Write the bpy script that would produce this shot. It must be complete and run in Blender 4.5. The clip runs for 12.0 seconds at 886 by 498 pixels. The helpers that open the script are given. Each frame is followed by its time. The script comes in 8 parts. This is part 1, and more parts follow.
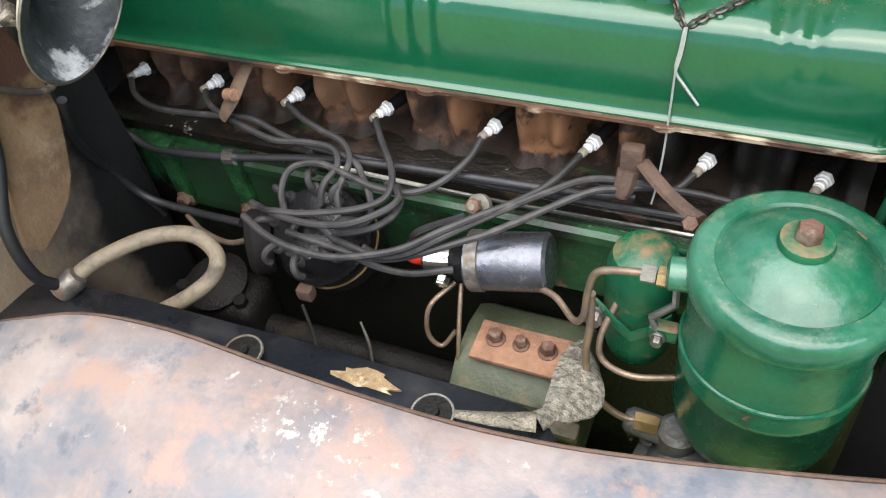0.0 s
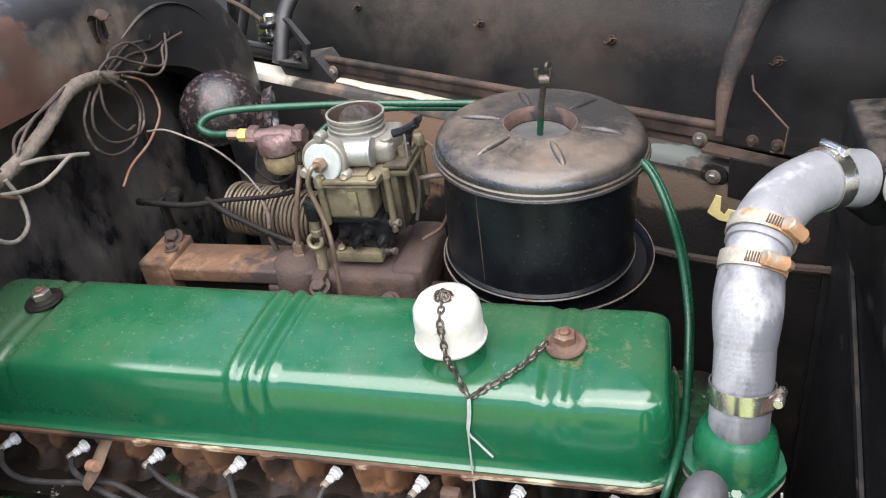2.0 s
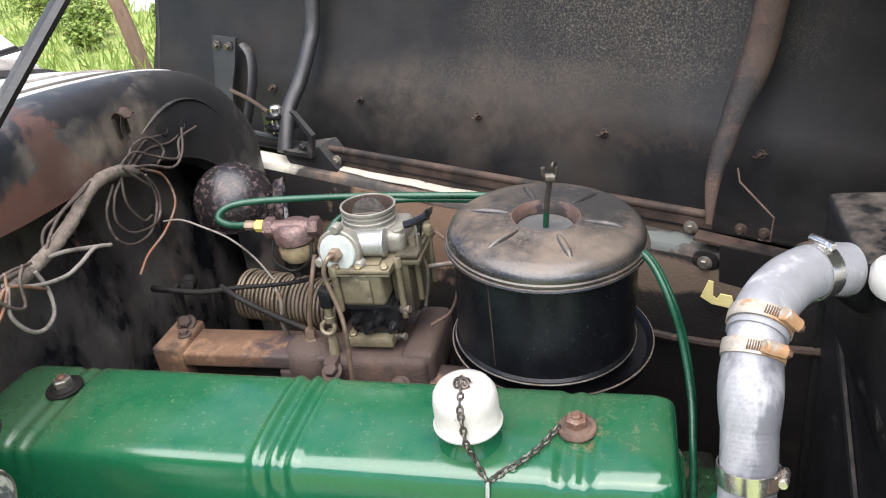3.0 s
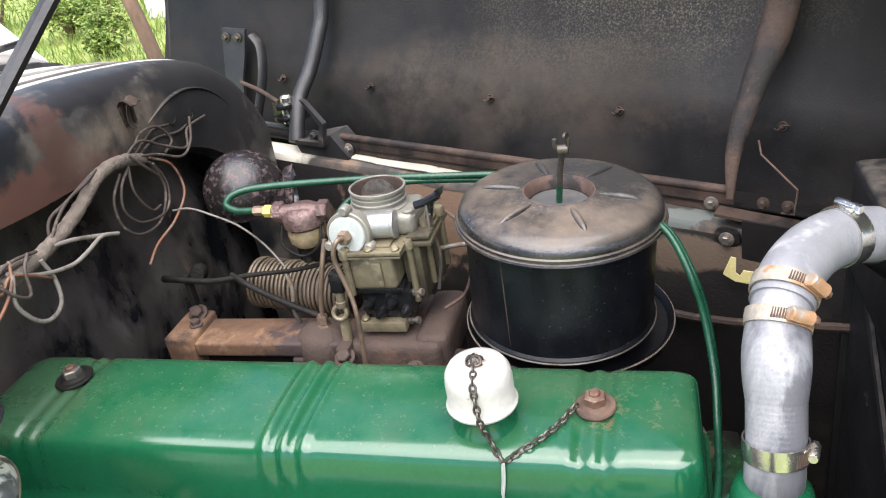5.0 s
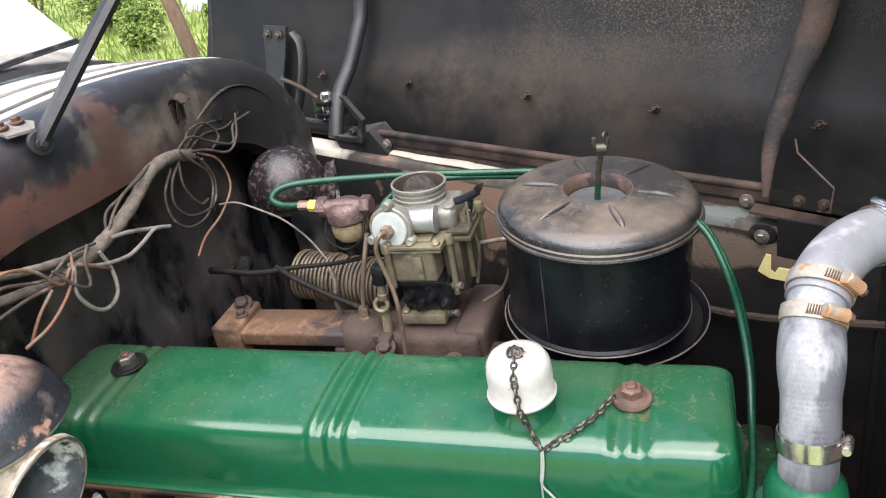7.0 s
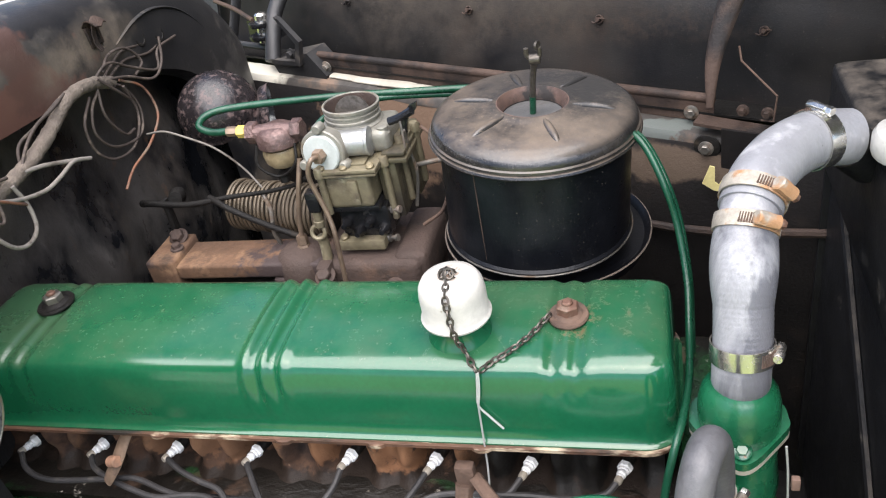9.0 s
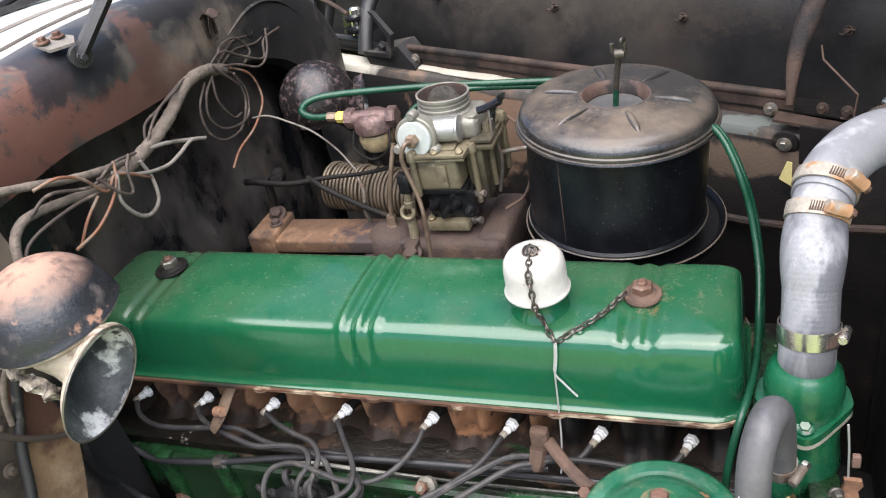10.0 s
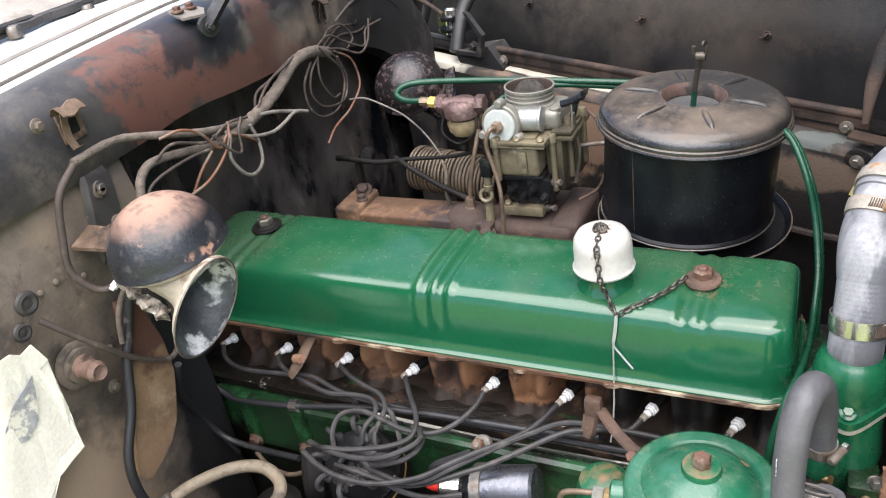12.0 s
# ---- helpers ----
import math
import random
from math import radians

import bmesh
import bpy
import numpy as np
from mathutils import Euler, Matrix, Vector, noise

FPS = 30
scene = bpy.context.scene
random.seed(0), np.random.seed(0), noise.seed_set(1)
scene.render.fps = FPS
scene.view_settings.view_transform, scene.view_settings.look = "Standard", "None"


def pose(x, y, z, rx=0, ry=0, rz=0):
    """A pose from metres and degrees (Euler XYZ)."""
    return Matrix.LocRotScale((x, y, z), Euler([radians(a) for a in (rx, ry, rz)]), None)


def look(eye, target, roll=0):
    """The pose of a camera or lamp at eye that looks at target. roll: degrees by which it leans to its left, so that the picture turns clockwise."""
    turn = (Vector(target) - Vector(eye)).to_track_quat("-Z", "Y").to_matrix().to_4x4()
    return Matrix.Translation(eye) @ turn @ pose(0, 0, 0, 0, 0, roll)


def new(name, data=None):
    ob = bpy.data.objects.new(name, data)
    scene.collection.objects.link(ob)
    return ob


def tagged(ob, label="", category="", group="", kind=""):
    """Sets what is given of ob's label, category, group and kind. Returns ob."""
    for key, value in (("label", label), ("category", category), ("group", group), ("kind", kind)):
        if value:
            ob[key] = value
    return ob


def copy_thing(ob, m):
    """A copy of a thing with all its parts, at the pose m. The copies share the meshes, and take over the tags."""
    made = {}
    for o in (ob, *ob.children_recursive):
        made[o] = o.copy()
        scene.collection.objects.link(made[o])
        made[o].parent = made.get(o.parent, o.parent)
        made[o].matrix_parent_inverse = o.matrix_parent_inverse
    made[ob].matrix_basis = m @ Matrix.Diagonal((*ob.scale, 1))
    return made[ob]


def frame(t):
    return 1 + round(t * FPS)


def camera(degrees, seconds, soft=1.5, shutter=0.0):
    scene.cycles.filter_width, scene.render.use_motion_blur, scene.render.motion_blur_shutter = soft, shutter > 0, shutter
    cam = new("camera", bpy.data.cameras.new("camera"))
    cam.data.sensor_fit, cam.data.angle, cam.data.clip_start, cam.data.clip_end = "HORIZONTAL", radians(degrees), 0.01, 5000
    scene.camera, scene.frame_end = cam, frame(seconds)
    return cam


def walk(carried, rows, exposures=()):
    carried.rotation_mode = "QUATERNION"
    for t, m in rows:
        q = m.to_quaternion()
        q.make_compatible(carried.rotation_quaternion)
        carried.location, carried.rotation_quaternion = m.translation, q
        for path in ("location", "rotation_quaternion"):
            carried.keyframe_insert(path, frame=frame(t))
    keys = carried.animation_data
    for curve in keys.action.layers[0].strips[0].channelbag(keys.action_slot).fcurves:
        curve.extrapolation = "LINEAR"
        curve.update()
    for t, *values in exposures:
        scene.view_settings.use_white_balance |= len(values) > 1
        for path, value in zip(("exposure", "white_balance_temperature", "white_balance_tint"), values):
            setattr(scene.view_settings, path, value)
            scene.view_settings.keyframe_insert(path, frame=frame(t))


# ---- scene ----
cam = camera(58.4, 12.0, 1.15)
PATH = [
    (0, (0.228, -0.503, 1.358), (-0.432, 0.662, -0.128), -10.2),
    (0.5, (0.297, -0.465, 1.369), (-0.253, 0.77, -0.105), -10.4),
    (1, (0.31, -0.451, 1.431), (-0.232, 0.909, 0.068), -9.4),
    (1.5, (0.321, -0.454, 1.474), (-0.235, 1.043, 0.271), -9.1),
    (2, (0.325, -0.475, 1.498), (-0.214, 1.119, 0.416), -9.0),
    (2.5, (0.321, -0.499, 1.531), (-0.182, 1.172, 0.554), -8.6),
    (2.7, (0.304, -0.51, 1.539), (-0.191, 1.179, 0.589), -8.1),
    (4.3, (0.309, -0.495, 1.508), (-0.209, 1.218, 0.616), -9.6),
    (4.5, (0.304, -0.489, 1.515), (-0.234, 1.201, 0.591), -10.3),
    (5, (0.309, -0.498, 1.505), (-0.238, 1.191, 0.583), -10.2),
    (5.5, (0.301, -0.512, 1.519), (-0.277, 1.151, 0.571), -11.1),
    (6, (0.314, -0.513, 1.509), (-0.303, 1.153, 0.59), -11.4),
    (6.5, (0.295, -0.517, 1.518), (-0.363, 1.132, 0.597), -11.4),
    (7, (0.304, -0.522, 1.52), (-0.312, 1.141, 0.596), -10.8),
    (7.2, (0.306, -0.516, 1.503), (-0.247, 1.163, 0.567), -10.6),
    (8.8, (0.321, -0.49, 1.493), (-0.263, 1.09, 0.414), -12.3),
    (9, (0.329, -0.496, 1.495), (-0.213, 1.091, 0.405), -12.2),
    (9.5, (0.343, -0.533, 1.493), (-0.323, 1.0, 0.394), -15.1),
    (10, (0.332, -0.558, 1.517), (-0.375, 0.978, 0.45), -13.2),
    (10.2, (0.307, -0.593, 1.529), (-0.394, 0.978, 0.512), -11.4),
    (10.5, (0.229, -0.646, 1.531), (-0.432, 0.959, 0.537), -9.0),
    (11, (0.195, -0.657, 1.528), (-0.423, 0.939, 0.493), -8.0),
    (11.5, (0.269, -0.64, 1.525), (-0.39, 0.938, 0.489), -8.9),
    (12, (0.348, -0.642, 1.513), (-0.509, 0.861, 0.51), -10.5),
]
walk(cam, [(t, look(eye, target, roll)) for t, eye, target, roll in PATH], [(0, 1.3, 6500, 10), (0.5, 1.43, 6500, 14), (1, 1.58, 6500, 14), (1.5, 1.56, 6500, 14), (2, 1.55, 6500, 14), (2.5, 1.55, 6500, 14), (4.5, 1.55, 6500, 14), (5.5, 1.58, 6500, 14), (7, 1.45, 6500, 14), (9, 1.48, 6500, 14), (9.5, 1.53, 6500, 14), (10, 1.43, 6500, 14), (10.5, 1.32, 6500, 14), (12, 1.38, 6500, 14)])

# ---------------------------------------------------------------- world and light
world = bpy.data.worlds.new("sky")
scene.world = world
world.use_nodes = True
wn = world.node_tree.nodes
sky = wn.new("ShaderNodeTexSky")
sky.sky_type = "NISHITA"
sky.sun_disc = False
sky.sun_elevation, sky.sun_rotation = radians(70), radians(165)
sky.air_density, sky.dust_density, sky.ozone_density = 1.0, 2.0, 1.0
wn["Background"].inputs["Strength"].default_value = 0.10
world.node_tree.links.new(sky.outputs["Color"], wn["Background"].inputs["Color"])

sun_data = bpy.data.lights.new("sun", "SUN")
sun_data.energy, sun_data.angle, sun_data.color = 3.4, radians(88), (1.0, 0.985, 0.945)
sun = new("sun", sun_data)
sun.matrix_world = look((0.5, -1.9, 6.2), (0, 0, 0.9))

# ---------------------------------------------------------------- materials


def ramp_mask(nt, vec, scale, lo, hi, detail=8.0, rough=0.62, distort=0.0):
    """A noise mask, 0 below lo and 1 above hi."""
    n = nt.nodes.new("ShaderNodeTexNoise")
    n.inputs["Scale"].default_value, n.inputs["Detail"].default_value = scale, detail
    n.inputs["Roughness"].default_value, n.inputs["Distortion"].default_value = rough, distort
    nt.links.new(vec, n.inputs["Vector"])
    r = nt.nodes.new("ShaderNodeMapRange")
    r.inputs["From Min"].default_value, r.inputs["From Max"].default_value = lo, hi
    nt.links.new(n.outputs["Fac"], r.inputs["Value"])
    return r.outputs["Result"]


def blend(nt, fac, a, b):
    m = nt.nodes.new("ShaderNodeMix")
    m.data_type = "RGBA"
    if isinstance(fac, float):
        m.inputs[0].default_value = fac
    else:
        nt.links.new(fac, m.inputs[0])
    for slot, v in ((6, a), (7, b)):
        if isinstance(v, tuple):
            m.inputs[slot].default_value = (*v, 1)
        else:
            nt.links.new(v, m.inputs[slot])
    return m.outputs[2]


def blend_value(nt, fac, a, b):
    r = nt.nodes.new("ShaderNodeMapRange")
    nt.links.new(fac, r.inputs["Value"])
    for slot, v in (("To Min", a), ("To Max", b)):
        if isinstance(v, float):
            r.inputs[slot].default_value = v
        else:
            nt.links.new(v, r.inputs[slot])
    return r.outputs["Result"]


def surface(name, base, rough=0.5, metal=0.0, vary=0.25, scale=18.0, layers=(), bump=0.15, grain=220.0, up_dust=(), coat=0.0, coat_rough=0.12, stretch=(1, 1, 1), zones=(), spec=0.5, cover=1.0, speckle=()):
    """A procedural surface. layers: (colour, scale, low, high, roughness, metal), each laid over the last by a noise
    mask.
    zones: (centre, radii, colour, roughness, raggedness): patches of another colour with a ragged edge.
    speckle: (centre, radii, colour, scale, low, high): fine specks that thin out away from a centre.
    up_dust: (colour, low, high, roughness, scale): settled dust that lies on faces that look up."""
    m = bpy.data.materials.new(name)
    m.use_nodes = True
    nt = m.node_tree
    b = nt.nodes["Principled BSDF"]
    co = nt.nodes.new("ShaderNodeTexCoord").outputs["Object"]
    if stretch != (1, 1, 1):
        mp = nt.nodes.new("ShaderNodeMapping")
        mp.inputs["Scale"].default_value = stretch
        nt.links.new(co, mp.inputs["Vector"])
        co = mp.outputs["Vector"]
    dark = tuple(c * (1 - vary) for c in base)
    light = tuple(min(1, c * (1 + vary)) for c in base)
    col = blend(nt, ramp_mask(nt, co, scale, 0.3, 0.7), dark, light)
    fine = ramp_mask(nt, co, grain, 0.3, 0.7, detail=4)
    col = blend(nt, fine, blend(nt, 0.14, col, (0.0, 0.0, 0.0)), col)
    ro = blend_value(nt, ramp_mask(nt, co, scale * 2.3, 0.3, 0.7), max(0.03, rough - 0.09), min(1.0, rough + 0.09))
    me = None
    for c, s, lo, hi, r2, m2 in layers:
        k = ramp_mask(nt, co, s, lo, hi)
        col = blend(nt, k, col, c)
        ro = blend_value(nt, k, ro, float(r2))
        me = blend_value(nt, k, float(metal) if me is None else me, float(m2))
    for centre, radii, c, r2, ragged in zones:
        mp = nt.nodes.new("ShaderNodeMapping")
        mp.inputs["Scale"].default_value = [1 / r for r in radii]
        mp.inputs["Location"].default_value = [-q / r for q, r in zip(centre, radii)]
        nt.links.new(co, mp.inputs["Vector"])
        ln = nt.nodes.new("ShaderNodeVectorMath")
        ln.operation = "LENGTH"
        nt.links.new(mp.outputs["Vector"], ln.inputs[0])
        ad = nt.nodes.new("ShaderNodeMath")
        ad.operation = "MULTIPLY_ADD"
        nt.links.new(ramp_mask(nt, co, scale * 1.6, 0.25, 0.75), ad.inputs[0])
        ad.inputs[1].default_value = ragged
        nt.links.new(ln.outputs["Value"], ad.inputs[2])
        r = nt.nodes.new("ShaderNodeMapRange")
        r.inputs["From Min"].default_value, r.inputs["From Max"].default_value = 1.13 + ragged / 2, 0.87 + ragged / 2
        r.inputs["To Max"].default_value = cover
        nt.links.new(ad.outputs[0], r.inputs["Value"])
        col = blend(nt, r.outputs["Result"], col, c)
        ro = blend_value(nt, r.outputs["Result"], ro, float(r2))
    for c, lo, hi, r2, s in up_dust:
        sep = nt.nodes.new("ShaderNodeSeparateXYZ")
        nt.links.new(nt.nodes.new("ShaderNodeNewGeometry").outputs["Normal"], sep.inputs[0])
        up = nt.nodes.new("ShaderNodeMapRange")
        up.inputs["From Min"].default_value, up.inputs["From Max"].default_value = 0.55, 0.97
        nt.links.new(sep.outputs["Z"], up.inputs["Value"])
        mul = nt.nodes.new("ShaderNodeMath")
        mul.operation = "MULTIPLY"
        nt.links.new(up.outputs["Result"], mul.inputs[0])
        nt.links.new(ramp_mask(nt, co, s, lo, hi, detail=10, rough=0.7), mul.inputs[1])
        col = blend(nt, mul.outputs[0], col, c)
        ro = blend_value(nt, mul.outputs[0], ro, float(r2))
    for centre, radii, c, s, lo, hi in speckle:
        mp = nt.nodes.new("ShaderNodeMapping")
        mp.inputs["Scale"].default_value = [1 / r for r in radii]
        mp.inputs["Location"].default_value = [-q / r for q, r in zip(centre, radii)]
        nt.links.new(co, mp.inputs["Vector"])
        ln = nt.nodes.new("ShaderNodeVectorMath")
        ln.operation = "LENGTH"
        nt.links.new(mp.outputs["Vector"], ln.inputs[0])
        ad = nt.nodes.new("ShaderNodeMath")
        ad.operation = "MULTIPLY_ADD"
        nt.links.new(ramp_mask(nt, co, 9.0, 0.2, 0.8), ad.inputs[0])
        ad.inputs[1].default_value = 0.9
        nt.links.new(ln.outputs["Value"], ad.inputs[2])
        r = nt.nodes.new("ShaderNodeMapRange")
        r.inputs["From Min"].default_value, r.inputs["From Max"].default_value = 1.55, 0.75
        nt.links.new(ad.outputs[0], r.inputs["Value"])
        mul = nt.nodes.new("ShaderNodeMath")
        mul.operation = "MULTIPLY"
        nt.links.new(r.outputs["Result"], mul.inputs[0])
        nt.links.new(ramp_mask(nt, co, s, lo, hi, detail=6, rough=0.75), mul.inputs[1])
        col = blend(nt, mul.outputs[0], col, c)
        ro = blend_value(nt, mul.outputs[0], ro, 0.85)
    nt.links.new(col, b.inputs["Base Color"])
    nt.links.new(ro, b.inputs["Roughness"])
    if me is None:
        b.inputs["Metallic"].default_value = metal
    else:
        nt.links.new(me, b.inputs["Metallic"])
    b.inputs["Coat Weight"].default_value, b.inputs["Coat Roughness"].default_value = coat, coat_rough
    b.inputs["Specular IOR Level"].default_value = spec
    if bump:
        bp = nt.nodes.new("ShaderNodeBump")
        bp.inputs["Strength"].default_value, bp.inputs["Distance"].default_value = bump, 0.0015
        nt.links.new(fine, bp.inputs["Height"])
        nt.links.new(bp.outputs["Normal"], b.inputs["Normal"])
    return m


RUST, DARKRUST, DUST = (0.20, 0.085, 0.04), (0.075, 0.035, 0.022), (0.20, 0.155, 0.115)
M = {}
DUST_AT, LIT_DUST_LOW = (0.52, -0.02, 0.23), (0.42, -0.08, 0.05)
M["green"] = surface("green_enamel", (0.006, 0.083, 0.036), 0.14, vary=0.10, scale=9, bump=0.03, coat=0.55, coat_rough=0.13, up_dust=(((0.034, 0.108, 0.050), 0.34, 0.80, 0.32, 22), ((0.085, 0.110, 0.055), 0.58, 0.80, 0.6, 150), ((0.045, 0.086, 0.043), 0.50, 0.76, 0.30, 9), ((0.12, 0.098, 0.046), 0.72, 0.82, 0.7, 60)),
                     speckle=(((0.312, 0.012, 0.084), (0.055, 0.055, 0.03), (0.12, 0.10, 0.050), 75, 0.56, 0.76), ((0.273, -0.004, 0.083), (0.030, 0.030, 0.02), (0.19, 0.085, 0.04), 60, 0.50, 0.62)), layers=(((0.15, 0.13, 0.07), 90, 0.73, 0.79, 0.7, 0), ((0.004, 0.066, 0.028), 7, 0.58, 0.8, 0.18, 0), ((0.20, 0.085, 0.035), 34, 0.75, 0.78, 0.8, 0)),
                     zones=(((0.0, 0.082, 0.084), (0.9, 0.018, 0.05), (0.060, 0.072, 0.036), 0.6, 1.3), ((-0.36, 0.03, 0.08), (0.09, 0.10, 0.09), (0.045, 0.078, 0.040), 0.36, 1.5)), cover=0.55)
M["green_rusty"] = surface("rust_topped_green_paint", (0.010, 0.10, 0.045), 0.3, vary=0.3, scale=16, bump=0.15, layers=((RUST, 30, 0.60, 0.68, 0.85, 0),), up_dust=(((0.21, 0.125, 0.065), 0.46, 0.62, 0.7, 27.2),))
M["dirty_zinc"] = surface("grimy_zinc_screw", (0.20, 0.165, 0.10), 0.45, metal=0.5, vary=0.3, scale=60)
M["green_worn"] = surface("worn_green_paint", (0.010, 0.096, 0.048), 0.20, vary=0.32, scale=14, bump=0.12, coat=0.3,
                          layers=(((0.060, 0.18, 0.115), 11, 0.50, 0.70, 0.28, 0), (DARKRUST, 20, 0.63, 0.70, 0.75, 0), ((0.26, 0.13, 0.07), 50, 0.655, 0.69, 0.85, 0)), up_dust=(((0.14, 0.175, 0.11), 0.48, 0.82, 0.42, 40),))
M["green_can"] = surface("scuffed_green_canister", (0.008, 0.088, 0.044), 0.26, vary=0.3, scale=14, bump=0.1, coat=0.15, layers=(((0.025, 0.12, 0.070), 9, 0.54, 0.76, 0.30, 0), ((0.010, 0.035, 0.020), 20, 0.60, 0.70, 0.4, 0), ((0.16, 0.075, 0.045), 40, 0.68, 0.73, 0.85, 0)))
M["green_cast"] = surface("glossy_green_casting", (0.008, 0.105, 0.046), 0.27, vary=0.25, scale=20, bump=0.10, coat=0.5, coat_rough=0.27, layers=(((0.30, 0.36, 0.27), 55, 0.70, 0.75, 0.5, 0), (DARKRUST, 30, 0.67, 0.74, 0.7, 0)))
M["ledge_black"] = surface("chipped_black_ledge_paint", (0.010, 0.011, 0.014), 0.30, vary=0.4, scale=10, bump=0.15, layers=(((0.045, 0.043, 0.044), 9, 0.54, 0.74, 0.5, 0), ((0.32, 0.30, 0.27), 80, 0.71, 0.74, 0.8, 0), ((0.16, 0.09, 0.06), 40, 0.72, 0.76, 0.9, 0)))
# zone turns the crankcase near-black lower down
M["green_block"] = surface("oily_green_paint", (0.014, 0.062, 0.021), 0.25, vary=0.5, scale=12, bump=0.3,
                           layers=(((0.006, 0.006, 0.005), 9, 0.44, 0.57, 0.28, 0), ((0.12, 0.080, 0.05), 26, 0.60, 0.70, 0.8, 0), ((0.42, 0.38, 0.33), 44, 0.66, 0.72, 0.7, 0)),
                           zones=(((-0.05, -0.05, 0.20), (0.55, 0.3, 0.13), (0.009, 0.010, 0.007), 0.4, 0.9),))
M["green_pipe"] = surface("dark_green_pipe", (0.006, 0.054, 0.027), 0.30, vary=0.3, scale=20, layers=(((0.028, 0.100, 0.060), 14, 0.56, 0.74, 0.45, 0), ((0.04, 0.045, 0.035), 25, 0.60, 0.74, 0.7, 0)))
# last zone darkens the head along its bottom edge
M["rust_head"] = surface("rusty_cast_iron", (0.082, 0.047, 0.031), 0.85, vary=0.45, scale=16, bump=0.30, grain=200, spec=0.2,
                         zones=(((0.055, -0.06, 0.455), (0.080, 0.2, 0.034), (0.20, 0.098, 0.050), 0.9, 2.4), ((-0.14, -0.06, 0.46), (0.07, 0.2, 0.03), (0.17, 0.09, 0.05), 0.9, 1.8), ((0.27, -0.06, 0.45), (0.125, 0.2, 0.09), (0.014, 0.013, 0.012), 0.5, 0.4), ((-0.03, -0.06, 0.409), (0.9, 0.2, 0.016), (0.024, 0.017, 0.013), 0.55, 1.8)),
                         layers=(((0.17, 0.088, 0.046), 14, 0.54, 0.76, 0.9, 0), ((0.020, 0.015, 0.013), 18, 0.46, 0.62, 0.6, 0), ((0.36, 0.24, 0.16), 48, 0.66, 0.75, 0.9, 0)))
M["rust_brown"] = surface("brown_rust", (0.110, 0.068, 0.048), 0.85, vary=0.35, scale=25, bump=0.45, layers=(((0.045, 0.028, 0.022), 18, 0.48, 0.66, 0.8, 0), ((0.21, 0.125, 0.08), 55, 0.62, 0.74, 0.9, 0)))
M["fitting_pink"] = surface("pinkish_rust_stub", (0.20, 0.125, 0.095), 0.8, vary=0.35, scale=40, bump=0.4, layers=(((0.06, 0.04, 0.03), 40, 0.56, 0.66, 0.9, 0),))
M["clip_rust"] = surface("tan_rusty_sheet", (0.155, 0.102, 0.066), 0.75, vary=0.35, scale=40, bump=0.3, layers=(((0.055, 0.036, 0.026), 30, 0.52, 0.64, 0.85, 0), ((0.28, 0.205, 0.14), 40, 0.61, 0.73, 0.8, 0)))
M["manifold"] = surface("rusty_manifold_iron", (0.128, 0.071, 0.041), 0.86, vary=0.4, scale=22, bump=0.35,
                        layers=(((0.046, 0.029, 0.026), 8, 0.50, 0.55, 0.8, 0), ((0.26, 0.155, 0.088), 13, 0.54, 0.66, 0.9, 0), ((0.026, 0.019, 0.016), 12, 0.57, 0.66, 0.8, 0)),
                        zones=(((-0.005, -0.035, 0.060), (0.062, 0.06, 0.034), (0.047, 0.032, 0.030), 0.75, 1.3),))
M["black"] = surface("black_satin_enamel", (0.0055, 0.006, 0.008), 0.34, vary=0.3, scale=20, bump=0.10, spec=0.3,
                     speckle=(((0.04, -0.09, -0.07), (0.06, 0.05, 0.06), (0.10, 0.088, 0.072), 230, 0.62, 0.70), ((-0.07, -0.07, -0.10), (0.05, 0.05, 0.04), (0.09, 0.08, 0.066), 240, 0.63, 0.71)),
                     layers=(((0.013, 0.0135, 0.016), 12, 0.50, 0.8, 0.45, 0), ((0.09, 0.078, 0.064), 260, 0.665, 0.71, 0.8, 0), ((0.15, 0.135, 0.115), 110, 0.735, 0.76, 0.8, 0)))
M["black_lid"] = surface("dusty_black_enamel", (0.014, 0.0135, 0.0135), 0.22, vary=0.4, scale=20, bump=0.2, grain=260, coat=0.5, coat_rough=0.18,
                         speckle=(((0.0, 0.01, 0.02), (0.088, 0.082, 0.03), (0.016, 0.015, 0.015), 60, 0.34, 0.58), ((0.025, 0.065, 0.02), (0.11, 0.060, 0.05), (0.012, 0.011, 0.011), 70, 0.18, 0.50), ((0.070, 0.015, 0.02), (0.055, 0.08, 0.05), (0.012, 0.011, 0.010), 60, 0.24, 0.52), ((-0.01, -0.04, 0.02), (0.09, 0.07, 0.05), (0.20, 0.155, 0.115), 300, 0.58, 0.68)),
                         layers=(((0.050, 0.045, 0.041), 16, 0.42, 0.75, 0.30, 0), ((0.008, 0.008, 0.009), 34, 0.62, 0.70, 0.3, 0)), up_dust=(((0.112, 0.085, 0.062), 0.30, 0.62, 0.75, 34), ((0.150, 0.116, 0.086), 0.50, 0.70, 0.85, 12)))
M["well_lip"] = surface("pinkish_worn_lip", (0.105, 0.064, 0.050), 0.6, vary=0.35, scale=50, bump=0.2, layers=(((0.022, 0.018, 0.016), 30, 0.50, 0.62, 0.7, 0),))
M["well_grey"] = surface("dusty_grey_well", (0.075, 0.075, 0.074), 0.55, vary=0.25, scale=40, layers=(((0.06, 0.052, 0.045), 30, 0.52, 0.68, 0.8, 0),))
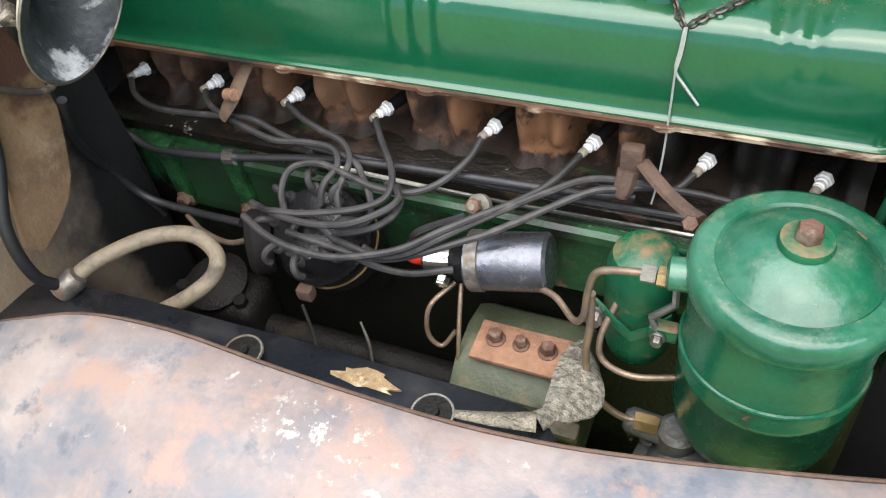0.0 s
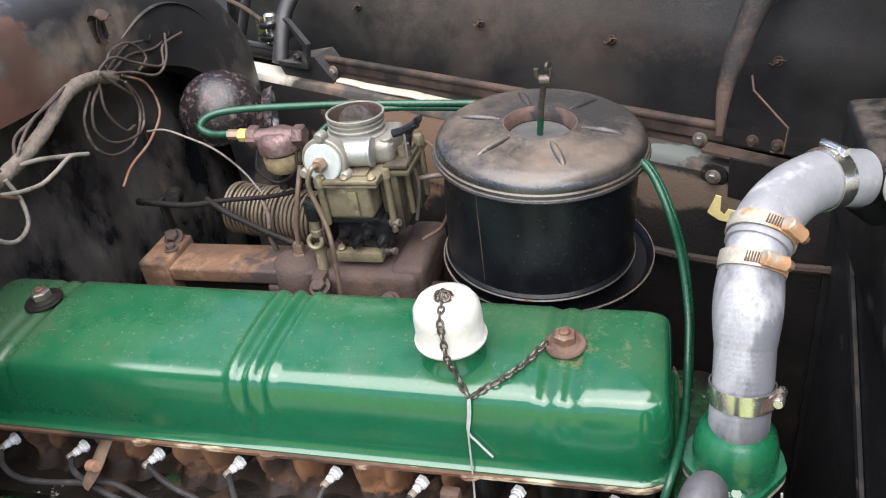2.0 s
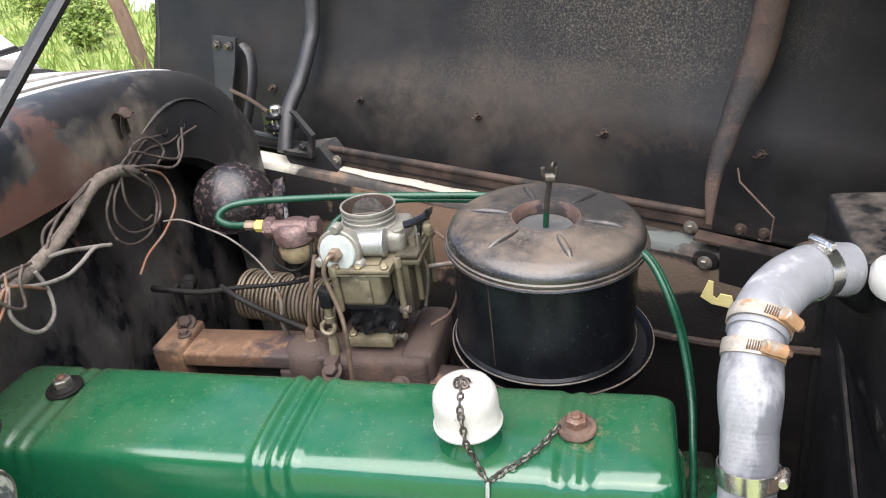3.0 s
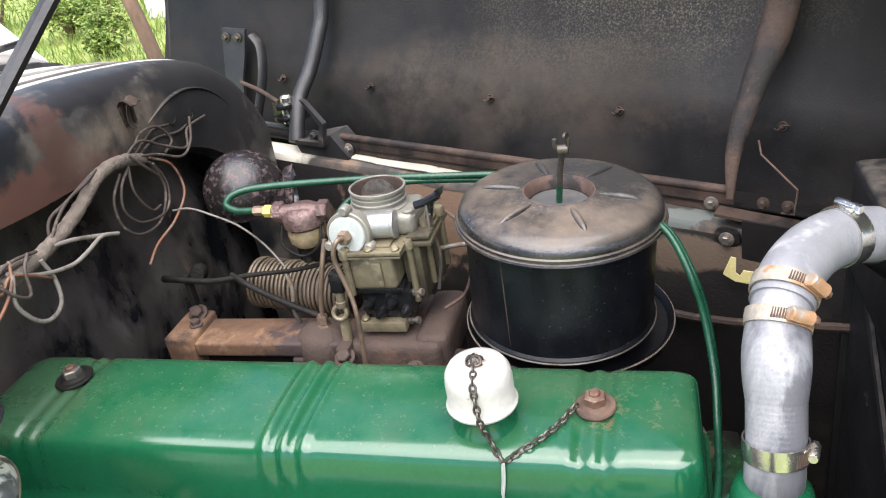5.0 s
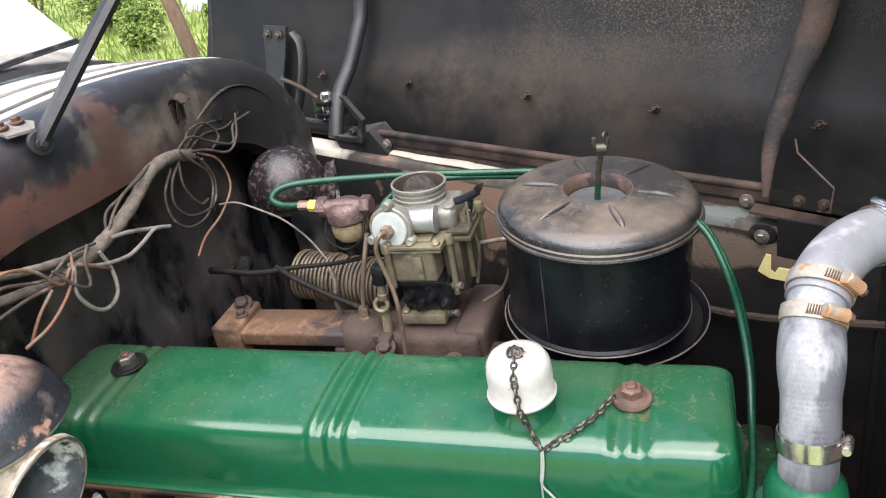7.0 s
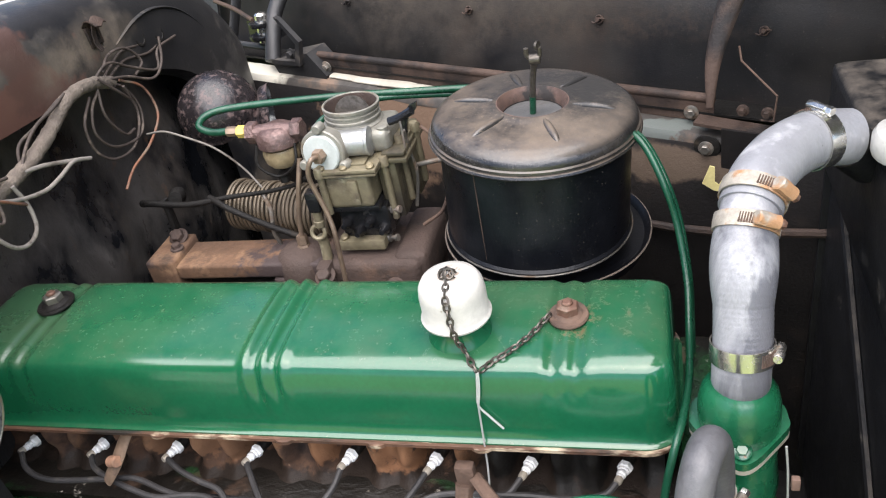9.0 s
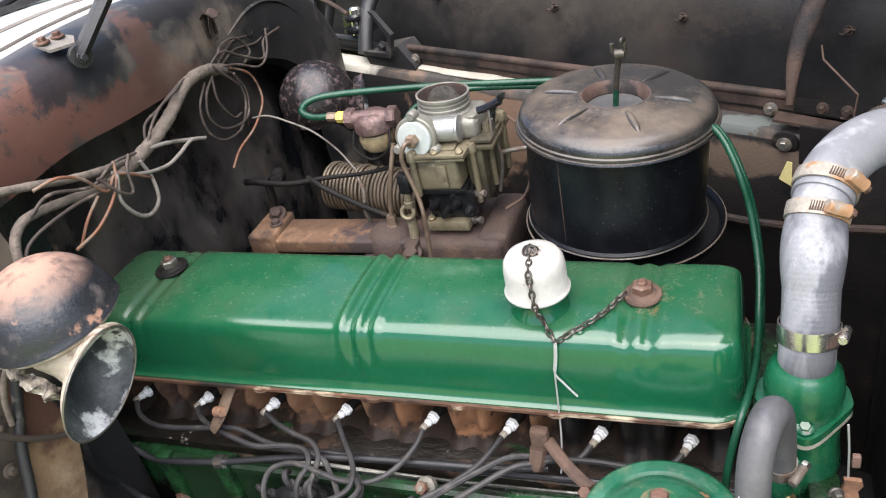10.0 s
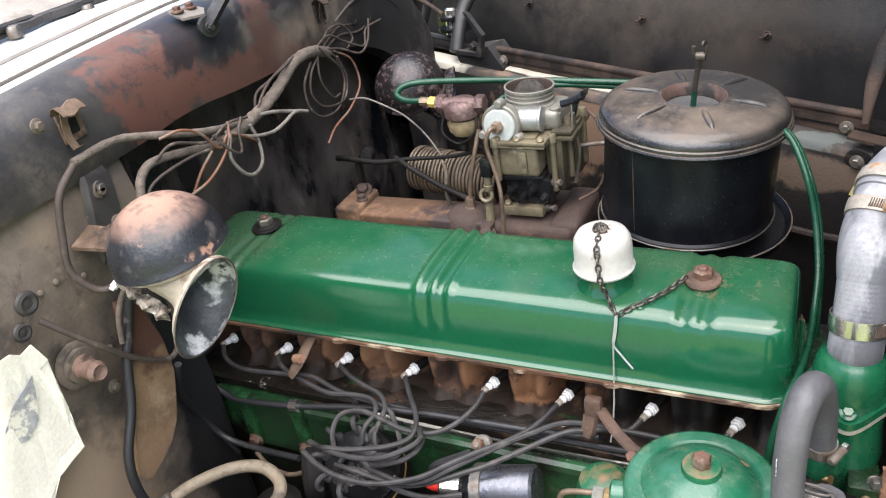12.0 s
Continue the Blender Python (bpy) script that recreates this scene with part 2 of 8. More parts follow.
M["black_gloss"] = surface("black_bakelite", (0.010, 0.010, 0.011), 0.22, vary=0.3, scale=30, layers=(((0.07, 0.06, 0.05), 40, 0.62, 0.75, 0.8, 0),))
M["black_metal"] = surface("dirty_black_paint", (0.018, 0.018, 0.019), 0.45, vary=0.4, scale=12, bump=0.2, layers=(((0.10, 0.085, 0.07), 20, 0.60, 0.74, 0.85, 0), ((0.10, 0.05, 0.03), 34, 0.68, 0.76, 0.9, 0)), up_dust=(((0.060, 0.052, 0.043), 0.45, 0.72, 0.8, 20),))
# greasy parts, and the shade coloured into tube grooves, manifold slot and clip holes
M["grime_and_shade"] = surface("black_grime_and_shade", (0.010, 0.009, 0.008), 0.6, vary=0.5, scale=14, bump=0.5, spec=0.25, layers=(((0.05, 0.038, 0.026), 18, 0.62, 0.76, 0.9, 0),))
# last two speckles: low dust, plus the warm lit look of the lower hood
M["hood"] = surface("hood_underside_paint", (0.0108, 0.0104, 0.0104), 0.44, vary=0.5, scale=5, bump=0.15, grain=420, spec=0.24,
                    speckle=((DUST_AT, (0.30, 0.30, 0.13), (0.125, 0.109, 0.083), 330, 0.48, 0.68), ((0.34, -0.02, 0.13), (0.24, 0.30, 0.030), (0.070, 0.060, 0.046), 200, 0.44, 0.68), (LIT_DUST_LOW, (0.30, 0.30, 0.030), (0.050, 0.034, 0.025), 60, 0.44, 0.72), ((0.22, -0.05, 0.08), (0.36, 0.30, 0.09), (0.052, 0.043, 0.034), 26, 0.25, 0.62)),
                    layers=(((0.023, 0.020, 0.017), 3.2, 0.44, 0.74, 0.7, 0), ((0.070, 0.062, 0.050), 420, 0.64, 0.72, 0.9, 0), ((0.026, 0.018, 0.014), 6, 0.54, 0.78, 0.7, 0), ((0.11, 0.10, 0.085), 300, 0.72, 0.78, 0.9, 0), ((0.006, 0.006, 0.007), 5, 0.54, 0.74, 0.36, 0)))
# second zone colours in the dark of the recess, low beside the engine
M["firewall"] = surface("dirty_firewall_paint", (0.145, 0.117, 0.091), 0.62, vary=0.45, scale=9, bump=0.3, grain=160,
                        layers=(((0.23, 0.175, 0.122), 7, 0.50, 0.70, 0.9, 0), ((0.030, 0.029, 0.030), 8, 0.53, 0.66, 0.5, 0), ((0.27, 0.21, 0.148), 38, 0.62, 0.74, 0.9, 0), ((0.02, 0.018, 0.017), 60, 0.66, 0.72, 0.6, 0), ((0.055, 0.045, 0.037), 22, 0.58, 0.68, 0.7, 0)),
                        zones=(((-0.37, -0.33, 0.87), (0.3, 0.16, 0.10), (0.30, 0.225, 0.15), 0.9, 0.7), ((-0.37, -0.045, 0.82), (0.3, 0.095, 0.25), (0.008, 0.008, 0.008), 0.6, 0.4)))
M["firewall_brow"] = surface("firewall_brow_paint", (0.050, 0.046, 0.043), 0.46, vary=0.45, scale=12, bump=0.12,
                             layers=(((0.125, 0.104, 0.082), 10, 0.54, 0.72, 0.9, 0), ((0.014, 0.015, 0.018), 8, 0.54, 0.66, 0.36, 0), ((0.17, 0.145, 0.12), 42, 0.64, 0.76, 0.9, 0)), up_dust=(((0.15, 0.134, 0.112), 0.56, 0.80, 0.7, 24),),
                             speckle=(((-0.37, 0.330, 1.236), (0.2, 0.110, 0.036), (0.155, 0.124, 0.094), 30, 0.28, 0.60), ((-0.37, 0.04, 1.27), (0.2, 0.13, 0.09), (0.020, 0.021, 0.024), 24, 0.54, 0.66), ((-0.37, -0.20, 1.25), (0.2, 0.13, 0.05), (0.020, 0.022, 0.028), 13, 0.44, 0.60)),
                             cover=0.85, zones=(((-0.37, 0.575, 1.22), (0.2, 0.150, 0.14), (0.009, 0.009, 0.010), 0.6, 1.0), ((-0.37, 0.030, 1.265), (0.2, 0.082, 0.066), (0.128, 0.054, 0.038), 0.6, 1.6), ((-0.37, 0.180, 1.222), (0.2, 0.130, 0.034), (0.120, 0.054, 0.039), 0.6, 1.6), ((-0.37, 0.330, 1.297), (0.2, 0.200, 0.020), (0.017, 0.017, 0.019), 0.42, 1.4), ((-0.37, 0.230, 1.265), (0.2, 0.034, 0.05), (0.085, 0.044, 0.034), 0.6, 1.5), ((-0.37, 0.125, 1.300), (0.2, 0.075, 0.045), (0.018, 0.020, 0.024), 0.36, 1.3)))
M["apron"] = surface("dirty_brown_apron", (0.011, 0.0095, 0.0088), 0.8, vary=0.4, scale=10, bump=0.3, spec=0.2, layers=(((0.034, 0.025, 0.020), 9, 0.56, 0.72, 0.9, 0), ((0.010, 0.009, 0.009), 8, 0.48, 0.62, 0.6, 0)), zones=(((-0.03, 0.63, 0.95), (0.22, 0.2, 0.075), (0.115, 0.074, 0.050), 0.8, 1.4), ((0.33, 0.5, 0.955), (0.12, 0.2, 0.022), (0.085, 0.062, 0.045), 0.8, 1.2)))
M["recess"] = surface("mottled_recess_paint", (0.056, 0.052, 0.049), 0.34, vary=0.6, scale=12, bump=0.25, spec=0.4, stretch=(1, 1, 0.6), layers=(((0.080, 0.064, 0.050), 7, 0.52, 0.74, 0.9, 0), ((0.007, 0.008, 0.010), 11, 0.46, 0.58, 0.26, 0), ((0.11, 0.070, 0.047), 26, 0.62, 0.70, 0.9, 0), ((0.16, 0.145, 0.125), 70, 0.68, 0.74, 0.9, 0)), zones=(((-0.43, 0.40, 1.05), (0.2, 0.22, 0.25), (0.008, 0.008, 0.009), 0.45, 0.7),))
# zone darkens the left part of the side cover
M["green_side"] = surface("oily_green_side_cover", (0.018, 0.075, 0.028), 0.28, vary=0.4, scale=12, bump=0.15, layers=(((0.010, 0.011, 0.008), 8, 0.50, 0.66, 0.28, 0), ((0.13, 0.085, 0.055), 30, 0.63, 0.72, 0.8, 0), ((0.42, 0.38, 0.33), 48, 0.69, 0.75, 0.7, 0)),
                          zones=(((-0.22, -0.1, 0.36), (0.20, 0.3, 0.12), (0.010, 0.024, 0.011), 0.3, 1.4),), cover=0.8)
M["ledge_dark"] = surface("oily_dark_ledge", (0.012, 0.010, 0.008), 0.35, vary=0.5, scale=18, bump=0.5, grain=120, spec=0.25, layers=(((0.018, 0.060, 0.020), 14, 0.58, 0.66, 0.45, 0), ((0.085, 0.048, 0.030), 20, 0.54, 0.68, 0.85, 0), ((0.40, 0.36, 0.30), 50, 0.66, 0.72, 0.5, 0)), stretch=(0.75, 1, 1))
M["rail"] = surface("dark_rusted_rail", (0.066, 0.044, 0.034), 0.7, vary=0.35, scale=12, bump=0.4, spec=0.25, layers=(((0.020, 0.017, 0.016), 10, 0.48, 0.60, 0.6, 0), ((0.105, 0.062, 0.040), 30, 0.62, 0.74, 0.9, 0)))
M["fender"] = surface("fender_worn_primer", (0.235, 0.187, 0.172), 0.40, vary=0.2, scale=11, bump=0.15,
                      layers=(((0.345, 0.300, 0.278), 6, 0.46, 0.70, 0.45, 0), ((0.140, 0.150, 0.170), 9, 0.48, 0.62, 0.34, 0), ((0.285, 0.197, 0.162), 17, 0.54, 0.64, 0.5, 0), ((0.11, 0.117, 0.135), 30, 0.58, 0.68, 0.40, 0), ((0.52, 0.47, 0.40), 46, 0.65, 0.73, 0.6, 0), ((0.06, 0.05, 0.045), 110, 0.70, 0.75, 0.8, 0)),
                      speckle=(((0.0, -0.315, 0.88), (0.05, 0.030, 0.05), (0.70, 0.66, 0.57), 70, 0.56, 0.62), ((-0.12, -0.30, 0.88), (0.08, 0.025, 0.05), (0.13, 0.138, 0.155), 26, 0.46, 0.62)))
M["reveal"] = surface("dusty_grey_reveal", (0.30, 0.275, 0.24), 0.6, vary=0.25, scale=12, layers=(((0.15, 0.13, 0.11), 16, 0.52, 0.70, 0.8, 0), ((0.42, 0.40, 0.36), 30, 0.60, 0.74, 0.6, 0)))
M["white"] = surface("white_body_paint", (0.56, 0.56, 0.545), 0.32, vary=0.10, scale=8, bump=0.04, layers=(((0.27, 0.25, 0.225), 9, 0.50, 0.78, 0.7, 0), ((0.13, 0.115, 0.10), 30, 0.68, 0.80, 0.8, 0)))
M["offwhite"] = surface("worn_flange_paint", (0.060, 0.054, 0.048), 0.5, vary=0.4, scale=20, layers=(((0.15, 0.10, 0.07), 14, 0.54, 0.66, 0.8, 0), ((0.02, 0.018, 0.017), 10, 0.54, 0.64, 0.6, 0)),
                       zones=(((-0.39, 0.775, 1.03), (0.085, 0.06, 0.05), (0.60, 0.57, 0.48), 0.5, 0.5), ((0.335, 0.506, 1.0), (0.050, 0.018, 0.05), (0.105, 0.118, 0.108), 0.5, 2.2)))
M["pale_lip"] = surface("cream_lip_paint", (0.38, 0.355, 0.295), 0.5, vary=0.2, scale=20, layers=(((0.11, 0.085, 0.065), 22, 0.56, 0.68, 0.8, 0), ((0.04, 0.035, 0.03), 50, 0.62, 0.70, 0.8, 0)))
M["cap_white"] = surface("white_cap_paint", (0.50, 0.485, 0.445), 0.38, vary=0.08, scale=30, bump=0.06, speckle=(((0, 0, 0.066), (0.017, 0.017, 0.012), (0.17, 0.10, 0.06), 190, 0.44, 0.56), ((0, 0, 0.018), (0.05, 0.05, 0.0055), (0.22, 0.16, 0.11), 130, 0.50, 0.62)), layers=(((0.46, 0.41, 0.33), 18, 0.58, 0.80, 0.8, 0), ((0.20, 0.16, 0.12), 90, 0.68, 0.75, 0.8, 0)))
M["hose_gray"] = surface("chalky_grey_rubber", (0.30, 0.303, 0.315), 0.42, vary=0.15, scale=20, bump=0.2, layers=(((0.19, 0.192, 0.205), 7, 0.46, 0.76, 0.35, 0), ((0.46, 0.46, 0.465), 24, 0.54, 0.76, 0.7, 0), ((0.10, 0.10, 0.11), 90, 0.70, 0.75, 0.6, 0)), stretch=(1.7, 1.7, 0.55))
M["hose_streak"] = surface("streaked_grey_rubber", (0.29, 0.293, 0.305), 0.40, vary=0.2, scale=14, bump=0.25, layers=(((0.46, 0.46, 0.465), 16, 0.54, 0.72, 0.7, 0), ((0.10, 0.102, 0.115), 7, 0.47, 0.60, 0.30, 0), ((0.11, 0.11, 0.12), 24, 0.64, 0.76, 0.5, 0)), stretch=(2.6, 2.6, 0.20), zones=(((0.050, -0.030, 0.012), (0.045, 0.12, 0.011), (0.105, 0.107, 0.120), 0.3, 0.9),), cover=0.85)
M["hose_black"] = surface("grey_black_rubber_hose", (0.098, 0.097, 0.102), 0.46, vary=0.25, scale=20, bump=0.2, layers=(((0.15, 0.135, 0.125), 30, 0.60, 0.75, 0.8, 0), ((0.035, 0.035, 0.037), 16, 0.54, 0.66, 0.5, 0)))
M["hose_worn"] = surface("worn_grey_hose_wrap", (0.24, 0.25, 0.27), 0.8, vary=0.25, scale=22, bump=0.5, layers=(((0.40, 0.41, 0.43), 14, 0.5, 0.7, 0.9, 0), ((0.030, 0.030, 0.033), 22, 0.54, 0.59, 0.7, 0), ((0.55, 0.56, 0.58), 60, 0.62, 0.75, 0.9, 0)))
M["wire"] = surface("grey_rubber_wire", (0.041, 0.039, 0.039), 0.55, vary=0.4, scale=25, bump=0.15, spec=0.35, layers=(((0.115, 0.102, 0.088), 30, 0.56, 0.74, 0.8, 0), ((0.018, 0.018, 0.019), 18, 0.54, 0.68, 0.5, 0)))
M["wire_black"] = surface("black_cable", (0.022, 0.022, 0.024), 0.45, vary=0.3, scale=20, layers=(((0.15, 0.13, 0.11), 35, 0.64, 0.76, 0.8, 0),))
M["loom"] = surface("dusty_fabric_tape", (0.160, 0.130, 0.105), 0.9, vary=0.4, scale=40, bump=0.7, layers=(((0.075, 0.062, 0.054), 30, 0.52, 0.68, 0.9, 0),))
M["orange_wire"] = surface("faded_orange_wire", (0.205, 0.088, 0.050), 0.6, vary=0.3, scale=30, layers=((DUST, 40, 0.48, 0.66, 0.9, 0), ((0.07, 0.04, 0.03), 24, 0.56, 0.68, 0.9, 0)))
M["wire_brown"] = surface("dusty_brown_wire", (0.060, 0.045, 0.037), 0.7, vary=0.35, scale=40, layers=(((0.19, 0.15, 0.12), 40, 0.56, 0.7, 0.9, 0),))
M["tape_gray"] = surface("grey_cloth_tape", (0.20, 0.18, 0.158), 0.8, vary=0.25, scale=40, layers=(((0.10, 0.085, 0.072), 40, 0.50, 0.64, 0.9, 0),))
M["hose_tan"] = surface("tan_rubber_hose", (0.22, 0.18, 0.125), 0.6, vary=0.25, scale=25, bump=0.3, layers=(((0.08, 0.065, 0.05), 30, 0.54, 0.68, 0.8, 0),))
M["chrome"] = surface("plated_steel", (0.68, 0.66, 0.62), 0.22, metal=0.95, vary=0.16, scale=40, bump=0.06, layers=(((0.30, 0.24, 0.18), 60, 0.62, 0.73, 0.6, 0.4),))
M["orange_clamp"] = surface("corroded_clamp", (0.40, 0.36, 0.30), 0.6, metal=0.35, vary=0.3, scale=60, bump=0.3, layers=(((0.36, 0.20, 0.10), 34, 0.47, 0.56, 0.8, 0.1), ((0.12, 0.09, 0.06), 60, 0.60, 0.70, 0.8, 0)))
M["steel"] = surface("dull_steel", (0.24, 0.225, 0.20), 0.45, metal=0.8, vary=0.3, scale=40, bump=0.2, layers=(((0.12, 0.080, 0.052), 36, 0.50, 0.64, 0.8, 0.1),))
M["brass"] = surface("tarnished_brass", (0.42, 0.29, 0.14), 0.42, metal=0.8, vary=0.25, scale=50, layers=(((0.14, 0.09, 0.05), 50, 0.56, 0.72, 0.7, 0.2),))
M["copper"] = surface("tarnished_copper_pipe", (0.24, 0.175, 0.125), 0.40, metal=0.5, vary=0.35, scale=40, layers=(((0.11, 0.08, 0.06), 30, 0.52, 0.68, 0.8, 0),))
M["porcelain"] = surface("white_porcelain", (0.95, 0.945, 0.93), 0.18, vary=0.02, scale=60, bump=0.0)
M["plug_terminal"] = surface("grey_plug_terminal", (0.42, 0.37, 0.30), 0.5, metal=0.3, vary=0.25, scale=60)
M["plug_hex"] = surface("white_zinc_hex", (0.90, 0.90, 0.885), 0.35, vary=0.05, scale=60, layers=(((0.4, 0.37, 0.33), 80, 0.68, 0.76, 0.6, 0),))
M["alu"] = surface("bright_cast_zinc", (0.37, 0.375, 0.365), 0.40, metal=0.7, vary=0.2, scale=30, bump=0.2, layers=(((0.20, 0.185, 0.15), 30, 0.52, 0.70, 0.6, 0.4),))
M["zinc"] = surface("yellowed_dichromate_zinc", (0.215, 0.185, 0.118), 0.42, metal=0.3, vary=0.32, scale=22, bump=0.25, layers=(((0.075, 0.060, 0.038), 22, 0.48, 0.64, 0.7, 0.1), ((0.36, 0.33, 0.23), 46, 0.61, 0.72, 0.5, 0.3)))
M["zinc_dark"] = surface("grimy_dichromate_zinc", (0.120, 0.104, 0.066), 0.40, metal=0.35, vary=0.35, scale=26, bump=0.25, layers=(((0.035, 0.029, 0.020), 20, 0.46, 0.60, 0.6, 0.1), ((0.26, 0.23, 0.155), 46, 0.62, 0.72, 0.5, 0.3)))
M["choke_face"] = surface("pale_grey_choke_cover", (0.43, 0.46, 0.44), 0.45, vary=0.1, scale=40, layers=(((0.24, 0.23, 0.20), 50, 0.62, 0.75, 0.7, 0),))
M["corrugated"] = surface("brown_heat_tube", (0.135, 0.105, 0.072), 0.42, metal=0.4, vary=0.35, scale=18, bump=0.15, layers=(((0.085, 0.062, 0.042), 16, 0.52, 0.68, 0.8, 0),), up_dust=(((0.19, 0.155, 0.110), 0.40, 0.66, 0.7, 30.6),))
M["bowl_metal"] = surface("bronze_filter_head", (0.155, 0.098, 0.088), 0.34, metal=0.45, vary=0.4, scale=40, bump=0.5, layers=(((0.05, 0.032, 0.03), 36, 0.50, 0.64, 0.6, 0.1), ((0.33, 0.25, 0.23), 60, 0.64, 0.72, 0.35, 0.5)))
M["yellow"] = surface("yellow_plastic", (0.60, 0.45, 0.11), 0.5, vary=0.12, scale=60)
M["yellow_tag"] = surface("yellow_paper_tag", (0.80, 0.69, 0.30), 0.7, vary=0.12, scale=40)
M["red"] = surface("red_plastic", (0.55, 0.03, 0.02), 0.4, vary=0.1, scale=60)
M["paper"] = surface("yellowed_masking_paper", (0.90, 0.865, 0.74), 0.85, vary=0.05, scale=14, bump=0.25, layers=(((0.70, 0.61, 0.42), 16, 0.58, 0.76, 0.9, 0), ((0.40, 0.36, 0.29), 80, 0.72, 0.76, 0.9, 0)))
M["paper_patch"] = surface("grey_overspray", (0.36, 0.365, 0.37), 0.85, vary=0.4, scale=70, layers=(((0.72, 0.69, 0.58), 60, 0.50, 0.56, 0.9, 0), ((0.20, 0.21, 0.23), 40, 0.56, 0.66, 0.8, 0)))
M["seam_dirt_shadow"] = surface("seam_dirt_and_shadow", (0.105, 0.092, 0.078), 0.9, vary=0.4, scale=30, bump=0.5)
M["tan_board"] = surface("stained_tan_board", (0.255, 0.160, 0.088), 0.9, vary=0.3, scale=14, bump=0.3, layers=(((0.11, 0.068, 0.045), 9, 0.54, 0.70, 0.9, 0), ((0.36, 0.26, 0.16), 20, 0.60, 0.74, 0.9, 0)), zones=(((-0.33, -0.15, 1.06), (0.1, 0.06, 0.075), (0.105, 0.048, 0.032), 0.9, 0.8),))
M["horn"] = surface("flaking_black_horn_paint", (0.022, 0.024, 0.028), 0.30, vary=0.3, scale=25, bump=0.2, layers=(((0.10, 0.085, 0.08), 40, 0.56, 0.70, 0.5, 0), ((0.33, 0.185, 0.125), 26, 0.65, 0.70, 0.85, 0)),
                    up_dust=(((0.36, 0.215, 0.155), 0.32, 0.52, 0.85, 42),))
M["horn_far"] = surface("speckled_horn_paint", (0.018, 0.015, 0.016), 0.26, vary=0.3, scale=30, bump=0.2, layers=(((0.115, 0.080, 0.075), 110, 0.54, 0.64, 0.6, 0), ((0.14, 0.10, 0.095), 22, 0.60, 0.70, 0.6, 0)))
M["horn_inside"] = surface("horn_mouth_flaking", (0.060, 0.065, 0.070), 0.4, vary=0.5, scale=40, bump=0.4, layers=(((0.17, 0.182, 0.19), 16, 0.45, 0.60, 0.6, 0), ((0.022, 0.024, 0.026), 24, 0.56, 0.64, 0.5, 0), ((0.70, 0.71, 0.70), 19, 0.50, 0.56, 0.7, 0), ((0.03, 0.032, 0.034), 60, 0.60, 0.66, 0.5, 0)))
M["horn_cream"] = surface("cream_horn_plate", (0.44, 0.385, 0.30), 0.5, vary=0.3, scale=30, bump=0.4, layers=(((0.14, 0.095, 0.06), 38, 0.52, 0.64, 0.8, 0), ((0.62, 0.58, 0.50), 60, 0.62, 0.70, 0.6, 0)))
M["horn_crumble"] = surface("crumbling_corrosion", (0.28, 0.245, 0.20), 0.9, vary=0.4, scale=60, bump=0.7, layers=(((0.05, 0.042, 0.036), 55, 0.48, 0.58, 0.8, 0), ((0.66, 0.63, 0.56), 80, 0.60, 0.68, 0.8, 0)))
M["braid"] = surface("woven_earth_strap", (0.36, 0.33, 0.27), 0.65, metal=0.2, vary=0.35, scale=160, bump=0.9, grain=420, layers=(((0.13, 0.12, 0.095), 190, 0.48, 0.58, 0.8, 0),))
M["foil"] = surface("crumpled_clear_tape", (0.20, 0.175, 0.13), 0.22, metal=0.25, vary=0.4, scale=60, bump=0.6)
M["chain"] = surface("dark_chain_steel", (0.10, 0.088, 0.075), 0.45, metal=0.7, vary=0.4, scale=200)
M["wire_tie"] = surface("galvanised_wire", (0.55, 0.56, 0.54), 0.4, metal=0.5, vary=0.15, scale=90)
M["rusty_bolt"] = surface("rusty_bolt", (0.135, 0.072, 0.05), 0.6, metal=0.3, vary=0.35, scale=60, bump=0.4, layers=(((0.28, 0.22, 0.17), 70, 0.55, 0.7, 0.4, 0.6),))
M["pump"] = surface("grey_cast_pump", (0.16, 0.165, 0.16), 0.5, metal=0.5, vary=0.3, scale=35, bump=0.3, layers=(((0.05, 0.045, 0.035), 25, 0.52, 0.7, 0.7, 0),))
M["coil_can"] = surface("scuffed_black_can", (0.15, 0.155, 0.175), 0.27, metal=0.8, vary=0.25, scale=18, layers=(((0.42, 0.41, 0.40), 46, 0.62, 0.70, 0.4, 0.6), ((0.17, 0.10, 0.06), 26, 0.66, 0.74, 0.8, 0), ((0.03, 0.03, 0.034), 12, 0.54, 0.7, 0.4, 0.2)))
M["rust_plate"] = surface("rust_orange_plate", (0.29, 0.155, 0.095), 0.85, vary=0.35, scale=35, bump=0.5, layers=(((0.13, 0.08, 0.055), 26, 0.55, 0.68, 0.9, 0),))
M["manifold_dark"] = surface("dark_manifold_iron", (0.062, 0.041, 0.033), 0.82, vary=0.3, scale=20, bump=0.5, layers=(((0.13, 0.075, 0.048), 16, 0.52, 0.70, 0.9, 0), ((0.022, 0.018, 0.016), 14, 0.56, 0.68, 0.7, 0)))
M["alu_dull"] = surface("dull_cast_zinc", (0.25, 0.24, 0.205), 0.5, metal=0.4, vary=0.22, scale=30, bump=0.2, layers=(((0.13, 0.105, 0.072), 30, 0.52, 0.68, 0.8, 0.1), ((0.42, 0.41, 0.38), 40, 0.64, 0.74, 0.5, 0.4)))
M["starter"] = surface("olive_painted_case", (0.085, 0.10, 0.060), 0.5, vary=0.35, scale=18, bump=0.3, layers=(((0.21, 0.15, 0.10), 20, 0.54, 0.68, 0.9, 0), ((0.03, 0.032, 0.02), 24, 0.58, 0.70, 0.7, 0)))
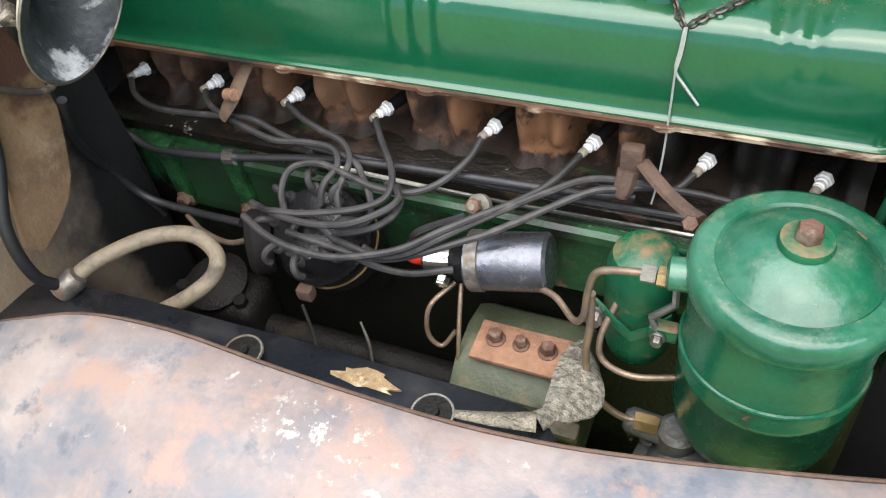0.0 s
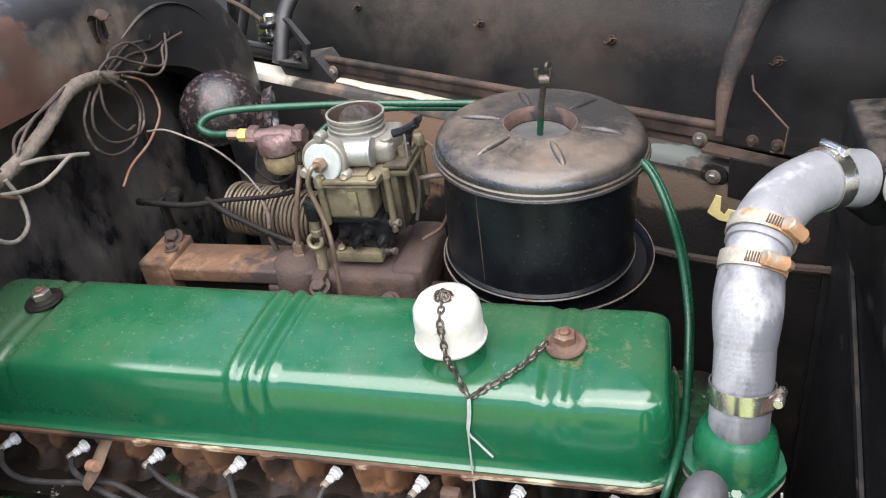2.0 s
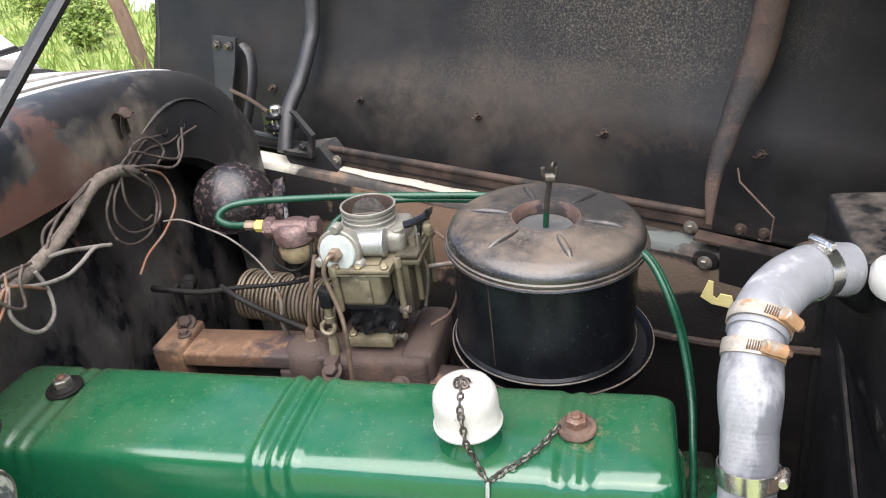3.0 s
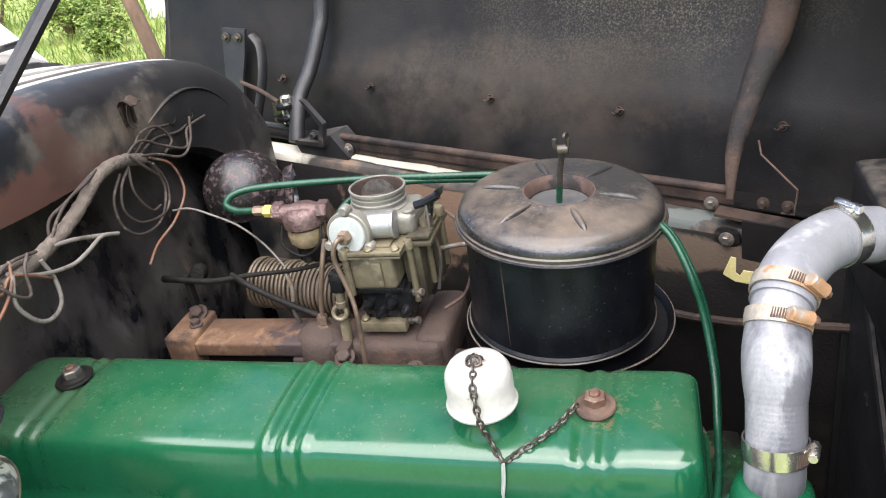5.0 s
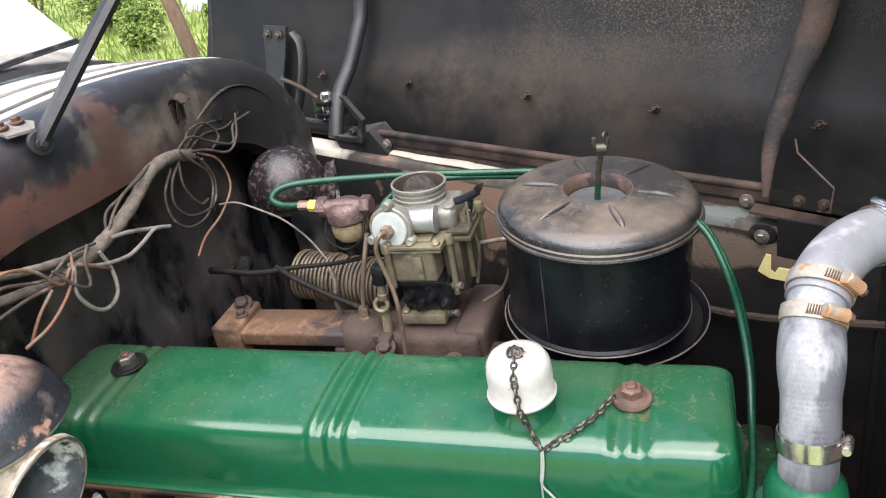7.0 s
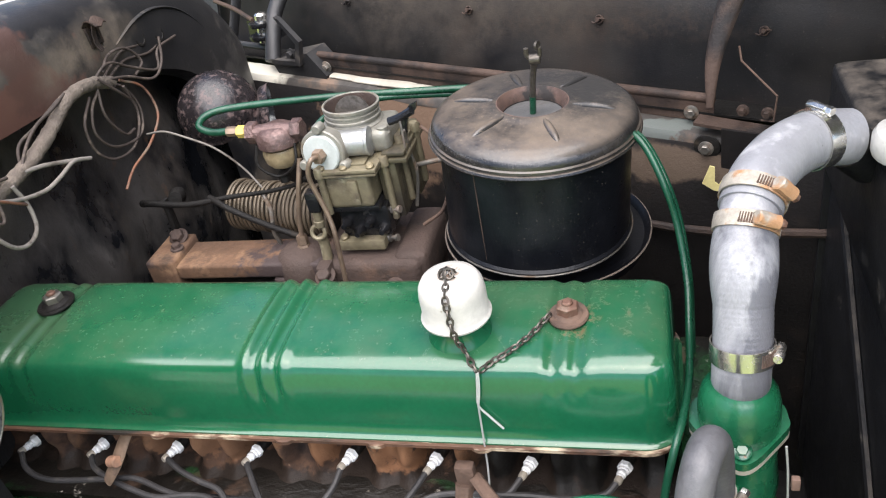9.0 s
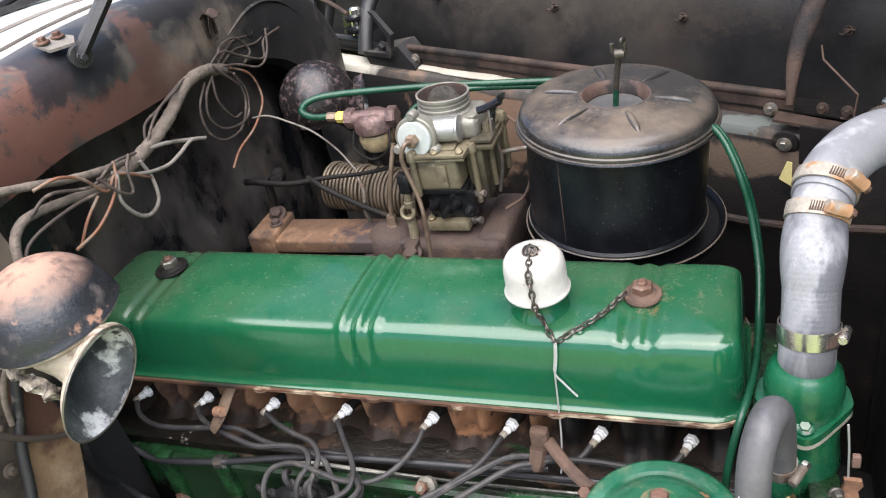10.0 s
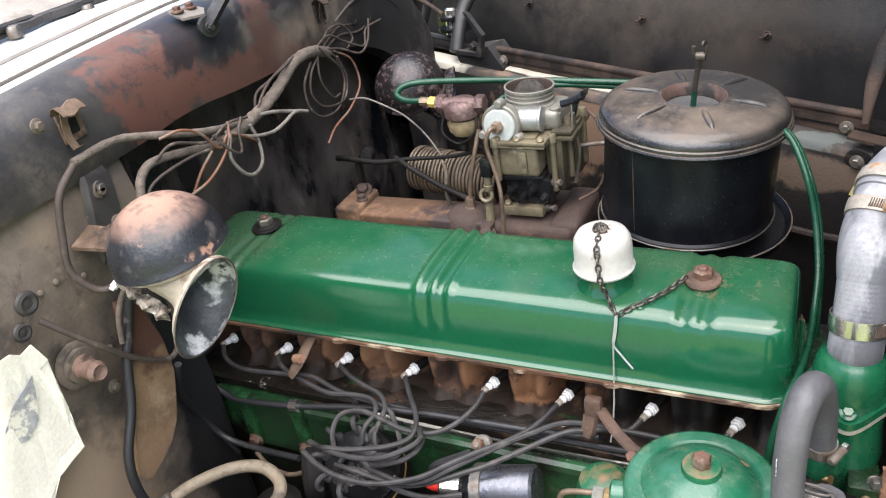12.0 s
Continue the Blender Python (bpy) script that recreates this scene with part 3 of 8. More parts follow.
M["ochre"] = surface("ochre_rust_patch", (0.34, 0.24, 0.13), 0.9, vary=0.4, scale=60, bump=0.8, layers=(((0.58, 0.50, 0.34), 60, 0.54, 0.64, 0.9, 0), ((0.12, 0.08, 0.05), 50, 0.58, 0.66, 0.9, 0)))
M["radiator"] = surface("black_radiator_paint", (0.013, 0.013, 0.014), 0.5, vary=0.35, scale=14, bump=0.2, spec=0.3, layers=(((0.10, 0.088, 0.076), 22, 0.63, 0.74, 0.9, 0),), up_dust=(((0.12, 0.10, 0.08), 0.40, 0.62, 0.9, 23.8),))
M["straw"] = surface("dry_straw", (0.19, 0.12, 0.058), 0.9, vary=0.3, scale=60)
M["grass"] = surface("grass", (0.20, 0.26, 0.060), 0.8, vary=0.35, scale=3, bump=0.0, layers=(((0.36, 0.34, 0.12), 2.2, 0.5, 0.7, 0.9, 0),))
M["leaf"] = surface("sunny_leaf", (0.17, 0.25, 0.045), 0.6, vary=0.35, scale=4, bump=0.0, layers=(((0.42, 0.42, 0.12), 3, 0.5, 0.7, 0.7, 0),))
M["bark"] = surface("brown_bark", (0.16, 0.10, 0.07), 0.9, vary=0.4, scale=12, bump=0.6, stretch=(1, 1, 0.25))
M["wall_far"] = surface("whitewashed_wall", (0.72, 0.72, 0.70), 0.8, vary=0.06, scale=2)
M["gasket"] = surface("oily_gasket_edge", (0.10, 0.050, 0.030), 0.55, vary=0.5, scale=40, bump=0.5, layers=(((0.42, 0.34, 0.24), 45, 0.56, 0.64, 0.4, 0), ((0.02, 0.015, 0.012), 25, 0.54, 0.62, 0.5, 0)), stretch=(0.35, 1, 1))
M["worn_strip"] = surface("worn_bright_strip", (0.035, 0.036, 0.03), 0.3, vary=0.4, scale=25, metal=0.2, layers=(((0.66, 0.63, 0.56), 40, 0.48, 0.56, 0.3, 0.4), ((0.02, 0.08, 0.03), 20, 0.58, 0.64, 0.4, 0)), stretch=(0.12, 1, 1))
M["glass"] = bpy.data.materials.new("windscreen_glass")
M["glass"].use_nodes = True
gb = M["glass"].node_tree.nodes["Principled BSDF"]
gb.inputs["Base Color"].default_value, gb.inputs["Roughness"].default_value = (0.86, 0.88, 0.88, 1), 0.06
gb.inputs["Transmission Weight"].default_value, gb.inputs["IOR"].default_value = 0.35, 1.5
M["bowl_glass"] = surface("amber_stained_glass", (0.24, 0.185, 0.11), 0.12, vary=0.4, scale=50, bump=0.0, layers=(((0.06, 0.04, 0.028), 40, 0.50, 0.62, 0.3, 0),))
M["rubber_seal"] = surface("perished_black_rubber", (0.03, 0.028, 0.027), 0.7, vary=0.4, scale=40, bump=0.5)
M["ink"] = surface("faded_white_print", (0.42, 0.42, 0.43), 0.6, vary=0.2, scale=80)

# ---------------------------------------------------------------- mesh tools


def thing(name, loc, label="", category="", group="", kind=""):
    return tagged(place(new(name), loc), label, category, group, kind)


def place(ob, loc):
    ob.location = loc
    ob["at"] = list(loc)
    return ob


def part(name, bm, mat, parent=None, label="", sharp=38.0):
    """Links bm, built in world metres, as one mesh under parent (which carries its world place in 'at')."""
    me = bpy.data.meshes.new(name)
    base = Vector(parent["at"]) if parent else Vector((0, 0, 0))
    bmesh.ops.transform(bm, matrix=Matrix.Translation(-base), verts=bm.verts)
    bmesh.ops.recalc_face_normals(bm, faces=bm.faces)
    for f in bm.faces:
        f.smooth = True
    bm.to_mesh(me)
    bm.free()
    me.set_sharp_from_angle(angle=radians(sharp))
    me.materials.append(M[mat])
    ob = new(name, me)
    ob["at"] = list(base)
    if parent:
        ob.parent = parent
    if label:
        tagged(ob, label)
    return ob


def mesh_thing(name, bm, mat, label, category, group="", kind="", sharp=38.0):
    ob = part(name, bm, mat, None, sharp=sharp)
    return tagged(ob, label, category, group, kind)


def frame_of(axis):
    """Two unit vectors across an axis."""
    a = Vector(axis).normalized()
    u = a.cross(Vector((0, 0, 1)) if abs(a.z) < 0.9 else Vector((1, 0, 0))).normalized()
    return a, u, a.cross(u)


def box(bm, x0, x1, y0, y1, z0, z1, bevel=0.0, seg=2, m=None):
    vs = [bm.verts.new((x, y, z)) for x in (x0, x1) for y in (y0, y1) for z in (z0, z1)]
    fs = [bm.faces.new([vs[i] for i in q]) for q in ((0, 1, 3, 2), (4, 6, 7, 5), (0, 4, 5, 1), (2, 3, 7, 6), (0, 2, 6, 4), (1, 5, 7, 3))]
    if bevel:
        es = list({e for f in fs for e in f.edges})
        r = bmesh.ops.bevel(bm, geom=es, offset=bevel, segments=seg, affect="EDGES", profile=0.6)
        vs = list({v for f in r["faces"] for v in f.verts})
    if m is not None:
        bmesh.ops.transform(bm, matrix=m, verts=vs)
    return bm


def rings(bm, loops, closed=True, cap0=True, cap1=True, around=True):
    """Skins a row of point loops."""
    rows = [[bm.verts.new(p) for p in loop] for loop in loops]
    n = len(rows[0])
    span = range(n) if around else range(n - 1)
    for a, b in zip(rows, rows[1:]):
        for i in span:
            bm.faces.new((a[i], a[(i + 1) % n], b[(i + 1) % n], b[i]))
    if around and cap0:
        bm.faces.new(list(reversed(rows[0])))
    if around and cap1:
        bm.faces.new(rows[-1])
    return bm


def lathe(bm, profile, origin, axis=(0, 0, 1), seg=32, cap0=True, cap1=True, squash=1.0, wob=0.0):
    """Turns (radius, height) pairs round an axis through origin."""
    a, u, v = frame_of(axis)
    o = Vector(origin)
    loops = []
    for r, h in profile:
        r = max(r, 1e-4)
        loops.append([o + a * h + (u * math.cos(2 * math.pi * i / seg) + v * math.sin(2 * math.pi * i / seg) * squash) * r * (1 + wob * noise.noise(Vector((i * 0.7, h * 30, r * 9)))) for i in range(seg)])
    return rings(bm, loops, cap0=cap0, cap1=cap1)


def spline(pts, step=6):
    """A smooth curve through control points."""
    p = [Vector(q) for q in pts]
    p = [p[0] * 2 - p[1]] + p + [p[-1] * 2 - p[-2]]
    out = []
    for i in range(1, len(p) - 2):
        for k in range(step):
            t = k / step
            a, b, c, d = p[i - 1], p[i], p[i + 1], p[i + 2]
            out.append(0.5 * (2 * b + (c - a) * t + (2 * a - 5 * b + 4 * c - d) * t * t + (3 * b - a - 3 * c + d) * t ** 3))
    out.append(p[-2])
    return out


def tube(bm, pts, r, seg=10, step=6, smooth=True, flat=1.0, caps=True):
    """A pipe along control points; r may be a function of the share of the way."""
    path = spline(pts, step) if smooth else [Vector(q) for q in pts]
    loops, up = [], None
    for i, q in enumerate(path):
        d = (path[min(i + 1, len(path) - 1)] - path[max(i - 1, 0)]).normalized()
        if up is None:
            up = frame_of(d)[1]
        up = (up - d * up.dot(d)).normalized()
        side = d.cross(up)
        rr = r(i / (len(path) - 1)) if callable(r) else r
        loops.append([q + (up * math.cos(2 * math.pi * k / seg) + side * math.sin(2 * math.pi * k / seg) * flat) * rr for k in range(seg)])
    return rings(bm, loops, cap0=caps, cap1=caps)


def hexa(bm, origin, axis, r, h):
    """A hexagon head with a chamfer."""
    return lathe(bm, [(r, 0), (r, h * 0.85), (r * 0.86, h)], origin, axis, seg=6)


def torus(bm, origin, axis, R, r, seg=28, sub=8):
    a, u, v = frame_of(axis)
    o = Vector(origin)
    rows = [[bm.verts.new(o + (u * math.cos(t) + v * math.sin(t)) * (R + r * math.cos(s)) + a * r * math.sin(s)) for s in [2 * math.pi * j / sub for j in range(sub)]] for t in [2 * math.pi * i / seg for i in range(seg)]]
    for i in range(seg):
        for j in range(sub):
            bm.faces.new((rows[i][j], rows[(i + 1) % seg][j], rows[(i + 1) % seg][(j + 1) % sub], rows[i][(j + 1) % sub]))
    return bm


def sheet(bm, pts_grid, thick, normal):
    """A panel from a grid of points, with thickness along normal."""
    n = Vector(normal).normalized() * thick
    top = [[bm.verts.new(p) for p in row] for row in pts_grid]
    bot = [[bm.verts.new(Vector(p) - n) for p in row] for row in pts_grid]
    R, C = len(top), len(top[0])
    for i in range(R - 1):
        for j in range(C - 1):
            bm.faces.new((top[i][j], top[i][j + 1], top[i + 1][j + 1], top[i + 1][j]))
            bm.faces.new((bot[i][j], bot[i + 1][j], bot[i + 1][j + 1], bot[i][j + 1]))
    edge = [(i, 0) for i in range(R)] + [(R - 1, j) for j in range(1, C)] + [(i, C - 1) for i in range(R - 2, -1, -1)] + [(0, j) for j in range(C - 2, 0, -1)]
    for (a, b), (c, d) in zip(edge, edge[1:] + edge[:1]):
        bm.faces.new((top[a][b], bot[a][b], bot[c][d], top[c][d]))
    return bm


def plate(bm, outline, off, bevel=0.0):
    """A flat outline given thickness by the vector off."""
    o = Vector(off)
    a = [bm.verts.new(p) for p in outline]
    b = [bm.verts.new(Vector(p) + o) for p in outline]
    n = len(a)
    bm.faces.new(list(reversed(a)))
    bm.faces.new(b)
    for i in range(n):
        bm.faces.new((a[i], a[(i + 1) % n], b[(i + 1) % n], b[i]))
    return bm


def B():
    return bmesh.new()


def bolt(parent, at, axis, r=0.007, h=0.006, mat="rusty_bolt", washer=0.0, name="bolt"):
    bm = B()
    if washer:
        lathe(bm, [(washer, 0), (washer, 0.0018), (washer * 0.9, 0.0024)], at, axis, 20)
    hexa(bm, Vector(at) + Vector(axis).normalized() * (0.002 if washer else 0), axis, r, h)
    return part(name, bm, mat, parent)

# ---------------------------------------------------------------- structure: ground and distance
bm = B()
N = 60
ground_grid = [[Vector((x, y, 0.0)) for y in [(-1 + 2 * j / N) ** 3 * 400 for j in range(N + 1)]] for x in [(-1 + 2 * i / N) ** 3 * 400 for i in range(N + 1)]]
for row in ground_grid:
    for p in row:
        p.z = 0.05 * noise.noise(p * 0.4) * min(1, max(0, (p.length - 2.5) / 4))
sheet(bm, ground_grid, 0.2, (0, 0, 1))
mesh_thing("ground", bm, "grass", "grassy yard lit by bright daylight", "ground", kind="structure")


def grass_blades():
    """Tufts of grass on the far bank."""
    rnd = random.Random(4)
    bm = B()
    for _ in range(9000):
        d, w = rnd.uniform(4.0, 16.0), rnd.gauss(0, 1.0)
        cx, cy = -0.60 * d + w * 0.22 * d, 0.80 * d + w * 0.17 * d
        h, a = rnd.uniform(0.05, 0.22), rnd.uniform(0, 6.28)
        s = rnd.uniform(0.004, 0.009)
        dx, dy = math.cos(a) * s, math.sin(a) * s
        lx, ly = rnd.uniform(-0.08, 0.08), rnd.uniform(-0.08, 0.08)
        v = [bm.verts.new(p) for p in ((cx - dx, cy - dy, -0.02), (cx + dx, cy + dy, -0.02), (cx + lx * 0.4 + dx * 0.7, cy + ly * 0.4 + dy * 0.7, h * 0.6), (cx + lx, cy + ly, h))]
        bm.faces.new((v[0], v[1], v[2]))
        bm.faces.new((v[0], v[2], v[3]))
    return mesh_thing("grass", bm, "leaf", "sunlit yellow-green grass of the yard", "grass", kind="stuff")


grass_blades()


def shrub(cx, cy, size, seed):
    rnd = random.Random(seed)
    t = thing("shrub", (cx, cy, 0), "leafy yellow-green shrub on the grass", "shrub", "shrubs at the yard's edge")
    bm = B()
    for k in range(6):
        a = rnd.uniform(0, 6.28)
        tip = (cx + math.cos(a) * size * 0.5, cy + math.sin(a) * size * 0.5, size * rnd.uniform(0.5, 0.9))
        tube(bm, [(cx, cy, 0), (cx + (tip[0] - cx) * 0.4, cy + (tip[1] - cy) * 0.4, tip[2] * 0.6), tip], lambda s: 0.02 * (1 - s) + 0.004, 6, 3)
    part("stem", bm, "bark", t)
    bm = B()
    for _ in range(2200):
        q = Vector((rnd.gauss(0, 1), rnd.gauss(0, 1), rnd.gauss(0, 1)))
        q = q.normalized() * rnd.uniform(0.35, 1.0) * (0.75 + 0.4 * noise.noise(q.normalized() * 2 + Vector((seed, 0, 0))))
        c = Vector((cx, cy, size * 0.5)) + Vector((q.x * size * 0.75, q.y * size * 0.75, q.z * size * 0.5))
        if c.z < 0.02:
            continue
        u = Vector((rnd.gauss(0, 1), rnd.gauss(0, 1), rnd.gauss(0, 0.6))).normalized()
        w = u.cross(Vector((rnd.gauss(0, 1), rnd.gauss(0, 1), rnd.gauss(0, 1)))).normalized()
        l = rnd.uniform(0.016, 0.034)
        bm.faces.new([bm.verts.new(c + d) for d in (-u * l, w * l * 0.45, u * l, -w * l * 0.45)])
    part("foliage", bm, "leaf", t)


for k, (sx, sy, ss) in enumerate(((-7.6, 9.6, 1.0), (-8.8, 9.2, 1.3), (-6.6, 7.9, 0.75), (-5.55, 7.2, 0.46), (-6.2, 7.9, 0.62), (-5.2, 6.6, 0.34), (-5.05, 7.9, 0.25), (-4.75, 7.6, 0.22))):
    shrub(sx, sy, ss, k + 3)


def yard_tree():
    t = thing("tree", (-3.92, 5.56, -0.30), "slim brown tree trunk in the grass", "tree")
    bm = B()
    tube(bm, [(-3.87, 5.55, -0.30), (-3.97, 5.56, 0.53), (-4.11, 5.62, 0.91), (-4.24, 5.67, 1.50), (-4.15, 5.72, 2.42)], lambda s: 0.072 - 0.042 * s, 12, 5)
    part("trunk", bm, "bark", t)
    for bx, by, bz, sx, sy, sz in ((-0.59, 0.25, 2.42, -4.19, 5.65, 1.25), (0.50, 0.34, 2.76, -4.22, 5.68, 1.84), (-0.34, -0.42, 2.93, -4.18, 5.71, 2.17), (0.17, 0.42, 3.18, -4.15, 5.72, 2.42)):
        bm = B()
        tube(bm, [(sx, sy, sz), (sx + bx * 0.4, sy + by * 0.4, sz + (bz - sz) * 0.6), (sx + bx, sy + by, bz)], lambda s: 0.03 * (1 - s) + 0.006, 8, 4)
        part("limb", bm, "bark", t)
    rnd = random.Random(9)
    bm = B()
    for _ in range(1800):
        q = Vector((rnd.gauss(0, 0.55), rnd.gauss(0, 0.55), rnd.gauss(0, 0.4)))
        if noise.noise(q * 2.2) < -0.12:
            continue
        c = Vector((-4.15, 5.72, 2.93)) + q
        u = Vector((rnd.gauss(0, 1), rnd.gauss(0, 1), rnd.gauss(0, 0.6))).normalized()
        w = u.cross(Vector((rnd.gauss(0, 1), rnd.gauss(0, 1), rnd.gauss(0, 1)))).normalized()
        bm.faces.new([bm.verts.new(c + d) for d in (-u * 0.05, w * 0.02, u * 0.05, -w * 0.02)])
    part("crown", bm, "leaf", t)


yard_tree()
bm = B()
box(bm, -5.95, -3.2, 8.6, 8.75, -0.2, 2.0)
mesh_thing("yard_wall", bm, "wall_far", "pale whitewashed wall beyond the grass", "wall", kind="structure")

# ---------------------------------------------------------------- car shell round the engine bay
CAR = (0, 0, 0)


def curve_grid(lower, upper, section, step=5):
    """A panel between two edge curves. section: pairs (share of the way up, offset along x)."""
    lo, hi = spline([(0, *p) for p in lower], step), spline([(0, *p) for p in upper], step)
    return [[Vector((dx, a.y + (b.y - a.y) * s, a.z + (b.z - a.z) * s)) for s, dx in section] for a, b in zip(lo, hi)]


firewall = thing("firewall", CAR, "dirty dark firewall with red primer patches and a deep recess", "firewall", kind="structure")
LOWER = ((-0.62, 1.21), (-0.30, 1.21), (-0.06, 1.208), (0.054, 1.212), (0.157, 1.202), (0.291, 1.191), (0.45, 1.160), (0.56, 1.105), (0.60, 1.03), (0.61, 0.90), (0.61, 0.60))
UPPER = ((-0.62, 1.285), (-0.30, 1.302), (-0.06, 1.314), (0.054, 1.318), (0.18, 1.320), (0.33, 1.310), (0.547, 1.272), (0.665, 1.220), (0.752, 1.12), (0.757, 1.03), (0.75, 0.60))
bm = B()
sheet(bm, curve_grid(LOWER, UPPER, ((0, -0.385), (0.04, -0.366), (0.3, -0.362), (0.6, -0.364), (0.78, -0.370), (0.88, -0.378), (0.94, -0.388), (0.975, -0.399), (0.993, -0.411), (1.0, -0.428))), 0.003, (1, 0, 0.3))
part("brow_panel", bm, "firewall_brow", firewall)
bm = B()
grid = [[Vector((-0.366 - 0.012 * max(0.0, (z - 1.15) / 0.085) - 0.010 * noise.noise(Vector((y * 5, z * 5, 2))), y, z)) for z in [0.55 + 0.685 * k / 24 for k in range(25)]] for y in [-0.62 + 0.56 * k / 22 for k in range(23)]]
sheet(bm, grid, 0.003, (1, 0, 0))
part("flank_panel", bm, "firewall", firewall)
bm = B()
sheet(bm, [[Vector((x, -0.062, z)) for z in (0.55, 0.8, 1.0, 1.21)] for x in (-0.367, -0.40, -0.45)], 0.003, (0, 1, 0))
part("recess_side", bm, "grime_and_shade", firewall)
bm = B()
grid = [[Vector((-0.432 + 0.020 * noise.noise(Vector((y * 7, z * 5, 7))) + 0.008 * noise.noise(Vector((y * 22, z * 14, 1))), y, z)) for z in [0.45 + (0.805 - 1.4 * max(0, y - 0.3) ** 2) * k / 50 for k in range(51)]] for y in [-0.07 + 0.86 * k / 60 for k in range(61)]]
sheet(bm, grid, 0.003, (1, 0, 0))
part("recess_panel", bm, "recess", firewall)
bm = B()
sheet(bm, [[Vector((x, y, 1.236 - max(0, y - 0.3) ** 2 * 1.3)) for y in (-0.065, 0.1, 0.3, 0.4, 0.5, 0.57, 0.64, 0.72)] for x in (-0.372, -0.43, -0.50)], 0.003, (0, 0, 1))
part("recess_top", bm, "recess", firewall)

# crease, a black line drawn for the seam groove, and pressed bead along the brow
bm = B()
tube(bm, [(-0.3735, -0.075, 1.268), (-0.3735, -0.034, 1.290), (-0.3735, 0.03, 1.297), (-0.3732, 0.085, 1.295), (-0.3725, 0.12, 1.287)], 0.0012, 6, 5)
part("crease", bm, "grime_and_shade", firewall, "black line drawing the brow's seam groove")
bm = B()
tube(bm, [(-0.368, 0.40, 1.222), (-0.366, 0.46, 1.236), (-0.367, 0.52, 1.232), (-0.369, 0.58, 1.205), (-0.370, 0.63, 1.150), (-0.371, 0.655, 1.08)], 0.0062, 10, 6, flat=0.35)
part("pressed_bead", bm, "firewall_brow", firewall)
for y, z in ((0.453, 1.211), (0.498, 1.201)):
    bm = B()
    torus(bm, (-0.3645, y, z), (1, 0, 0.2), 0.010, 0.0024, 20, 6)
    lathe(bm, [(0.0095, 0), (0.0095, 0.001)], (-0.3655, y, z), (1, 0, 0.2), 16)
    part("blanking_plug", bm, "grime_and_shade", firewall)

# fittings pressed onto the firewall
for (y, z, r) in ((-0.251, 1.141, 0.0125), (-0.268, 1.118, 0.010)):
    bm = B()
    torus(bm, (-0.350, y, z), (1, 0, 0), r * 0.7, r * 0.34, 24, 8)
    lathe(bm, [(r * 0.55, 0), (r * 0.5, 0.004), (0.001, 0.005)], (-0.352, y, z), (1, 0, 0), 20)
    part("grommet", bm, "firewall_brow", firewall)
bm = B()
lathe(bm, [(0.027, 0), (0.027, 0.003), (0.024, 0.005), (0.020, 0.005), (0.019, 0.009), (0.015, 0.010)], (-0.358, -0.228, 1.044), (1, 0, 0), 28, wob=0.04)
part("fitting_plate", bm, "firewall", firewall)
bm = B()
lathe(bm, [(0.0135, 0.004), (0.0132, 0.016), (0.0105, 0.018), (0.0105, 0.030), (0.0118, 0.034), (0.0085, 0.040), (0.005, 0.036)], (-0.358, -0.228, 1.044), (1, -0.1, 0), 16, wob=0.12)
part("bulkhead_fitting", bm, "fitting_pink", firewall, "broken pinkish brown fitting stub")
for y, z in ((-0.118, 1.196), (-0.112, 1.155), (-0.285, 1.245), (-0.155, 1.287), (-0.33, 1.10), (-0.20, 0.99)):
    bolt(firewall, (-0.358, y, z), (1, 0, 0), 0.005, 0.005, "firewall", 0.008)
bm = B()
loops = [[(-0.366, y0, z), (-0.366 + d, y0 + 0.004, z), (-0.366 + d, y1 - 0.004, z), (-0.366, y1, z)] for y0, y1, d, z in ((-0.148, -0.105, 0.004, 1.118), (-0.148, -0.102, 0.008, 1.126), (-0.140, -0.096, 0.009, 1.175), (-0.132, -0.092, 0.008, 1.208), (-0.128, -0.094, 0.003, 1.216))]
rings(bm, loops, around=True)
part("cover_plate", bm, "firewall_brow", firewall)
for y, z in ((-0.117, 1.200), (-0.124, 1.150)):
    bolt(firewall, (-0.358, y, z), (1, 0, 0), 0.0050, 0.005, "steel", 0.0075)

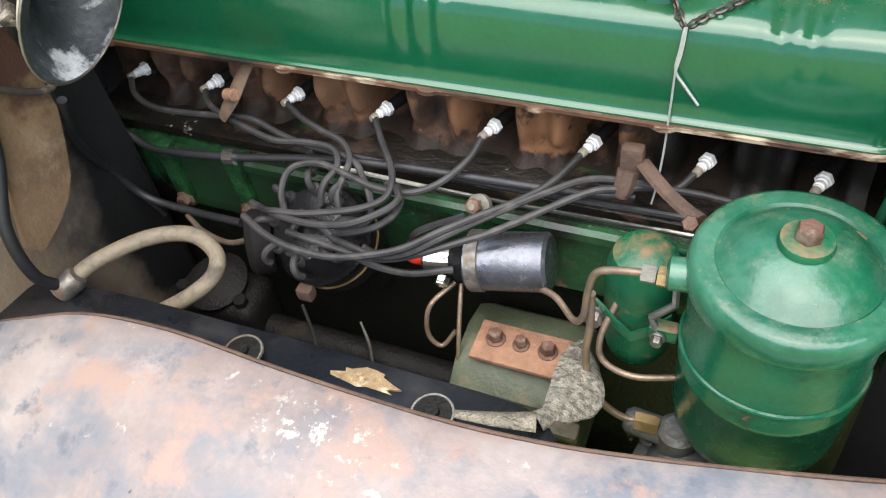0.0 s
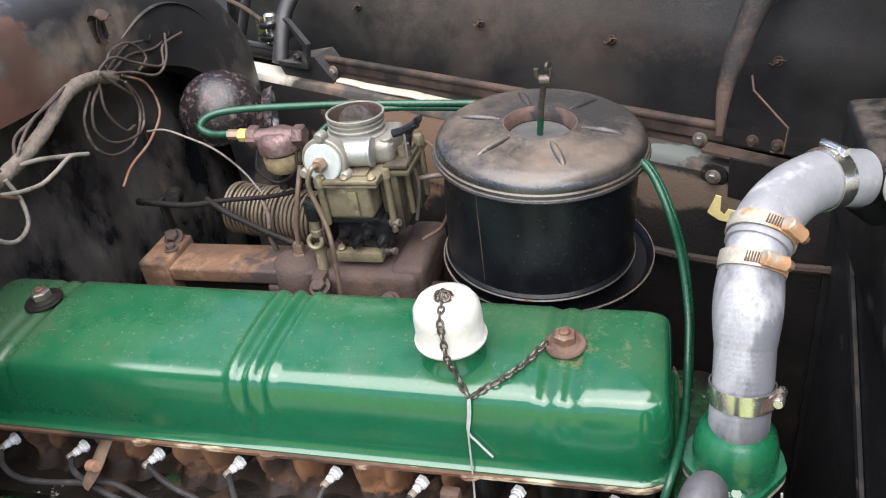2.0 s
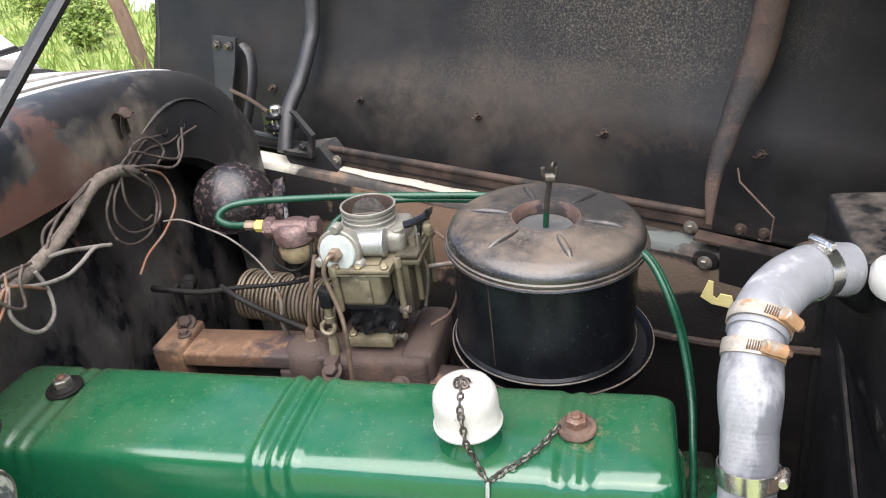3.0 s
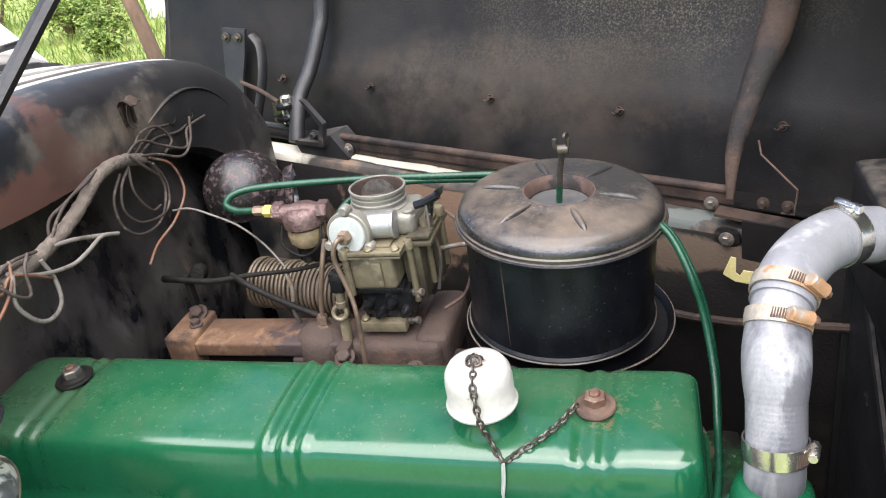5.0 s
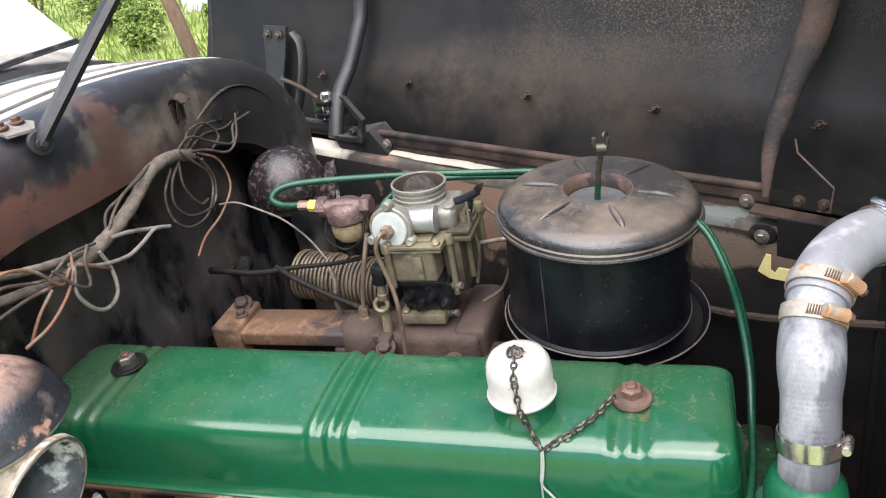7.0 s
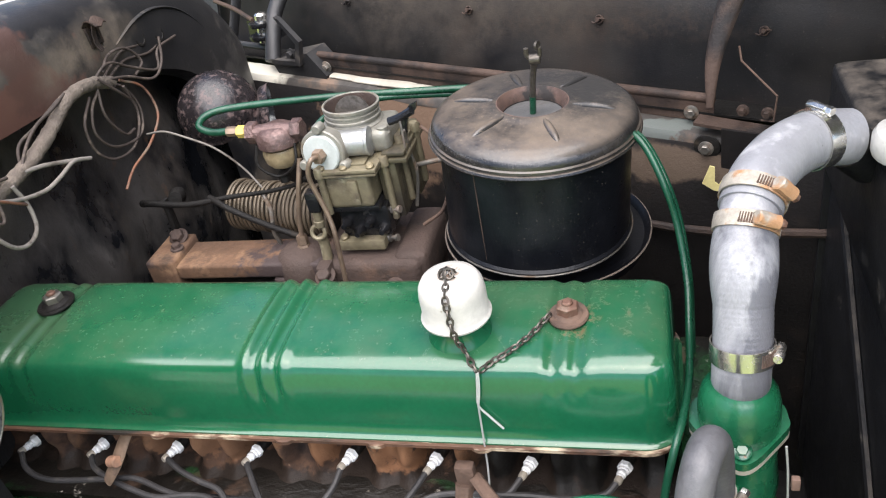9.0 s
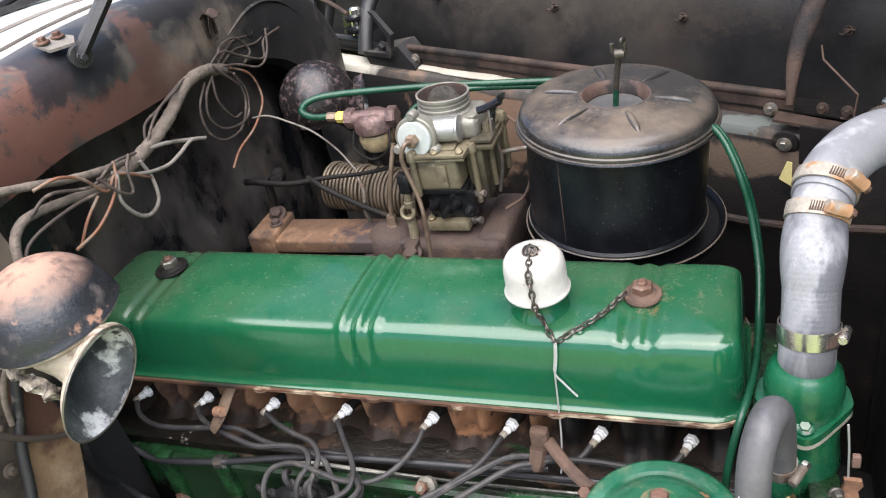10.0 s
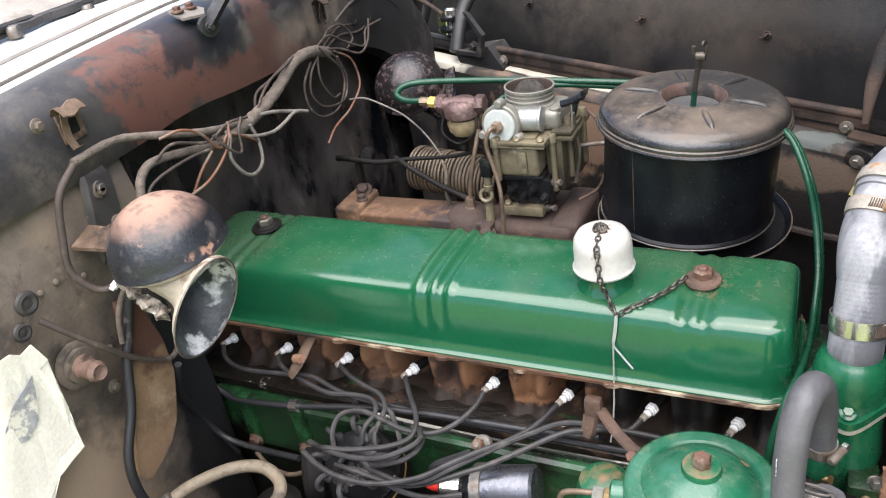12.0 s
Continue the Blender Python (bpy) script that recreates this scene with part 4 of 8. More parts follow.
def spring_clip(y, z, mat, w, h):
    """A bent strip clip on a back plate with a black panel for a square hole: w half its width, h half its height."""
    t = thing("spring_clip", (-0.362, y, z), "bent sheet metal hood clip on the firewall", "clip", "hood clips")
    x = -0.364
    bm = B()
    box(bm, x, x + 0.004, y - w * 0.7, y + w, z - h, z + h * 0.75, 0.0012)
    part("back_plate", bm, mat, t)
    # no hole is cut: a black panel on the plate colours in its dark
    bm = B()
    box(bm, x + 0.0045, x + 0.0052, y - w * 0.35, y + w * 0.55, z - h * 0.62, z + h * 0.30)
    part("hole", bm, "grime_and_shade", t, "black panel standing for a square hole")
    bm = B()
    top = [(x + 0.003, z + h * 0.55), (x + 0.008, z + h * 0.92), (x + 0.013, z + h * 0.98), (x + 0.019, z + h * 0.80), (x + 0.024, z + h * 0.55)]
    sheet(bm, [[(px - 0.003 * k, y + q, pz + 0.0015 * math.sin(q * 300)) for px, pz in top] for k, q in ((0, -w), (0, -w * 0.3), (1, w * 0.4), (2, w))], 0.0016, (0.3, 0, 1))
    part("lip", bm, mat, t, "bent lip of the clip")
    bm = B()
    tongue = [(x + 0.018, z + h * 0.70), (x + 0.014, z + h * 0.1), (x + 0.012, z - h * 0.6), (x + 0.017, z - h * 1.15), (x + 0.022, z - h * 1.02)]
    sheet(bm, [[(px, y - w * 0.95 + q, pz) for px, pz in tongue] for q in (0, w * 0.25, w * 0.5)], 0.0016, (1, 0, 0.1))
    part("tongue", bm, mat, t)


spring_clip(-0.118, 1.276, "clip_rust", 0.017, 0.021)
spring_clip(0.363, 1.252, "rail", 0.015, 0.018)
rnd = random.Random(12)
for k in range(14):
    y, z = rnd.uniform(-0.34, -0.10), rnd.uniform(1.00, 1.205)
    bm = B()
    lathe(bm, [(0.0036, -0.003), (0.0036, 0.0004), (0.0026, 0.0012), (0.0008, 0.0016)], (-0.3625 - 0.010 * noise.noise(Vector((y * 5, z * 5, 2))) - 0.012 * max(0.0, (z - 1.15) / 0.085), y, z), (1, 0, 0), 10)
    part("rivet", bm, "firewall", firewall)
# tan board, lower flank
bm = B()
BOARD = [(-0.175, 1.092), (-0.155, 1.083), (-0.144, 1.052), (-0.137, 1.014), (-0.140, 0.97), (-0.151, 0.94), (-0.162, 0.909), (-0.178, 0.892), (-0.200, 0.881), (-0.226, 0.876), (-0.236, 0.890), (-0.222, 0.932), (-0.186, 1.02)]
plate(bm, [(-0.330 + 0.006 * noise.noise(Vector((y * 15, z * 15, 0))), y, z) for y, z in BOARD], (-0.006, 0, 0))
mesh_thing("splash_board", bm, "tan_board", "stained tan board standing beside the engine", "board")

# masking paper stuck on the flank
paper = thing("masking_paper", (-0.35, -0.28, 1.05), "torn yellowed masking paper stuck on the firewall", "paper")
bm = B()
PAPER = [(-0.297, 1.121), (-0.285, 1.120), (-0.276, 1.112), (-0.262, 1.114), (-0.254, 1.089), (-0.266, 1.087), (-0.259, 1.05), (-0.257, 1.028), (-0.266, 1.007), (-0.279, 1.010), (-0.262, 0.985), (-0.262, 0.978), (-0.300, 0.972), (-0.312, 0.955), (-0.345, 0.945), (-0.40, 0.90), (-0.44, 0.92), (-0.43, 1.05), (-0.36, 1.115)]
plate(bm, [(-0.3395 + 0.012 * noise.noise(Vector((y * 20, z * 20, 1))), y, z) for y, z in [(y - 0.012, z - 0.004) for y, z in PAPER]], (0.0012, 0, 0))
bmesh.ops.triangulate(bm, faces=bm.faces)
bmesh.ops.subdivide_edges(bm, edges=bm.edges, cuts=4, use_grid_fill=True)
for v in bm.verts:
    v.co.x += 0.0018 * noise.noise(Vector((v.co.y * 45, v.co.z * 45, 3))) + 0.002 * abs(noise.noise(Vector((v.co.y * 22, v.co.z * 30, 8))))
part("sheet", bm, "paper", paper)
bm = B()
plate(bm, [(-0.3395 + 0.012 * noise.noise(Vector((y * 20, z * 20, 1))) + 0.0085, y, z) for y, z in ((-0.290, 1.086), (-0.297, 1.062), (-0.304, 1.040), (-0.320, 1.028), (-0.345, 1.034), (-0.335, 1.055), (-0.318, 1.072))], (0.0006, 0, 0))
part("overspray_patch", bm, "paper_patch", paper, "dark grey overspray triangle")

# cowl, windscreen, wiper
cowl = thing("cowl", CAR, "white painted cowl panel below the windscreen", "cowl", kind="structure")
hi = spline([(0, *p) for p in UPPER[:9]], 5)
bm = B()
COWL_X = ((-0.427, -0.004), (-0.432, 0.002), (-0.445, 0.001), (-0.46, -0.002), (-0.50, 0.002), (-0.56, 0.006), (-0.62, 0.008), (-0.70, 0.010))
sheet(bm, [[Vector((x + 0.02 * max(0, p.y - 0.35), p.y, p.z + dz)) for x, dz in COWL_X] for p in hi], 0.002, (0, 0, 1))
part("top_panel", bm, "white", cowl)
# tube along the edge seam: its dirt, and its soft shadow put into colour
bm = B()
tube(bm, [(-0.452, p.y, p.z - 0.0005) for p in hi[::4]], 0.0042, 8, 4)
part("edge_seam", bm, "seam_dirt_shadow", cowl, "dirt and soft shadow coloured into the edge seam")
bm = B()
tube(bm, [(-0.515 - 0.0 * p.y, p.y, p.z + 0.004) for p in hi[6:36:4]], 0.003, 6, 4)
part("pressed_bead", bm, "reveal", cowl)
screen = thing("windscreen", (-0.62, 0.1, 1.33), "raked glass windscreen with a dark rubber surround", "windscreen")
bm = B()
SEAL = [(-0.615, -0.55, 1.312), (-0.605, -0.2, 1.325), (-0.60, 0.1, 1.332), (-0.603, 0.35, 1.322), (-0.615, 0.52, 1.287), (-0.635, 0.60, 1.260), (-0.66, 0.66, 1.236)]
bm = B()
path = spline(SEAL, 20)
loops = []
for k, p in enumerate(path):
    w = 0.009 + 0.006 * noise.noise(Vector((k * 0.31, 3, 0)))
    h = 0.005 + 0.003 * noise.noise(Vector((k * 0.5, 9, 0)))
    c = p + Vector((0.012 + 0.005 * noise.noise(Vector((k * 0.4, 1, 5))), 0, 0.001))
    loops.append([c + Vector((-w, 0, -0.004)), c + Vector((-w, 0, h)), c + Vector((w * 0.5, 0, h * 0.9)), c + Vector((w, 0, -0.004))])
rings(bm, loops)
part("rubber_surround", bm, "rubber_seal", screen, "perished lumpy black rubber")
bm = B()
sheet(bm, [[p + Vector((-0.002 - 0.05 * k, 0, 0.006 + 0.020 * k)) for k in (0, 0.5, 1.0)] for p in path[::4]], 0.004, (0.3, 0, 1))
part("reveal_strip", bm, "reveal", screen, "dusty grey strip below the glass")
bm = B()
sp = spline(SEAL, 6)
sheet(bm, [[p + Vector((-0.05 - 0.28 * k, 0, 0.028 + 0.31 * k)) for k in (0, 0.5, 1.0)] for p in sp], 0.004, (0.7, 0, 0.6))
glass_ob = part("pane", bm, "glass", screen)
glass_ob.visible_shadow = False
bm = B()
sheet(bm, [[p + Vector((-0.32 - 0.02 * k, 0, 0.34 + 0.01 * k)) for k in (0, 3)] for p in sp], 0.02, (0, 0, 1))
part("roof_edge", bm, "white", screen)


def wiper(y0, y1, z):
    t = thing("wiper", (-0.58, y0, z), "black wiper arm lying along the windscreen base", "wiper", "windscreen wipers")
    bm = B()
    tube(bm, [(-0.585, y0, z + 0.012), (-0.592, (y0 + y1) / 2, z + 0.02), (-0.60, y1, z + 0.012)], 0.0045, 8, 5)
    part("arm", bm, "black_metal", t)
    bm = B()
    tube(bm, [(-0.60, y0 + 0.05, z + 0.012), (-0.607, (y0 + y1) / 2 + 0.03, z + 0.016), (-0.612, y1 + 0.03, z + 0.006)], 0.006, 6, 5, flat=0.5)
    part("blade", bm, "rubber_seal", t)
    bm = B()
    lathe(bm, [(0.009, 0), (0.009, 0.010), (0.006, 0.014)], (-0.575, y0, z), (0, 0, 1), 16)
    part("pivot", bm, "steel", t)


wiper(0.14, 0.50, 1.318)
wiper(0.02, -0.36, 1.326)

# prop bar bolted to the cowl edge
prop = thing("prop_bar", (-0.36, 0.12, 1.31), "black steel hood prop bar bolted to the cowl", "prop bar")
bm = B()
tube(bm, [(-0.357, 0.118, 1.300), (-0.351, 0.126, 1.312), (-0.315, 0.176, 1.372), (-0.273, 0.234, 1.441), (-0.20, 0.335, 1.56)], lambda s: 0.0105 + 0.005 * min(1, s * 4), 8, 4, flat=0.55)
lathe(bm, [(0.013, -0.004), (0.013, 0.004)], (-0.356, 0.119, 1.302), (1, -0.5, 0.0), 20)
part("bar", bm, "black_metal", prop)
bm = B()
plate(bm, [(-0.374, 0.098, 1.315), (-0.362, 0.125, 1.313), (-0.372, 0.138, 1.317), (-0.392, 0.132, 1.323), (-0.396, 0.100, 1.324)], (0, 0, 0.003))
part("bracket", bm, "tape_gray", prop, "dirty grey bracket")
for p in ((-0.386, 0.106, 1.324), (-0.383, 0.126, 1.323)):
    bolt(prop, p, (0, 0, 1), 0.005, 0.005, "rusty_bolt", 0.008)
bolt(prop, (-0.350, 0.115, 1.302), (1, -0.5, 0), 0.0045, 0.005, "black_metal", 0.007)

# ---------------------------------------------------------------- raised hood and its hinge line
HO, HD, HN = Vector((-0.24, 0.752, 1.04)), Vector((0.9397, -0.342, -0.05)).normalized(), Vector((0.342, 0.9397, 0))


def on_hood(s, n, z):
    """A point s along the hinge line, n beyond it and z above its level."""
    return HO + HD * s + HN * n + Vector((0, 0, z))


HOOD = ((0.056, -0.12), (0.067, -0.012), (0.073, 0.012), (0.078, 0.036), (0.083, 0.062), (0.088, 0.092), (0.098, 0.112), (0.118, 0.15), (0.145, 0.22), (0.17, 0.33), (0.19, 0.46), (0.205, 0.62), (0.21, 0.80))
hood = thing("hood", tuple(HO), "raised dark hood seen from its dusty underside", "hood")
bm = B()
left = [-0.545 - 0.02 * (k > 3) for k in range(len(HOOD))]
grid = []
for i in range(41):
    row = []
    for k, (n, z) in enumerate(HOOD):
        s = left[k] + (1.5 - left[k]) * i / 40
        row.append(on_hood(s, n + 0.006 * noise.noise(Vector((s * 3, k * 0.3, 5))) - 2.5 * min(0.35, max(0, s - 0.66)) ** 2 * max(0, z) / 0.3, z))
    grid.append(row)
sheet(bm, grid, 0.004, tuple(-HN))
part("panel", bm, "hood", hood)
bm = B()
tube(bm, [on_hood(-0.548, 0.09, 0.08), on_hood(-0.562, 0.15, 0.24), on_hood(-0.565, 0.185, 0.46), on_hood(-0.565, 0.205, 0.8)], 0.006, 8, 5)
part("edge_roll", bm, "hood", hood)
# dark shelf added to close the gap between hinge rail and hood
bm = B()
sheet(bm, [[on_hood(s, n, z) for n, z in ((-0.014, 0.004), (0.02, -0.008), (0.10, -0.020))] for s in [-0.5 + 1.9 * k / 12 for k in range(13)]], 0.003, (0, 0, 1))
part("gutter", bm, "grime_and_shade", hood, "dark filler shelf behind the hinge rail")
bm = B()
tube(bm, [on_hood(0.0, -0.008, 0.020), on_hood(0.3, -0.008, 0.021), on_hood(0.68, -0.008, 0.022)], 0.0065, 10, 4)
part("hinge_rod", bm, "rail", hood)
bm = B()
sheet(bm, [[on_hood(s, -0.012, z) for z in (0.018, 0.006, -0.010)] for s in (0.0, 0.2, 0.45, 0.68)], 0.003, tuple(-HN))
part("hinge_rail", bm, "rail", hood)
for s in (0.02, 0.652):
    bolt(hood, on_hood(s, -0.016, 0.003), tuple(-HN), 0.006, 0.006, "steel", 0.010)
for s in (-0.205, 0.012, 0.262, 0.485, 0.717):
    p = on_hood(s, 0.083, 0.082)
    bm = B()
    hexa(bm, p, tuple(-HN + Vector((0, 0, 0.3))), 0.0036, 0.007)
    torus(bm, p, tuple(-HN + Vector((0, 0, 0.3))), 0.0055, 0.0014, 16, 6)
    for sx in (-1, 1):
        tube(bm, [p - HN * 0.004, p - HN * 0.006 + HD * 0.005 * sx + Vector((0, 0, 0.004 * sx)), p - HN * 0.004 + HD * 0.010 * sx + Vector((0, 0, 0.003 * sx))], 0.0014, 5, 3)
    part("stud", bm, "rail", hood)
bm = B()
tube(bm, [on_hood(-0.092, -0.03, 0.008), on_hood(-0.106, 0.015, 0.070), on_hood(-0.103, 0.055, 0.112), on_hood(-0.097, 0.09, 0.166), on_hood(-0.096, 0.118, 0.221), on_hood(-0.097, 0.155, 0.40), on_hood(-0.10, 0.17, 0.6)], 0.0145, 12, 6, flat=0.85)
part("stay_tube", bm, "black_metal", hood)
bm = B()
tube(bm, [on_hood(0.680, -0.03, 0.02), on_hood(0.677, 0.0, 0.08), on_hood(0.688, 0.05, 0.15), on_hood(0.706, 0.105, 0.235), on_hood(0.726, 0.14, 0.42), on_hood(0.750, 0.16, 0.6)], lambda s: 0.0045 + 0.0165 * min(1.0, s * 1.9), 14, 6, flat=0.5)
part("stay_channel", bm, "rail", hood)
# hinge bracket on the hood, two bolts at its head
bm = B()
plate(bm, [on_hood(s, 0.045 + 0.30 * z, z) for s, z in ((-0.352, 0.172), (-0.286, 0.172), (-0.290, 0.12), (-0.298, 0.08), (-0.295, 0.02), (-0.345, 0.02), (-0.348, 0.09))], tuple(-HN * 0.006))
part("hinge_plate", bm, "black_metal", hood)
for s in (-0.336, -0.303):
    bolt(hood, on_hood(s, 0.084, 0.157), tuple(-HN), 0.0065, 0.007, "chain", 0.0095)
bm = B()
tube(bm, [on_hood(-0.262, 0.085, 0.165), on_hood(-0.243, 0.08, 0.14), on_hood(-0.236, 0.06, 0.09), on_hood(-0.245, 0.03, 0.02)], 0.010, 8, 5, flat=0.35)
part("hinge_arm", bm, "black_metal", hood)
bm = B()
tube(bm, [on_hood(-0.29, 0.05, 0.078), on_hood(-0.22, 0.03, 0.074), on_hood(-0.145, 0.0, 0.068)], 0.004, 8, 3)
part("link_rod", bm, "rail", hood)

latch = thing("hood_latch", tuple(on_hood(-0.1, -0.02, 0.0)), "black hood hinge latch with a plated spool", "latch")
bm = B()
plate(bm, [on_hood(s, -0.03, z) for s, z in ((-0.096, 0.008), (-0.006, 0.03), (0.028, -0.008), (0.022, -0.022), (-0.072, -0.042))], tuple(HN * 0.05))
part("base", bm, "black_metal", latch)
bm = B()
plate(bm, [on_hood(s, 0.0, z) for s, z in ((-0.162, 0.066), (-0.105, 0.066), (-0.10, 0.034), (-0.165, 0.030))], tuple(HN * 0.03))
part("roller_block", bm, "black_gloss", latch)
for z, r in ((0.064, 0.020), (0.042, 0.024)):
    bm = B()
    lathe(bm, [(r * 0.6, -0.006), (r * 0.94, -0.005), (r, -0.001), (r * 0.96, 0.003), (r * 0.6, 0.005)], on_hood(-0.128, -0.004, z), (0.05, 0.1, 1), 28)
    part("spool_flange", bm, "black_gloss", latch)
bm = B()
lathe(bm, [(0.0115, 0.03), (0.0115, 0.078), (0.008, 0.082)], on_hood(-0.128, -0.004, 0.0), (0.05, 0.1, 1), 20)
part("spool_core", bm, "chrome", latch)
bm = B()
tube(bm, [on_hood(-0.22, 0.0, 0.020), on_hood(-0.12, 0.0, 0.018)], 0.006, 8, 1, smooth=False)
part("cross_bar", bm, "black_metal", latch)
bm = B()
plate(bm, [on_hood(s, -0.04, z) for s, z in ((-0.050, 0.094), (-0.041, 0.092), (-0.006, 0.054), (-0.018, 0.010), (-0.085, 0.008), (-0.078, 0.016), (-0.028, 0.017), (-0.016, 0.050))], tuple(HN * 0.010))
part("gusset", bm, "black_metal", latch)
bolt(latch, on_hood(-0.035, -0.035, 0.03), tuple(-HN), 0.006, 0.008, "black_metal", 0.009)

bracket = thing("hinge_bracket", tuple(on_hood(0.70, -0.02, -0.03)), "brown sheet metal hood hinge bracket", "bracket")
bm = B()
plate(bm, [on_hood(s, -0.058, z) for s, z in ((0.703, 0.006), (0.766, 0.006), (0.764, -0.06), (0.752, -0.066), (0.742, -0.060), (0.726, -0.066), (0.704, -0.075))], tuple(HN * 0.004))
part("leg_plate", bm, "apron", bracket)
bm = B()
plate(bm, [on_hood(s, -0.05, z) for s, z in ((0.665, 0.006), (0.785, 0.001), (0.785, -0.003), (0.665, 0.002))], tuple(HN * 0.026))
part("ledge", bm, "rail", bracket)
bm = B()
tube(bm, [on_hood(0.702, 0.02, 0.085), on_hood(0.708, 0.01, 0.07), on_hood(0.762, -0.03, 0.046), on_hood(0.760, -0.035, 0.014), on_hood(0.745, -0.035, 0.014)], 0.0014, 6, 3, smooth=False)
part("spring_wire", bm, "rust_brown", bracket)
for s, z in ((0.722, 0.022), (0.752, 0.022)):
    bolt(bracket, on_hood(s, -0.03, z), tuple(-HN), 0.005, 0.008, "rail", 0.008)

# far fender: pale flange under the hinge and dark inner apron
far_fender = thing("far_fender", CAR, "far fender with a pale worn flange and dirty inner apron", "fender")
bm = B()
sheet(bm, [[on_hood(s, n, z + 0.003 * noise.noise(Vector((s * 9, n * 30, 0)))) for n, z in ((-0.01, -0.010), (-0.022, -0.011), (-0.040, -0.016), (-0.046, -0.026))] for s in [-0.62 + 1.6 * k / 24 for k in range(25)]], 0.003, (0, 0, 1))
part("flange", bm, "offwhite", far_fender, "aged white flange")
bm = B()
sheet(bm, [[on_hood(s, n + 0.002 * noise.noise(Vector((s * 30, 0, 2))), z + 0.002 * noise.noise(Vector((s * 14, 0, 6)))) for n, z in ((-0.014, -0.0075), (-0.024, -0.0078), (-0.027 - 0.006 * math.sin(s * 9) ** 2, -0.0095))] for s in [0.03 + 0.36 * k / 18 for k in range(19)]], 0.0016, (0, 0, 1))
part("flange_lip", bm, "pale_lip", far_fender, "cream painted lip along the flange")
bm = B()
sheet(bm, [[on_hood(s, n + 0.006 * noise.noise(Vector((s * 6, z * 9, 4))), z) for n, z in ((-0.047, -0.026), (-0.058, -0.05), (-0.074, -0.10), (-0.082, -0.2), (-0.075, -0.4), (-0.06, -0.6))] for s in [-0.62 + 1.6 * k / 30 for k in range(31)]], 0.003, tuple(-HN))
part("inner_apron", bm, "apron", far_fender)
for s in (0.683, 0.86):
    bm = B()
    lathe(bm, [(0.018, 0), (0.017, 0.002), (0.012, 0.003)], on_hood(s, -0.050, -0.026), tuple(-HN), 24)
    part("grommet", bm, "grime_and_shade", far_fender)
    bolt(far_fender, on_hood(s, -0.054, -0.026), tuple(-HN), 0.0065, 0.006, "steel", 0.010)
bm = B()
tube(bm, [on_hood(0.40, -0.075, -0.14), on_hood(0.65, -0.09, -0.135), on_hood(0.85, -0.10, -0.09)], 0.006, 8, 4)
part("apron_rod", bm, "rail", far_fender)
tag = thing("paper_tag", (0.39, 0.427, 0.94), "torn yellow paper tag on the far apron", "tag")
bm = B()
plate(bm, [(0.376, 0.432, 0.948), (0.385, 0.429, 0.975), (0.391, 0.427, 0.974), (0.391, 0.427, 0.953), (0.396, 0.425, 0.949), (0.400, 0.423, 0.958), (0.414, 0.419, 0.957), (0.418, 0.418, 0.938), (0.390, 0.427, 0.940)], (0, 0.0015, 0))
part("sheet", bm, "yellow_tag", tag)

# near fender and black ledge
fender = thing("near_fender", CAR, "near fender with worn pinkish primer and chipped paint", "fender")
EDGE = [(-0.60, -0.36), (-0.36, -0.325), (-0.29, -0.298), (-0.237, -0.276), (-0.158, -0.268), (-0.05, -0.273), (0.06, -0.275), (0.14, -0.270), (0.20, -0.261), (0.27, -0.247), (0.36, -0.226), (0.55, -0.18), (0.8, -0.12)]
ed = spline([(x, y, 0) for x, y in EDGE], 4)
bm = B()
FPROF = ((0.0, 0.862), (0.0, 0.880), (0.004, 0.888), (0.012, 0.891), (0.05, 0.890), (0.10, 0.880), (0.18, 0.85), (0.30, 0.77), (0.40, 0.64), (0.46, 0.45))
sheet(bm, [[Vector((p.x, p.y - n, z + 0.002 * noise.noise(Vector((p.x * 14, n * 14, 3))))) for n, z in FPROF] for p in ed], 0.002, (0, 0, 1))
part("skin", bm, "fender", fender)
bm = B()
tube(bm, [(p.x, p.y - 0.001, 0.8850) for p in ed[::4]], 0.0018, 8, 4)
part("rolled_edge", bm, "rust_brown", fender, "thin rusty edge")
ledge = thing("inner_ledge", CAR, "black painted inner fender ledge with chipped spots", "ledge", kind="structure")
bm = B()
LED = [(-0.60, -0.25), (-0.38, -0.234), (-0.315, -0.221), (-0.223, -0.216), (-0.106, -0.214), (0.0, -0.214), (0.09, -0.214), (0.128, -0.222), (0.150, -0.245)]
ld = spline([(x, y, 0) for x, y in LED], 4)
LPROF = ((-0.10, 0.845), (-0.05, 0.838), (-0.012, 0.832), (-0.003, 0.829), (0.0, 0.822), (0.002, 0.78), (0.01, 0.66), (0.0, 0.45))
sheet(bm, [[Vector((p.x, p.y + n, z + 0.002 * noise.noise(Vector((p.x * 9, n * 9, 8))))) for n, z in LPROF] for p in ld], 0.003, (0, 0, 1))
part("panel", bm, "ledge_black", ledge)
for x, y in ((0.052, -0.252), (-0.118, -0.248)):
    bm = B()
    torus(bm, (x, y, 0.842), (0, 0, 1), 0.016, 0.0016, 24, 6)
    part("cap_ring", bm, "steel", ledge, "bright ring of a round plug")
    bm = B()
    lathe(bm, [(0.015, -0.004), (0.015, 0.003), (0.006, 0.004), (0.005, 0.007), (0.001, 0.007)], (x, y, 0.840), (0, 0, 1), 20)
    part("cap_disc", bm, "grime_and_shade", ledge)
rnd = random.Random(6)
bm = B()
